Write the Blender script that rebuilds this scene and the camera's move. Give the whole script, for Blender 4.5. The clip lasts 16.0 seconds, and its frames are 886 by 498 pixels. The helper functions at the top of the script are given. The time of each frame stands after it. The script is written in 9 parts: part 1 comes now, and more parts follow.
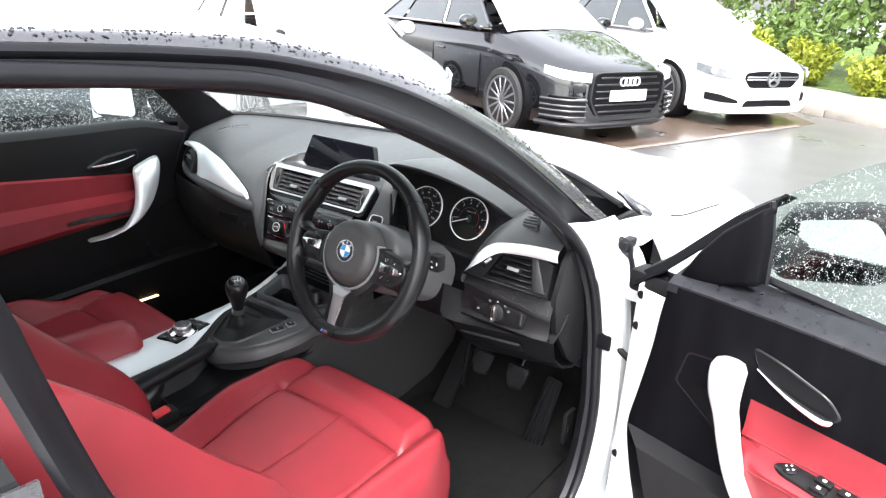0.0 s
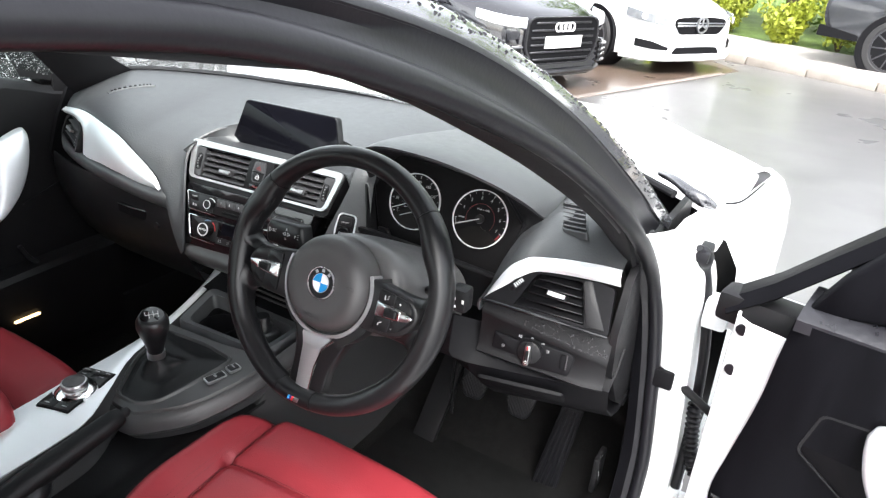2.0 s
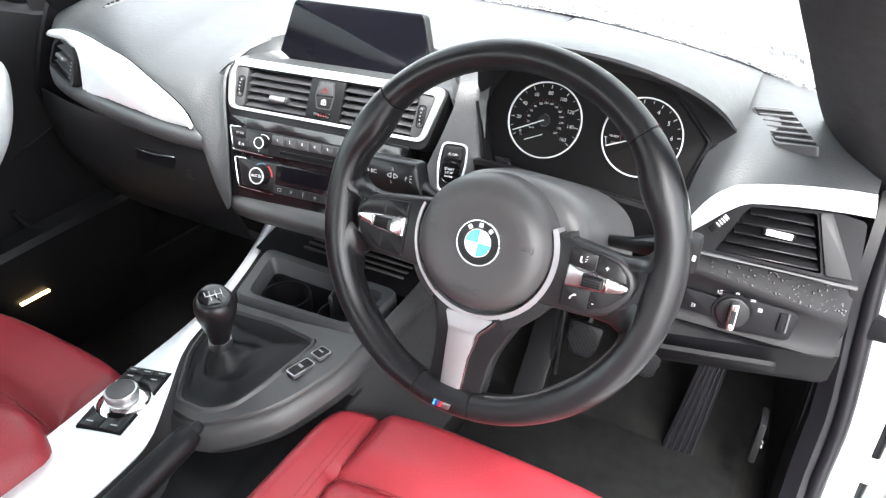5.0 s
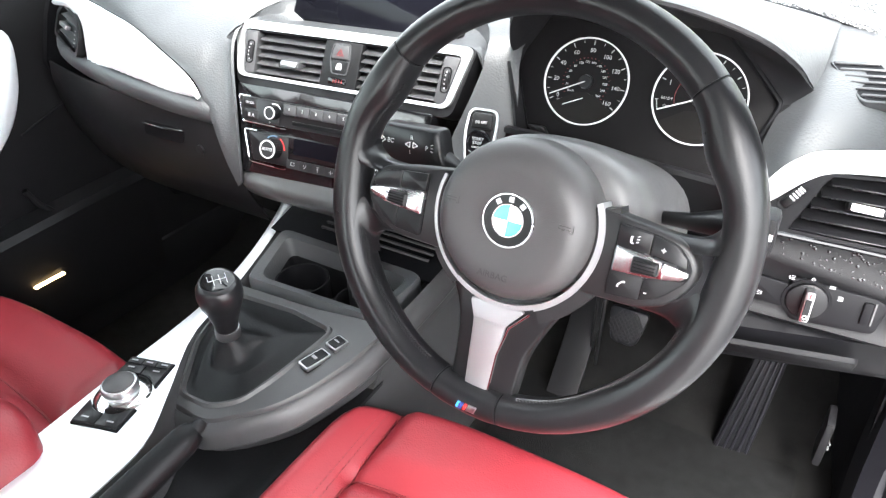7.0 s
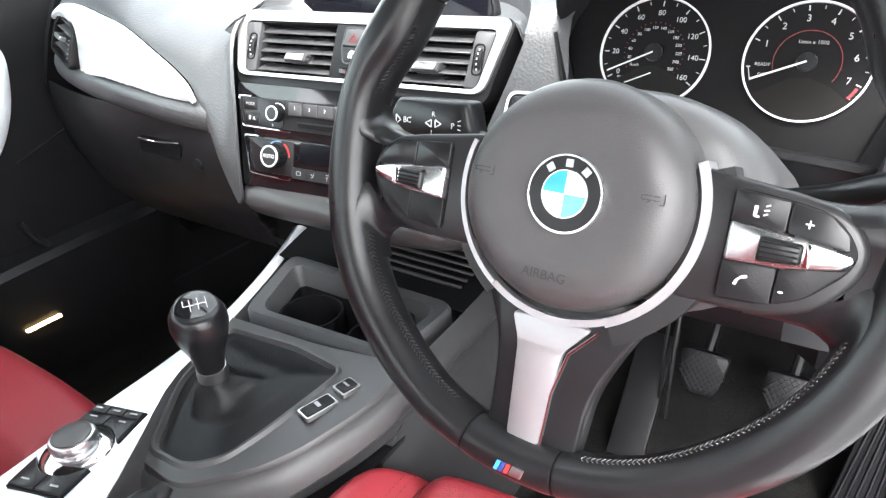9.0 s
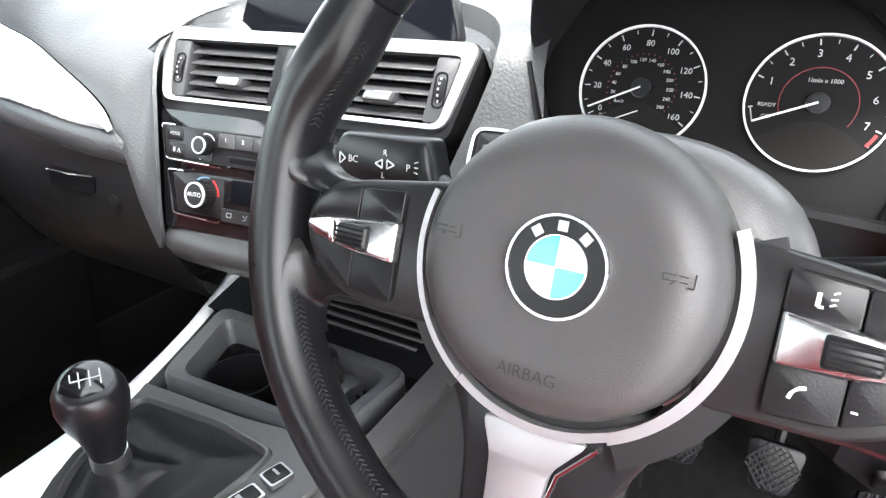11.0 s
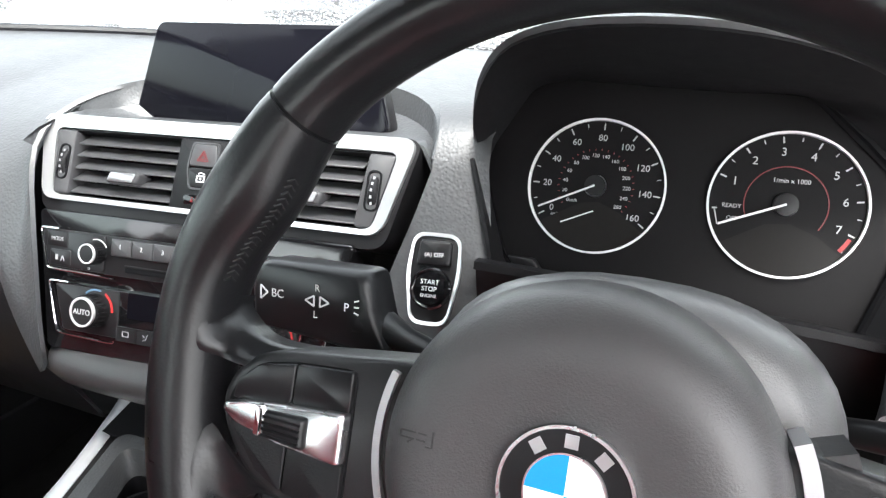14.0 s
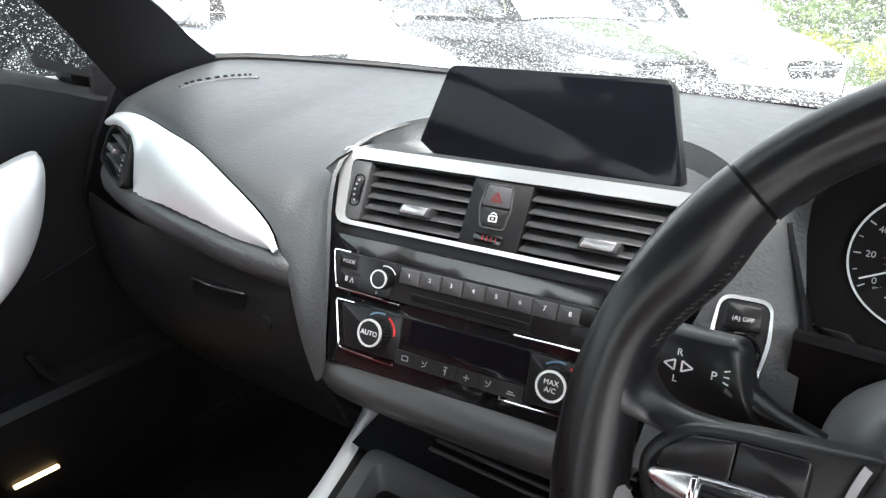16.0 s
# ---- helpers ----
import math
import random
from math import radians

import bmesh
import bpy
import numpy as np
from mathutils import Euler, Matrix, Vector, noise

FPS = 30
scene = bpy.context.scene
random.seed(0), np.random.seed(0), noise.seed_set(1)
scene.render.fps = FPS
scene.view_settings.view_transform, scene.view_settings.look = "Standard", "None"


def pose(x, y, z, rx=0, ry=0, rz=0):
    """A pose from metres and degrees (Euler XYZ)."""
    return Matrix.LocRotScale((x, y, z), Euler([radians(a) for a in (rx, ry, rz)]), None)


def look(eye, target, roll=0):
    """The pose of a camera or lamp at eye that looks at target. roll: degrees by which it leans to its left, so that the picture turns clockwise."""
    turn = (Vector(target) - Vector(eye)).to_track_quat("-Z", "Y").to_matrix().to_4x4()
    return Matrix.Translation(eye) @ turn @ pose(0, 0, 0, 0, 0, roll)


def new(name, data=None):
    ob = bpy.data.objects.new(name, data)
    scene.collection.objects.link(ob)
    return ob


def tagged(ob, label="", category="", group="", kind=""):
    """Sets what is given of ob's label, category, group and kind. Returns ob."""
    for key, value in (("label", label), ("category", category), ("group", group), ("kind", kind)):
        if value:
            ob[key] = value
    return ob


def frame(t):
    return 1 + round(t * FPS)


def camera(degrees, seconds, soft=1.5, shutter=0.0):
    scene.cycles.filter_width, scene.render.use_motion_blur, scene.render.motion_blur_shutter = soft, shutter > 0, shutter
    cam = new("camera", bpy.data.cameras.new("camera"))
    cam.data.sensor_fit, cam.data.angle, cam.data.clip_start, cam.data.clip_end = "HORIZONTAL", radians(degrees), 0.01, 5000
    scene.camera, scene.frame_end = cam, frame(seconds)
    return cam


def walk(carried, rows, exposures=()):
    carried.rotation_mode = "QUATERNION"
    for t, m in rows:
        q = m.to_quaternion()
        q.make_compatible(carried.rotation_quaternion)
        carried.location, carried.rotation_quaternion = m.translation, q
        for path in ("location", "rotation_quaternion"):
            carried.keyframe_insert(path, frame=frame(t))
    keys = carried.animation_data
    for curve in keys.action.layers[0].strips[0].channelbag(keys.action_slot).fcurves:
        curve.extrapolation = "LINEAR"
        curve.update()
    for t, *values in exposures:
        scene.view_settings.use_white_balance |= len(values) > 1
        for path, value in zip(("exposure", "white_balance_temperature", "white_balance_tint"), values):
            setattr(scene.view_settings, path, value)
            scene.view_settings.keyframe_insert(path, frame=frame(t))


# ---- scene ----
cam = camera(66.91, 16.0, soft=1.3)
PATH = [
    (0, (1.3246, -1.1526, 1.4254), (0.1822, 0.3249, 0.7100), 2.74),
    (0.5, (1.2454, -1.0721, 1.4144), (0.1217, 0.4154, 0.6900), 2.91),
    (1, (1.1118, -0.9879, 1.4030), (0.0380, 0.5203, 0.6462), 3.54),
    (1.5, (1.0050, -0.9444, 1.3899), (0.0351, 0.6095, 0.5870), 4.04),
    (2, (0.9181, -0.8851, 1.3637), (0.0252, 0.6939, 0.5213), 4.19),
    (2.5, (0.8307, -0.8123, 1.3267), (-0.0151, 0.7663, 0.4364), 3.84),
    (3, (0.7512, -0.7687, 1.2954), (-0.0566, 0.8120, 0.3739), 3.78),
    (3.5, (0.6931, -0.7577, 1.2726), (-0.0960, 0.8192, 0.3286), 3.44),
    (4, (0.6496, -0.7592, 1.2574), (-0.1345, 0.8019, 0.2836), 2.85),
    (4.5, (0.6178, -0.7629, 1.2465), (-0.1699, 0.7761, 0.2410), 1.96),
    (5, (0.5931, -0.7586, 1.2414), (-0.2073, 0.7585, 0.2130), 1.10),
    (5.2, (0.5868, -0.7561, 1.2430), (-0.2212, 0.7505, 0.2051), 0.67),
    (7.3, (0.5631, -0.6693, 1.1796), (-0.3538, 0.7468, 0.1053), -1.53),
    (7.5, (0.5630, -0.6632, 1.1739), (-0.3896, 0.7366, 0.1095), -2.22),
    (8, (0.5594, -0.6361, 1.1496), (-0.4663, 0.7546, 0.1426), -3.92),
    (8.2, (0.5507, -0.6232, 1.1279), (-0.4794, 0.7804, 0.1437), -4.05),
    (10.3, (0.4545, -0.5118, 1.0288), (-0.5367, 0.9926, 0.1602), -1.82),
    (10.5, (0.4525, -0.5071, 1.0286), (-0.5253, 1.0099, 0.1668), -1.52),
    (11, (0.4499, -0.4851, 1.0366), (-0.4886, 1.0685, 0.1964), -0.88),
    (11.5, (0.4447, -0.4554, 1.0476), (-0.4360, 1.1474, 0.2381), -0.60),
    (12, (0.4348, -0.4169, 1.0519), (-0.3920, 1.2279, 0.2703), -0.62),
    (12.5, (0.4244, -0.3961, 1.0536), (-0.3628, 1.2782, 0.2937), -0.51),
    (13, (0.4237, -0.3979, 1.0596), (-0.3370, 1.2950, 0.3144), -0.45),
    (13.5, (0.4166, -0.4009, 1.0617), (-0.3244, 1.3052, 0.3269), -0.34),
    (14, (0.3911, -0.4149, 1.0622), (-0.3509, 1.2953, 0.3378), -0.14),
    (14.5, (0.3522, -0.4338, 1.0622), (-0.4576, 1.2552, 0.3613), 0.45),
    (15, (0.3234, -0.4476, 1.0647), (-0.6131, 1.1816, 0.3799), 0.92),
    (15.5, (0.2915, -0.4716, 1.0727), (-0.7349, 1.1054, 0.3950), 1.07),
    (16, (0.2727, -0.4816, 1.0819), (-0.8093, 1.0651, 0.4208), 1.19),
]
walk(cam, [(t, look(eye, target, roll)) for t, eye, target, roll in PATH],
     exposures=[(0, 2.58), (1.5, 2.55), (2.5, 2.8), (3.5, 3.25), (5.0, 3.62), (8.0, 4.0), (10.5, 3.95), (11.2, 3.85), (12.0, 3.48), (13.0, 3.45), (14.0, 3.38), (15.0, 3.34), (15.5, 3.15), (16.0, 2.8)])

# ---- world and light: bright overcast after rain ----
world = bpy.data.worlds.new("overcast")
scene.world = world
world.use_nodes = True
wn = world.node_tree
sky = wn.nodes.new("ShaderNodeTexSky")
sky.sky_type = "NISHITA"
sky.sun_disc = False
sky.sun_elevation, sky.sun_rotation = radians(52), radians(150)
sky.air_density, sky.dust_density = 1.0, 3.0
grey = wn.nodes.new("ShaderNodeHueSaturation")
grey.inputs["Saturation"].default_value = 0.22
wn.links.new(sky.outputs[0], grey.inputs["Color"])
wn.links.new(grey.outputs[0], wn.nodes["Background"].inputs[0])
wn.nodes["Background"].inputs[1].default_value = 0.15
sun = new("sun", bpy.data.lights.new("sun", "SUN"))
sun.data.energy, sun.data.angle, sun.data.color = 1.2, radians(25), (1.0, 0.98, 0.95)
sun.matrix_world = look((3, -4, 9), (0, 0, 0))


# ---- materials ----
def mat(name, color, rough=0.5, metal=0.0, var=0.12, scale=25.0, bump=0.0, bscale=300.0, cells=False, coat=0.0, rvar=0.08, spec=0.5, stretch=None, bdist=0.001):
    m = bpy.data.materials.new(name)
    m.use_nodes = True
    nt = m.node_tree
    n, l = nt.nodes, nt.links
    b = n["Principled BSDF"]
    b.inputs["Metallic"].default_value = metal
    b.inputs["Coat Weight"].default_value = coat
    b.inputs["Coat Roughness"].default_value = 0.04
    b.inputs["Specular IOR Level"].default_value = spec
    tc = n.new("ShaderNodeTexCoord")
    src = tc.outputs["Object"]
    if stretch:
        mp = n.new("ShaderNodeMapping")
        mp.inputs["Scale"].default_value = stretch
        l.new(src, mp.inputs["Vector"])
        src = mp.outputs[0]
    nz = n.new("ShaderNodeTexNoise")
    nz.inputs["Scale"].default_value, nz.inputs["Detail"].default_value = scale, 6
    l.new(src, nz.inputs["Vector"])
    mix = n.new("ShaderNodeMix")
    mix.data_type = "RGBA"
    lo = [c * (1 - var) for c in color]
    hi = [min(1, c * (1 + var)) for c in color]
    mix.inputs[6].default_value, mix.inputs[7].default_value = (*lo, 1), (*hi, 1)
    l.new(nz.outputs[0], mix.inputs[0])
    l.new(mix.outputs[2], b.inputs["Base Color"])
    mr = n.new("ShaderNodeMapRange")
    mr.inputs[3].default_value, mr.inputs[4].default_value = max(0.01, rough - rvar), min(1, rough + rvar)
    l.new(nz.outputs[0], mr.inputs[0])
    l.new(mr.outputs[0], b.inputs["Roughness"])
    if bump:
        if cells:
            bz = n.new("ShaderNodeTexVoronoi")
            bz.feature = "SMOOTH_F1"
        else:
            bz = n.new("ShaderNodeTexNoise")
            bz.inputs["Detail"].default_value = 3
        bz.inputs["Scale"].default_value = bscale
        l.new(src, bz.inputs["Vector"])
        bp = n.new("ShaderNodeBump")
        bp.inputs["Strength"].default_value, bp.inputs["Distance"].default_value = bump, bdist
        l.new(bz.outputs[0], bp.inputs["Height"])
        l.new(bp.outputs[0], b.inputs["Normal"])
    return m


def glass_mat(name, color=(1, 1, 1), rough=0.0, ior=1.45, drops=0.0, dscale=220.0, low=False, cut=0.68):
    m = bpy.data.materials.new(name)
    m.use_nodes = True
    nt = m.node_tree
    n, l = nt.nodes, nt.links
    n.remove(n["Principled BSDF"])
    tr, gl, mx, fr, pw, ml = (n.new(k) for k in ("ShaderNodeBsdfTransparent", "ShaderNodeBsdfGlossy", "ShaderNodeMixShader", "ShaderNodeLayerWeight", "ShaderNodeMath", "ShaderNodeMath"))
    tr.inputs[0].default_value = (*color, 1)
    gl.inputs["Roughness"].default_value = rough
    fr.inputs[0].default_value = 0.5
    pw.operation, ml.operation = "POWER", "MULTIPLY_ADD"
    l.new(fr.outputs["Facing"], pw.inputs[0])
    pw.inputs[1].default_value = 5.0
    l.new(pw.outputs[0], ml.inputs[0])
    ml.inputs[1].default_value, ml.inputs[2].default_value = 0.45, ((ior - 1) / (ior + 1)) ** 2
    l.new(ml.outputs[0], mx.inputs[0])
    l.new(tr.outputs[0], mx.inputs[1])
    l.new(gl.outputs[0], mx.inputs[2])
    out = mx
    if drops:
        tc = n.new("ShaderNodeTexCoord")
        vo, nz, rp, di, m2 = (n.new(k) for k in ("ShaderNodeTexVoronoi", "ShaderNodeTexNoise", "ShaderNodeValToRGB", "ShaderNodeBsdfGlossy", "ShaderNodeMixShader"))
        vo.inputs["Scale"].default_value = dscale
        l.new(tc.outputs["Object"], vo.inputs["Vector"])
        nz.inputs["Scale"].default_value = dscale * 0.35
        l.new(tc.outputs["Object"], nz.inputs["Vector"])
        mt = n.new("ShaderNodeMath")
        mt.operation = "MULTIPLY_ADD"
        l.new(nz.outputs[0], mt.inputs[0])
        mt.inputs[1].default_value = 0.9
        l.new(vo.outputs["Distance"], mt.inputs[2])
        rp.color_ramp.elements[0].position, rp.color_ramp.elements[1].position = cut, cut + 0.07
        rp.color_ramp.elements[0].color, rp.color_ramp.elements[1].color = (drops, drops, drops, 1), (0, 0, 0, 1)
        src = mt.outputs[0]
        if low:
            # the beads crowd together along the foot of the glass
            sp, fo, ad = n.new("ShaderNodeSeparateXYZ"), n.new("ShaderNodeMapRange"), n.new("ShaderNodeMath")
            l.new(tc.outputs["Object"], sp.inputs[0])
            fo.inputs[1].default_value, fo.inputs[2].default_value = 0.985, 1.03
            fo.inputs[3].default_value, fo.inputs[4].default_value = -0.18, 0.0
            l.new(sp.outputs["Z"], fo.inputs[0])
            ad.operation = "ADD"
            l.new(src, ad.inputs[0])
            l.new(fo.outputs[0], ad.inputs[1])
            src = ad.outputs[0]
        l.new(src, rp.inputs[0])
        bp = n.new("ShaderNodeBump")
        bp.inputs["Strength"].default_value, bp.inputs["Distance"].default_value = 1.0, 0.004
        l.new(vo.outputs["Distance"], bp.inputs["Height"])
        l.new(bp.outputs[0], di.inputs["Normal"])
        di.inputs["Roughness"].default_value = 0.25
        clear, bead, body_, body_mix = n.new("ShaderNodeBsdfTransparent"), n.new("ShaderNodeMixShader"), n.new("ShaderNodeBsdfTranslucent"), n.new("ShaderNodeMixShader")
        body_.inputs[0].default_value = (0.92, 0.94, 0.95, 1)
        cell = n.new("ShaderNodeSeparateColor")
        l.new(vo.outputs["Color"], cell.inputs[0])
        l.new(cell.outputs[0], body_mix.inputs[0])
        clear.inputs[0].default_value = (0.90, 0.92, 0.92, 1)
        bead.inputs[0].default_value = 0.25
        l.new(clear.outputs[0], body_mix.inputs[1])
        l.new(body_.outputs[0], body_mix.inputs[2])
        l.new(body_mix.outputs[0], bead.inputs[1])
        l.new(di.outputs[0], bead.inputs[2])
        l.new(rp.outputs[0], m2.inputs[0])
        clean = mx
        if low:
            # thin film of water scatters a little daylight
            film, clean = n.new("ShaderNodeBsdfTranslucent"), n.new("ShaderNodeMixShader")
            film.inputs[0].default_value = (0.95, 0.96, 0.97, 1)
            clean.inputs[0].default_value = 0.025
            l.new(mx.outputs[0], clean.inputs[1])
            l.new(film.outputs[0], clean.inputs[2])
        l.new(clean.outputs[0], m2.inputs[1])
        l.new(bead.outputs[0], m2.inputs[2])
        out = m2
    l.new(out.outputs[0], n["Material Output"].inputs[0])
    return m


def glow(name, color, strength):
    m = bpy.data.materials.new(name)
    m.use_nodes = True
    b = m.node_tree.nodes["Principled BSDF"]
    b.inputs["Base Color"].default_value = (*color, 1)
    b.inputs["Emission Color"].default_value = (*color, 1)
    b.inputs["Emission Strength"].default_value = strength
    return m


DASH = mat("dash_grained_plastic", (0.040, 0.042, 0.045), 0.46, var=0.12, scale=60, bump=0.62, bscale=400, cells=True, bdist=0.0006, spec=0.75)
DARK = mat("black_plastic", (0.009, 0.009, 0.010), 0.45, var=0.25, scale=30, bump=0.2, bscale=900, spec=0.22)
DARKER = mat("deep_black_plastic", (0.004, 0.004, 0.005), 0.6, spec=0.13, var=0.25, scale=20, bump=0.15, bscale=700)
SATIN = mat("satin_black_plastic", (0.010, 0.010, 0.011), 0.32, var=0.12, scale=40, spec=0.32)
PIANO = mat("piano_black", (0.007, 0.007, 0.008), 0.10, var=0.1, coat=0.25, rvar=0.03, spec=0.4)
LEATHER = mat("black_leather", (0.0085, 0.0085, 0.0095), 0.31, spec=0.36, var=0.25, scale=35, bump=0.14, bscale=600, cells=True, bdist=0.0005)
PAD = mat("airbag_cover_plastic", (0.050, 0.048, 0.049), 0.42, spec=0.45, var=0.1, scale=50, bump=0.25, bscale=1100)
RED = mat("red_leather", (0.215, 0.0185, 0.026), 0.42, spec=0.38, var=0.14, scale=14, bump=0.45, bscale=520, cells=True, bdist=0.0006)
REDSEAM = mat("dark_red_seam", (0.16, 0.012, 0.016), 0.6, var=0.2)
SILVER = mat("satin_silver_trim", (0.80, 0.82, 0.84), 0.38, metal=0.55, var=0.04, scale=8, bump=0.12, bscale=260, stretch=(1, 6, 1))
ALU = mat("brushed_aluminium", (0.50, 0.50, 0.51), 0.33, metal=1.0, var=0.08, scale=20, bump=0.1, bscale=500, stretch=(8, 1, 1))
CHROME = mat("chrome", (0.80, 0.80, 0.80), 0.10, metal=1.0, var=0.03, rvar=0.04)
# driver's mat darker than the carpet: that footwell's shade put into its colour
TUNNELCARPET = mat("shade_toned_velour", (0.0068, 0.0070, 0.0072), 0.95, var=0.85, scale=40, bump=1.0, bscale=900, bdist=0.003, spec=0.1)
BANDSILVER = mat("soft_chrome_band", (0.62, 0.62, 0.63), 0.27, metal=1.0, var=0.05, rvar=0.05)
CARPET = mat("charcoal_carpet", (0.0105, 0.0104, 0.0102), 0.95, var=0.85, scale=45, bump=1.0, bscale=900, bdist=0.003, spec=0.1)
RUBBER = mat("black_rubber_seal", (0.007, 0.007, 0.009), 0.36, var=0.3, scale=18, bump=0.15, bscale=200, spec=0.28)
LINER = mat("anthracite_cloth_trim", (0.011, 0.011, 0.0125), 0.62, var=0.2, scale=90, bump=0.3, bscale=1400, spec=0.22)
DOORLINER = mat("rain_streaked_door_vinyl", (0.0036, 0.0036, 0.0048), 0.55, var=0.6, scale=42, rvar=0.15, bump=0.45, bscale=500, bdist=0.0008, spec=0.06, stretch=(1, 1, 0.14))
WHITE = mat("white_car_paint", (0.80, 0.81, 0.82), 0.22, var=0.02, scale=6, coat=0.7, rvar=0.06)
WHITEIN = mat("white_door_jamb_paint", (0.76, 0.78, 0.79), 0.36, var=0.05, scale=14, coat=0.2)
BLACKPAINT = mat("wet_black_car_paint", (0.006, 0.006, 0.008), 0.10, var=0.2, scale=9, coat=0.9, rvar=0.05)
GREYPAINT = mat("pale_silver_car_paint", (0.52, 0.55, 0.58), 0.25, metal=0.35, var=0.05, scale=9, coat=0.6)
SUVPAINT = mat("dark_grey_car_paint", (0.030, 0.032, 0.036), 0.2, var=0.1, coat=0.8)
GLOSSTRIM = mat("wet_black_gloss_trim", (0.040, 0.041, 0.046), 0.20, var=0.35, scale=160, coat=0.8)
WETPANEL = mat("wet_vent_panel", (0.008, 0.008, 0.009), 0.45, var=0.4, scale=160, spec=0.3)
TYRE = mat("tyre_rubber", (0.018, 0.018, 0.019), 0.8, var=0.2, scale=60, bump=0.3, bscale=150)
RIM = mat("machined_alloy", (0.42, 0.43, 0.45), 0.3, metal=0.9, var=0.1)
DARKRIM = mat("dark_alloy", (0.05, 0.05, 0.055), 0.35, metal=0.7, var=0.1)
LABEL = mat("white_print", (0.75, 0.75, 0.75), 0.6, var=0.02)
GREYPRINT = mat("grey_print", (0.30, 0.30, 0.31), 0.6, var=0.02)
REDPRINT = mat("red_print", (0.55, 0.03, 0.03), 0.5, var=0.05)
BLUE = mat("badge_blue", (0.01, 0.26, 0.62), 0.25, var=0.02, coat=0.6)
BADGEWHITE = mat("badge_white", (0.85, 0.86, 0.88), 0.25, var=0.02, coat=0.6)
BLUEPRINT = mat("blue_print", (0.05, 0.32, 0.70), 0.4, var=0.03)
PLATE = mat("number_plate_white", (0.80, 0.80, 0.79), 0.4, var=0.03)
LENS = mat("headlamp_lens", (0.70, 0.73, 0.76), 0.08, var=0.08, scale=30, coat=1.0)
SCREEN = mat("dark_display_glass", (0.004, 0.004, 0.006), 0.10, var=0.1, rvar=0.02, spec=0.12)
DIAL = mat("matt_dial_face", (0.004, 0.0035, 0.004), 0.55, var=0.1, scale=80, spec=0.14)
DIALLOW = mat("smoked_dial_window", (0.0075, 0.0065, 0.006), 0.4, spec=0.15, var=0.1)
DIMRED = mat("unlit_red_symbol", (0.16, 0.014, 0.016), 0.4, var=0.1)
KNOBRING = mat("satin_knob_ring", (0.72, 0.72, 0.73), 0.34, metal=0.45, var=0.03)
VENTSILVER = mat("vent_frame_silver", (0.60, 0.61, 0.62), 0.30, metal=0.75, var=0.04, scale=8)
DIALPRINT = mat("dial_print", (0.46, 0.46, 0.46), 0.6, var=0.02)
LOUVRE = mat("grey_louvre_plastic", (0.050, 0.050, 0.053), 0.42, var=0.1, scale=60)
BADGEBLACK = mat("black_badge_ring", (0.006, 0.006, 0.007), 0.32, var=0.1, spec=0.3)
SPOKE = mat("dark_grey_spoke_plastic", (0.016, 0.016, 0.017), 0.38, spec=0.35, var=0.12, scale=50, bump=0.1, bscale=900)
CONS = mat("console_plastic", (0.035, 0.035, 0.036), 0.43, var=0.15, scale=50, bump=0.15, bscale=800)
GAITER = mat("soft_black_leather", (0.0070, 0.0073, 0.0080), 0.42, spec=0.16, var=0.3, scale=30, bump=0.3, bscale=420, cells=True, bdist=0.0006)
BEAD = mat("water_bead", (0.014, 0.014, 0.016), 0.06, var=0.3, scale=300, rvar=0.03)
WETLEDGE = mat("wet_black_vinyl", (0.012, 0.012, 0.015), 0.34, var=0.5, scale=70, rvar=0.24, bump=0.5, bscale=120, bdist=0.0015)
# pale colour puts the sky's white reflection into the parked cars' windscreens
SCREENGLASS = mat("painted_sky_sheen_glass", (0.60, 0.64, 0.66), 0.07, metal=0.5, var=0.25, scale=2.5, rvar=0.03)
DARKLENS = mat("grey_headlamp_lens", (0.16, 0.17, 0.18), 0.10, var=0.35, scale=18, coat=0.8)
GLASS = glass_mat("window_glass", (0.93, 0.96, 0.95))
WETGLASS = glass_mat("rain_beaded_glass", (0.93, 0.96, 0.95), drops=0.95, dscale=330, low=True)
DROPGLASS = glass_mat("rain_beaded_door_glass", (0.86, 0.92, 0.90), drops=0.95, dscale=290, cut=0.65)
QUARTERGLASS = mat("dark_wet_quarter_glass", (0.012, 0.014, 0.015), 0.12, var=0.5, scale=60, bump=0.5, bscale=170, rvar=0.08, coat=0.5)
WATER = glass_mat("water_drop", (0.95, 0.97, 1.0), 0.02, 1.33)
MIRROR = mat("mirror_glass", (0.85, 0.87, 0.88), 0.03, metal=1.0, var=0.01, rvar=0.01)
LAMPGLOW = glow("warm_sill_lamp", (1.0, 0.66, 0.30), 1.0)
for m_ in (BLACKPAINT, GLOSSTRIM):
    m_.node_tree.nodes["Principled BSDF"].inputs["Coat IOR"].default_value = 1.8
REDLAMP = mat("red_tail_lamp", (0.30, 0.010, 0.012), 0.12, var=0.1, coat=0.8)


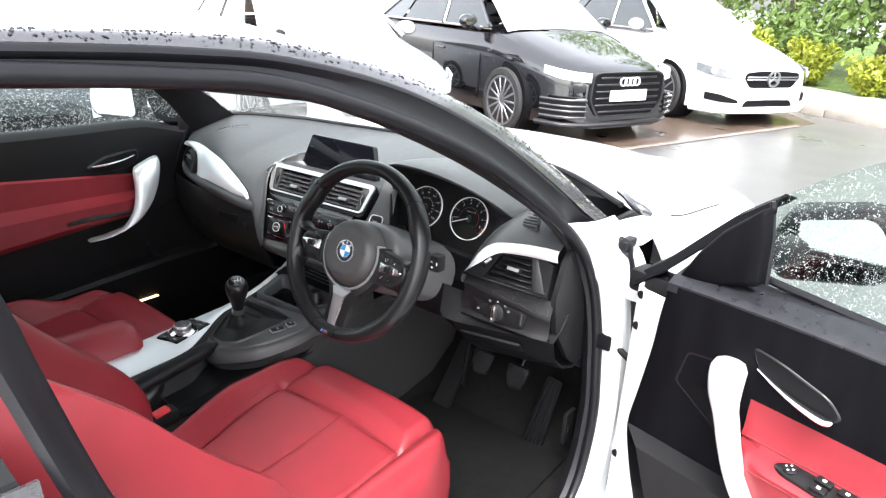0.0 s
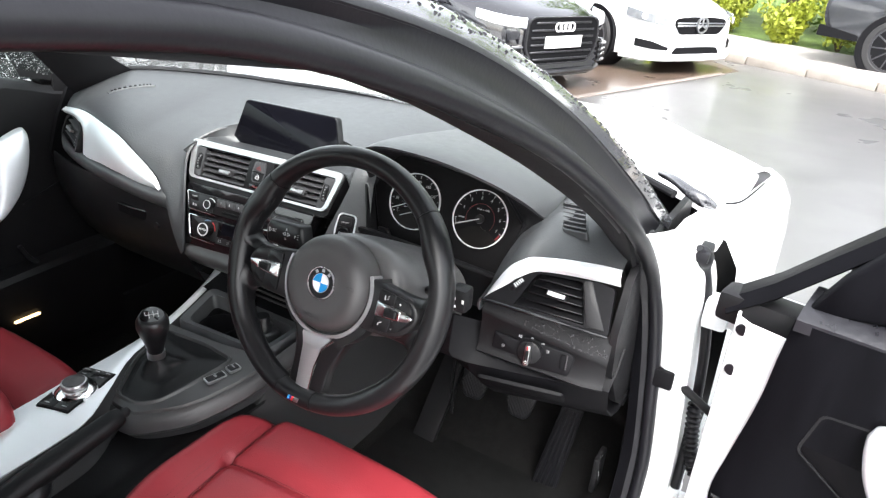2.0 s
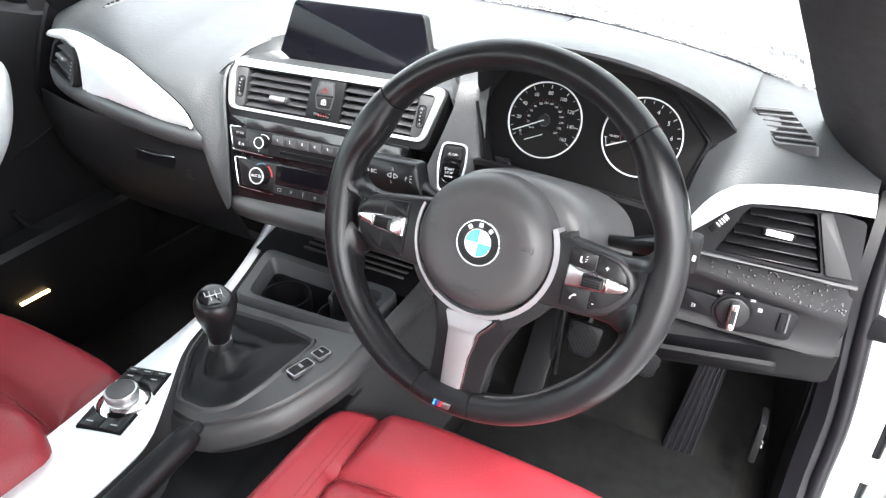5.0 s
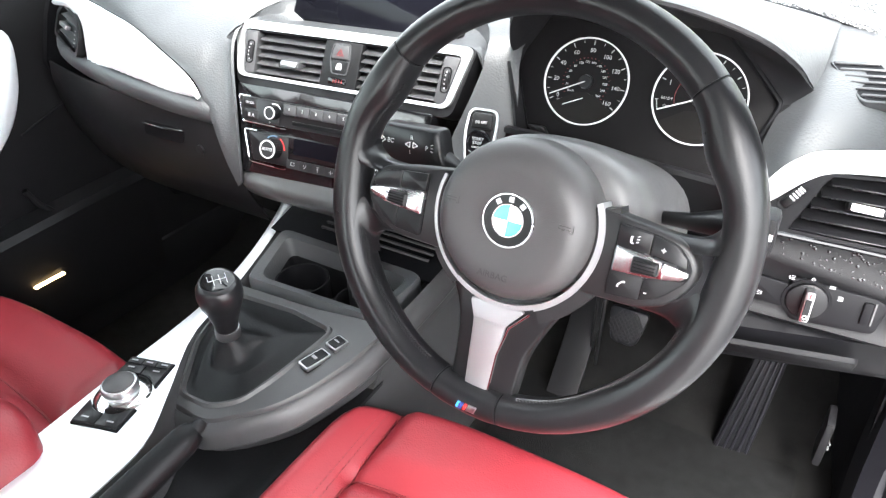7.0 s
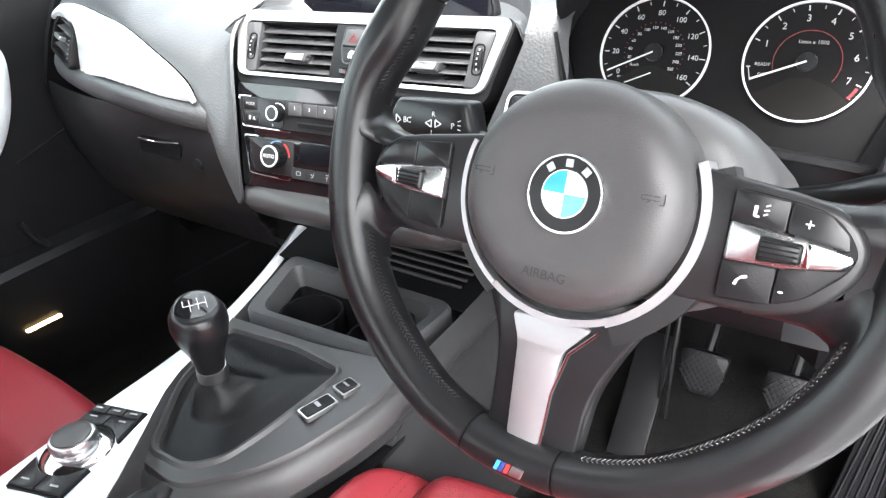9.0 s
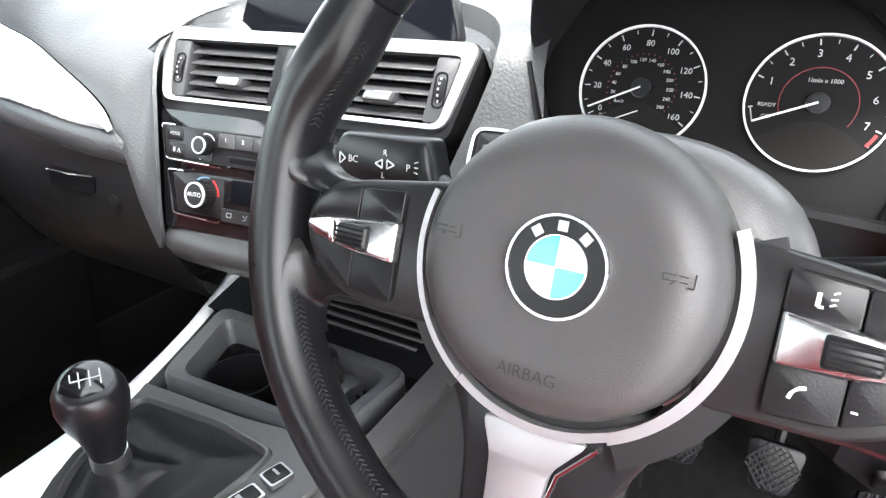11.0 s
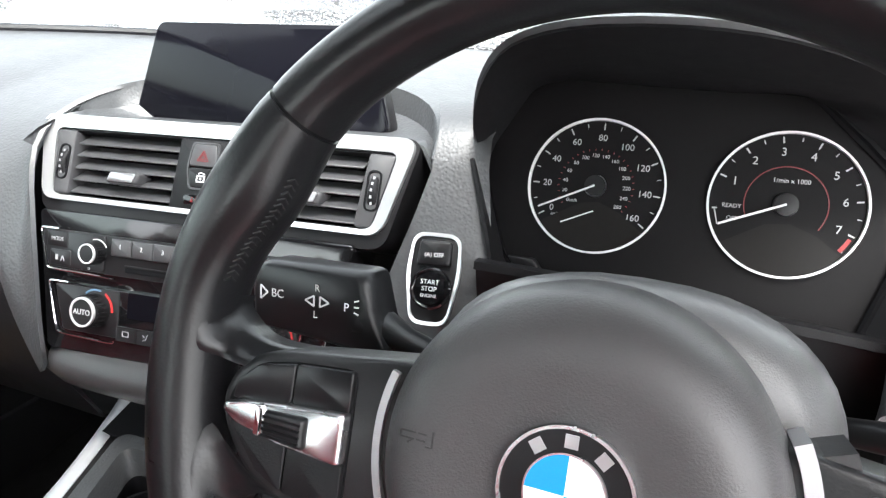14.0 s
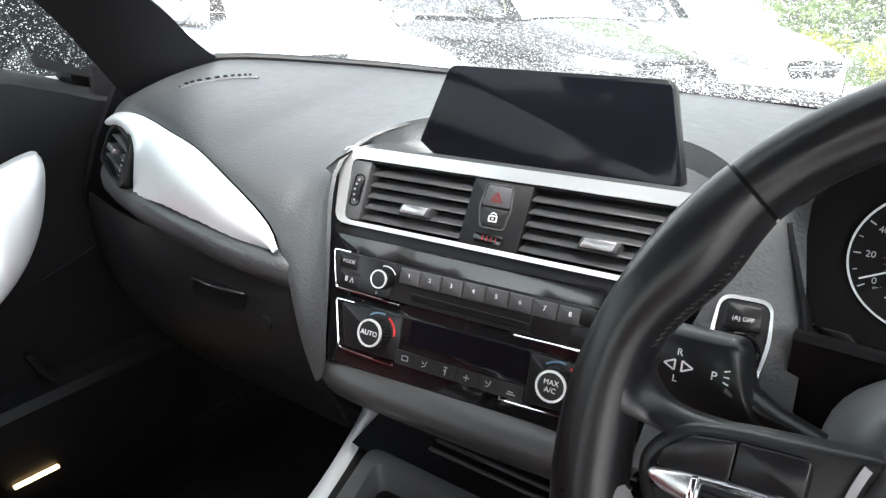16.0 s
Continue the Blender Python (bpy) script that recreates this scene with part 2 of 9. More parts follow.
def wet_asphalt():
    m = mat("wet_asphalt", (0.105, 0.104, 0.105), 0.30, spec=0.8, var=0.30, scale=3.0, bump=0.16, bscale=160, bdist=0.004)
    nt = m.node_tree
    n, l = nt.nodes, nt.links
    b = n["Principled BSDF"]
    tc = n.new("ShaderNodeTexCoord")
    nz = n.new("ShaderNodeTexNoise")
    nz.inputs["Scale"].default_value, nz.inputs["Detail"].default_value = 0.55, 5
    l.new(tc.outputs["Object"], nz.inputs["Vector"])
    mr = n.new("ShaderNodeMapRange")
    mr.inputs[1].default_value, mr.inputs[2].default_value = 0.35, 0.65
    mr.inputs[3].default_value, mr.inputs[4].default_value = 0.24, 0.48
    l.new(nz.outputs[0], mr.inputs[0])
    l.new(mr.outputs[0], b.inputs["Roughness"])
    b.inputs["Coat Weight"].default_value, b.inputs["Coat Roughness"].default_value = 0.5, 0.28
    return m


ASPHALT = wet_asphalt()
BAYTARMAC = mat("brown_bay_tarmac", (0.100, 0.072, 0.056), 0.30, var=0.35, scale=2.5, bump=0.2, coat=0.4, bscale=160, bdist=0.004)
PAVE = mat("pale_concrete_path", (0.36, 0.34, 0.32), 0.6, var=0.2, scale=3, bump=0.3, bscale=90)
KERB = mat("concrete_kerb", (0.28, 0.25, 0.22), 0.7, var=0.3, scale=7, bump=0.3, bscale=60)
LINE = mat("worn_bay_line", (0.17, 0.145, 0.13), 0.6, var=0.4, scale=9)
GRASS = mat("rough_grass", (0.10, 0.16, 0.03), 0.9, var=0.5, scale=3, bump=1, bscale=30, bdist=0.05)
BARK = mat("bark", (0.09, 0.07, 0.05), 0.9, var=0.4, scale=12, bump=1, bscale=40, bdist=0.02)


def leaf_mat(name, color):
    m = mat(name, color, 0.55, var=0.4, scale=1.3)
    b = m.node_tree.nodes["Principled BSDF"]
    b.inputs["Subsurface Weight"].default_value = 0.0
    return m


LEAF = leaf_mat("mid_green_leaves", (0.12, 0.19, 0.035))
LEAF2 = leaf_mat("dark_green_leaves", (0.085, 0.14, 0.03))
LEAF3 = leaf_mat("yellow_green_leaves", (0.28, 0.32, 0.03))


# ---- mesh helpers ----
def smooth(a, b, x):
    t = max(0.0, min(1.0, (x - a) / (b - a)))
    return t * t * (3 - 2 * t)


def thing(name, loc, label, category, group="", kind=""):
    ob = new(name)
    ob.empty_display_size = 0.05
    ob.location = loc
    return tagged(ob, label, category, group, kind)


def finish(name, bm, material, angle=40):
    me = bpy.data.meshes.new(name)
    bmesh.ops.remove_doubles(bm, verts=bm.verts, dist=1e-6)
    bmesh.ops.recalc_face_normals(bm, faces=bm.faces)
    bm.to_mesh(me)
    bm.free()
    me.materials.append(material)
    me.shade_smooth()
    me.set_sharp_from_angle(angle=radians(angle))
    return me


def world_of(ob):
    m = Matrix.Identity(4)
    while ob:
        m = (ob.matrix_parent_inverse if ob.parent else Matrix.Identity(4)) @ Matrix.LocRotScale(ob.location, ob.rotation_euler, ob.scale) @ m
        ob = ob.parent
    return m


def part(name, bm, material, parent, label="", angle=40, kind=""):
    ob = new(name, finish(name, bm, material, angle))
    if parent:
        ob.parent = parent
        ob.matrix_parent_inverse = world_of(parent).inverted()
    return tagged(ob, label=label, kind=kind)


def solo(name, bm, material, label, category, kind="", group="", angle=40):
    return tagged(part(name, bm, material, None, angle=angle), label, category, group, kind)


def plane_m(o, tilt, az=0.0):
    """Local x to the right, y up along the plane, z out of it towards the rear and up."""
    t, a = radians(tilt), radians(az)
    n = Vector((math.sin(a) * math.cos(t), -math.cos(a) * math.cos(t), math.sin(t)))
    u = Vector((math.cos(a), math.sin(a), 0))
    v = n.cross(u)
    return Matrix(((u.x, v.x, n.x, o[0]), (u.y, v.y, n.y, o[1]), (u.z, v.z, n.z, o[2]), (0, 0, 0, 1)))


def at(x, y, z=0.0, rot=0.0):
    return Matrix.Translation((x, y, z)) @ Matrix.Rotation(radians(rot), 4, "Z")


def box(bm, c, s, m=None, bevel=0.0, seg=2):
    """A bevelled block, centre c and size s."""
    made = bmesh.ops.create_cube(bm, size=1, matrix=(m or Matrix.Identity(4)) @ Matrix.Translation(c) @ Matrix.Diagonal((*s, 1)))
    if bevel:
        vs = set(made["verts"])
        es = [e for e in bm.edges if e.verts[0] in vs and e.verts[1] in vs]
        bmesh.ops.bevel(bm, geom=es, offset=bevel, segments=seg, affect="EDGES", profile=0.6, clamp_overlap=True)
    return bm


def rounded(pts, r, n=4):
    """The polygon pts with rounded corners."""
    out = []
    k = len(pts)
    for i in range(k):
        p, a, b = Vector(pts[i]), Vector(pts[i - 1]), Vector(pts[(i + 1) % k])
        da, db = (a - p), (b - p)
        q = min(r, da.length * 0.48, db.length * 0.48)
        s, e = p + da.normalized() * q, p + db.normalized() * q
        for j in range(n + 1):
            t = j / n
            out.append(tuple(s * (1 - t) ** 2 + p * 2 * t * (1 - t) + e * t * t))
    return out


def rect(w, h, r=0.0, n=4, cx=0.0, cy=0.0):
    p = [(cx - w / 2, cy - h / 2), (cx + w / 2, cy - h / 2), (cx + w / 2, cy + h / 2), (cx - w / 2, cy + h / 2)]
    return rounded(p, r, n) if r else p


def circle(r, n=32, cx=0.0, cy=0.0):
    return [(cx + r * math.cos(2 * math.pi * i / n), cy + r * math.sin(2 * math.pi * i / n)) for i in range(n)]


def inset(pts, d):
    """The polygon drawn in towards its middle by about d."""
    c = sum((Vector(p) for p in pts), Vector((0, 0))) / len(pts)
    out = []
    for p in pts:
        v = Vector(p) - c
        out.append(tuple(c + v * max(0.05, 1 - d / max(v.length, 1e-6))))
    return out


def slab(bm, pts, z0, z1, m=None, bevel=0.0):
    """A solid plate on the outline pts from z0 to z1, with a chamfered upper edge."""
    m = m or Matrix.Identity(4)
    layers = [(pts, z0), (pts, z1 - bevel), (inset(pts, bevel * 0.4), z1 - bevel * 0.3), (inset(pts, bevel), z1)] if bevel else [(pts, z0), (pts, z1)]
    rings = [[bm.verts.new(m @ Vector((p[0], p[1], z))) for p in ps] for ps, z in layers]
    for a, b in zip(rings, rings[1:]):
        for i in range(len(a)):
            j = (i + 1) % len(a)
            bm.faces.new((a[i], a[j], b[j], b[i]))
    bm.faces.new(rings[-1])
    bm.faces.new(rings[0][::-1])
    return bm


def ring(bm, outer, inner, z0, z1, m=None, zi=None):
    """A frame between two outlines of as many points."""
    m = m or Matrix.Identity(4)
    zi = z1 if zi is None else zi
    loops = [[bm.verts.new(m @ Vector((p[0], p[1], z))) for p in ps] for ps, z in ((outer, z0), (outer, z1), (inner, zi), (inner, z0))]
    k = len(outer)
    for a, b in zip(loops, loops[1:] + loops[:1]):
        for i in range(k):
            j = (i + 1) % k
            bm.faces.new((a[i], a[j], b[j], b[i]))
    return bm


def grid(bm, rows, close=False):
    vs = [[bm.verts.new(Vector(p)) for p in r] for r in rows]
    for a, b in zip(vs, vs[1:]):
        n = len(a)
        for i in range(n if close else n - 1):
            j = (i + 1) % n
            bm.faces.new((a[i], a[j], b[j], b[i]))
    return vs


def sheet(bm, rows, thick=0.004):
    """A surface through rows of points, with thickness."""
    grid(bm, rows)
    bmesh.ops.remove_doubles(bm, verts=bm.verts, dist=1e-6)
    bmesh.ops.recalc_face_normals(bm, faces=bm.faces)
    bmesh.ops.solidify(bm, geom=bm.faces[:], thickness=thick)
    return bm


def spline(pts, n):
    """n+1 points on a smooth curve through pts."""
    p = [Vector(q) for q in pts]
    p = [p[0] * 2 - p[1]] + p + [p[-1] * 2 - p[-2]]
    k = len(p) - 3
    out = []
    for i in range(n + 1):
        s = min(i / n * k, k - 1e-9)
        a = int(s)
        t = s - a
        p0, p1, p2, p3 = p[a : a + 4]
        out.append(0.5 * ((2 * p1) + (p2 - p0) * t + (2 * p0 - 5 * p1 + 4 * p2 - p3) * t * t + (3 * p1 - p0 - 3 * p2 + p3) * t**3))
    return out


def tube(bm, path, r, n=12, close=False, flat=1.0, caps=True):
    """A round bar along a path; r is a radius or one for each point; flat squeezes it across."""
    path = [Vector(p) for p in path]
    rings = []
    k = len(path)
    up = Vector((0, 0, 1))
    side0 = None
    for i, p in enumerate(path):
        a, b = path[(i - 1) % k if close else max(i - 1, 0)], path[(i + 1) % k if close else min(i + 1, k - 1)]
        d = (b - a).normalized()
        if side0 is None:
            side0 = d.cross(up if abs(d.z) < 0.9 else Vector((0, 1, 0))).normalized()
        side = (side0 - d * side0.dot(d)).normalized()
        side0 = side
        other = d.cross(side)
        q = r[i] if isinstance(r, (list, tuple)) else r
        rings.append([p + side * q * math.cos(2 * math.pi * j / n) + other * q * flat * math.sin(2 * math.pi * j / n) for j in range(n)])
    if close:
        rings.append(rings[0])
    vs = grid(bm, rings, close=True)
    if caps and not close:
        bm.faces.new(vs[0][::-1])
        bm.faces.new(vs[-1])
    return bm


def lathe(bm, profile, m=None, n=32, sx=1.0, sy=1.0):
    """A turned form from (radius, height) pairs about the local z axis."""
    m = m or Matrix.Identity(4)
    rows = [[m @ Vector((r * sx * math.cos(2 * math.pi * i / n), r * sy * math.sin(2 * math.pi * i / n), z)) for i in range(n)] for r, z in profile]
    vs = grid(bm, rows, close=True)
    if profile[0][0] > 1e-5:
        bm.faces.new(vs[0][::-1])
    if profile[-1][0] > 1e-5:
        bm.faces.new(vs[-1])
    return bm


def cushion(bm, nu, nv, fn, thick=0.03):
    rows = [[fn(i / nu, j / nv) for i in range(nu + 1)] for j in range(nv + 1)]
    return sheet(bm, rows, thick)


def write(text, size, m, material, parent, name="lettering", align="CENTER", lift=0.0006):
    """Flat lettering with the built-in font, centred at the origin of m."""
    cu = bpy.data.curves.new("lettering", "FONT")
    cu.body, cu.size, cu.align_x, cu.align_y, cu.extrude, cu.resolution_u = text, size, align, "CENTER", 0.0001, 3
    tmp = bpy.data.objects.new("lettering_tmp", cu)
    me = bpy.data.meshes.new_from_object(tmp)
    bpy.data.objects.remove(tmp)
    bpy.data.curves.remove(cu)
    me.transform(m @ Matrix.Translation((0, 0, lift)))
    me.name = name
    me.materials.clear()
    me.materials.append(material)
    ob = new(name, me)
    ob.parent = parent
    ob.matrix_parent_inverse = world_of(parent).inverted()
    return ob


def join_text(items, m, material, parent, name):
    """Several letterings as one printed layer: rows of text, size, x, y."""
    bm = bmesh.new()
    for text, size, x, y in items:
        cu = bpy.data.curves.new("lettering", "FONT")
        cu.body, cu.size, cu.align_x, cu.align_y, cu.extrude, cu.resolution_u = text, size, "CENTER", "CENTER", 0.0001, 3
        tmp = bpy.data.objects.new("lettering_tmp", cu)
        me = bpy.data.meshes.new_from_object(tmp)
        bpy.data.objects.remove(tmp)
        bpy.data.curves.remove(cu)
        me.transform(m @ at(x, y, 0.0006))
        bm.from_mesh(me)
        bpy.data.meshes.remove(me)
    return part(name, bm, material, parent)


def bars(bm, rows, m, z=0.0006, h=0.0003):
    """Thin flat strokes: rows of x0, y0, x1, y1, width."""
    for x0, y0, x1, y1, w in rows:
        d = Vector((x1 - x0, y1 - y0))
        a = math.atan2(d.y, d.x)
        box(bm, (0, 0, 0), (max(d.length, 1e-4), w, h), m @ at((x0 + x1) / 2, (y0 + y1) / 2, z, math.degrees(a)))
    return bm


def arc_strip(bm, r0, r1, a0, a1, z0, z1, m, cx=0.0, cy=0.0, n=24):
    """A flat band along an arc, in degrees."""
    pts = [radians(a0 + (a1 - a0) * i / n) for i in range(n + 1)]
    rows = [[m @ Vector((cx + r * math.cos(a), cy + r * math.sin(a), z)) for r, z in ((r0, z0), (r0, z1), (r1, z1), (r1, z0))] for a in pts]
    vs = grid(bm, rows, close=True)
    bm.faces.new(vs[0][::-1])
    bm.faces.new(vs[-1])
    return bm


# ---- dashboard ----
dash = thing("dashboard", (0, 0.1, 0.6), "dark grey grained dashboard with silver trim spanning the cabin", "dashboard")
FRONT = spline([(-0.72, 0.085, 0.955), (-0.685, 0.125, 0.972), (-0.65, 0.17, 0.996), (-0.615, 0.21, 1.011), (-0.46, 0.34, 1.003), (-0.33, 0.415, 0.993), (-0.15, 0.475, 0.988), (0.02, 0.50, 0.984),
                (0.2, 0.49, 0.977), (0.38, 0.43, 0.970), (0.53, 0.34, 0.968), (0.64, 0.25, 0.968), (0.725, 0.13, 0.965)], 60)


def front_at(x):
    """A point of the dashboard's front edge at x."""
    for a, b in zip(FRONT, FRONT[1:]):
        if a.x <= x <= b.x:
            return a.lerp(b, (x - a.x) / max(b.x - a.x, 1e-6))
    return FRONT[0].copy() if x < 0 else FRONT[-1].copy()


def skin(edge, lift, back, n=10, xs=None):
    """A dashboard skin from the windscreen to an edge, rolling over near that edge."""
    rows = []
    for i, e in enumerate(edge):
        e = Vector(e)
        f = front_at(e.x if xs is None else xs[i])
        m = Vector((e.x, e.y + back, max(e.z, f.z * 0.5 + e.z * 0.5) + lift))
        q = m.lerp(f, 0.45) + Vector((0, 0, 0.006))
        row = []
        for j in range(n + 1):
            t = j / n
            row.append(f * (1 - t) ** 3 + q * 3 * t * (1 - t) ** 2 + m * 3 * t * t * (1 - t) + e * t**3)
        rows.append(row)
    return rows


part("glass_base_strip", tube(bmesh.new(), [front_at(x) + Vector((0, -0.004, 0.003)) for x in np.linspace(-0.70, 0.66, 40)], 0.006, 8), RUBBER, dash)
# one skin from the windscreen over the passenger side down to the cheek beside the centre stack
INLAY_TOP = spline([(-0.685, 0.045, 0.931), (-0.66, 0.030, 0.937), (-0.60, 0.006, 0.950), (-0.555, -0.003, 0.956), (-0.51, -0.009, 0.955), (-0.444, -0.022, 0.947), (-0.379, -0.032, 0.936), (-0.325, -0.038, 0.914),
                    (-0.279, -0.040, 0.890), (-0.251, -0.043, 0.872), (-0.235, -0.047, 0.852)], 30)
low_edge = INLAY_TOP + spline([(-0.235, -0.047, 0.852), (-0.222, -0.052, 0.832), (-0.213, -0.056, 0.815), (-0.202, -0.060, 0.785), (-0.190, -0.062, 0.755), (-0.172, -0.066, 0.728)], 10)[1:]
BROW = spline([(-0.197, -0.002, 0.938), (-0.193, 0.022, 0.955), (-0.178, 0.055, 0.970), (-0.150, 0.095, 0.979), (-0.10, 0.128, 0.983), (0.0, 0.145, 0.983), (0.09, 0.150, 0.978), (0.140, 0.130, 0.968), (0.165, 0.095, 0.955), (0.178, 0.055, 0.938)], 36)
right_edge = [front_at(-0.12).lerp(BROW[10], k / 8) + Vector((0, 0, 0.004 * math.sin(math.pi * k / 8))) for k in range(8)] + [BROW[10 - k] for k in range(11)] + spline([(-0.197, -0.002, 0.938), (-0.190, -0.020, 0.910), (-0.181, -0.033, 0.878), (-0.175, -0.040, 0.865), (-0.165, -0.055, 0.82), (-0.160, -0.066, 0.775), (-0.158, -0.070, 0.745), (-0.164, -0.068, 0.730), (-0.172, -0.066, 0.728)], 14)[1:]


def resample(pts, n):
    """n+1 points at even steps along a line of points."""
    d = [0.0]
    for a, b in zip(pts, pts[1:]):
        d.append(d[-1] + (Vector(b) - Vector(a)).length)
    out, j = [], 0
    for i in range(n + 1):
        q = d[-1] * i / n
        while j < len(pts) - 2 and d[j + 1] < q:
            j += 1
        out.append(Vector(pts[j]).lerp(Vector(pts[j + 1]), (q - d[j]) / max(d[j + 1] - d[j], 1e-9)))
    return out


def fall(f, e, u):
    """A column of the skin from the windscreen, level at first and rolling down to its lower edge."""
    m = Vector((e.x - 0.012 * (1 - u), e.y + 0.020, max(e.z + 0.024, 0.945)))
    q = m.lerp(f, 0.5)
    q.z = max(q.z, m.z * 0.4 + f.z * 0.6)
    return [f * (1 - t) ** 3 + q * 3 * t * (1 - t) ** 2 + m * 3 * t * t * (1 - t) + e * t**3 for t in [k / 36 for k in range(37)]]


front_left = [front_at(x) for x in np.linspace(-0.70, -0.12, 30)]
lows, fronts, rim_r = resample(low_edge, 56), resample(front_left, 56), resample(right_edge, 36)
last = fall(fronts[-1], lows[-1], 1.0)
skin_cols = []
for i, (f, e) in enumerate(zip(fronts, lows)):
    u = i / 56
    skin_cols.append([q + (r - l) * u**7 for q, r, l in zip(fall(f, e, u), rim_r, last)])
part("upper_left_skin", sheet(bmesh.new(), skin_cols), DASH, dash, angle=70)
# centre skin behind the screen, falling into the niche above the vents
part("centre_skin", sheet(bmesh.new(), [[front_at(BROW[10].x + (0.20 - BROW[10].x) * i / 20).lerp(q, k / 8) + Vector((0, 0, 0.003 * math.sin(math.pi * k / 8))) for k in range(9)] for i, q in enumerate(resample(BROW[10:], 20))]), DASH, dash)
VM = plane_m((-0.0152, 0.0195, 0.9169), 26.4, 4.6)
niche = resample(BROW, 30)
rows = []
for i, q in enumerate(niche):
    v = VM @ Vector((-0.186 + 0.372 * i / 30, 0.037, -0.004))
    w = min(1.0, (q - v).length / 0.06)
    rows.append([q, q + Vector((0, -0.005, -0.022)) * w, Vector((*q.lerp(v, 0.25).xy, q.z + (0.944 - q.z) * w)), Vector((*q.lerp(v, 0.7).xy, v.z + (0.944 - v.z) * w)), v])
part("screen_niche", sheet(bmesh.new(), rows, 0.003), DASH, dash)
# cowl over the instruments
LIP = spline([(0.205, 0.075, 0.950), (0.212, 0.055, 0.978), (0.228, 0.025, 1.008), (0.255, -0.002, 1.033), (0.30, -0.012, 1.046), (0.37, -0.012, 1.047), (0.43, 0.0, 1.037), (0.49, 0.030, 1.012),
              (0.525, 0.070, 0.980), (0.540, 0.110, 0.950), (0.547, 0.138, 0.933)], 33)
part("instrument_cowl", sheet(bmesh.new(), skin(LIP, 0.012, 0.035)), DASH, dash)
# skin over the driver's outer vent
trim_top = spline([(0.508, -0.004, 0.838), (0.520, 0.002, 0.864), (0.537, 0.012, 0.893), (0.555, 0.024, 0.907), (0.5715, 0.033, 0.912), (0.62, 0.042, 0.919), (0.671, 0.050, 0.9226), (0.704, 0.058, 0.921)], 24)
trim_low = spline([(0.510, -0.008, 0.833), (0.530, 0.000, 0.852), (0.548, 0.006, 0.872), (0.565, 0.015, 0.886), (0.583, 0.024, 0.893), (0.63, 0.035, 0.8965), (0.677, 0.042, 0.898), (0.708, 0.048, 0.897)], 24)
part("right_vent_hood", sheet(bmesh.new(), skin(trim_top, 0.018, 0.055, xs=[0.545 + 0.18 * i / 24 for i in range(25)])), DASH, dash)
# wall between instruments and driver's vent, falling to the knee panel
rows = []
for i, b in enumerate(spline([(0.540, 0.132, 0.936), (0.540, 0.085, 0.926), (0.530, 0.035, 0.893), (0.508, -0.004, 0.838)], 12)):
    t = i / 12
    a = Vector((0.515, 0.11, 0.875)).lerp(Vector((0.496, 0.0, 0.805)), t)
    rows.append([a.lerp(b, k / 5) + Vector((-0.008 * math.sin(math.pi * k / 5), -0.004, 0)) for k in range(6)])
part("right_cowl_wall", sheet(bmesh.new(), rows), DASH, dash)
# panel with the start button, right of the centre stack
rows = []
for y, z, x0, x1 in ((0.118, 0.974, 0.158, 0.232), (0.085, 0.968, 0.174, 0.222), (0.066, 0.952, 0.180, 0.219), (0.054, 0.930, 0.180, 0.221), (0.038, 0.897, 0.172, 0.229), (0.0145, 0.853, 0.160, 0.238), (-0.012, 0.80, 0.148, 0.242), (-0.036, 0.755, 0.144, 0.244)):
    rows.append([Vector((x0 + (x1 - x0) * k / 8, y - 0.004 + 0.010 * k / 8 + 0.008 * (k / 8) ** 4, z)) for k in range(9)])
part("start_panel", sheet(bmesh.new(), rows), DASH, dash, angle=60)

# silver inlay on the passenger side, running over the outer vent
inlay_low = spline([(-0.685, 0.040, 0.921), (-0.66, 0.024, 0.925), (-0.60, 0.000, 0.934), (-0.556, -0.012, 0.936), (-0.530, -0.020, 0.922), (-0.510, -0.030, 0.903), (-0.498, -0.042, 0.868), (-0.43, -0.053, 0.868), (-0.357, -0.057, 0.863), (-0.292, -0.056, 0.855), (-0.236, -0.049, 0.850)], 40)
a_, b_ = resample(INLAY_TOP, 60), inlay_low
rows = []
for i, p in enumerate(a_):
    q = min(b_, key=lambda v: abs(v.x - p.x))
    q = Vector((p.x, q.y, min(q.z, p.z - 0.001)))
    rows.append([p.lerp(q, k / 6) + Vector((0, -0.006 * math.sin(math.pi * k / 6) - 0.003, 0)) for k in range(7)])
part("silver_inlay", sheet(bmesh.new(), rows, 0.003), SILVER, dash, "satin silver inlay on the passenger side", angle=60)
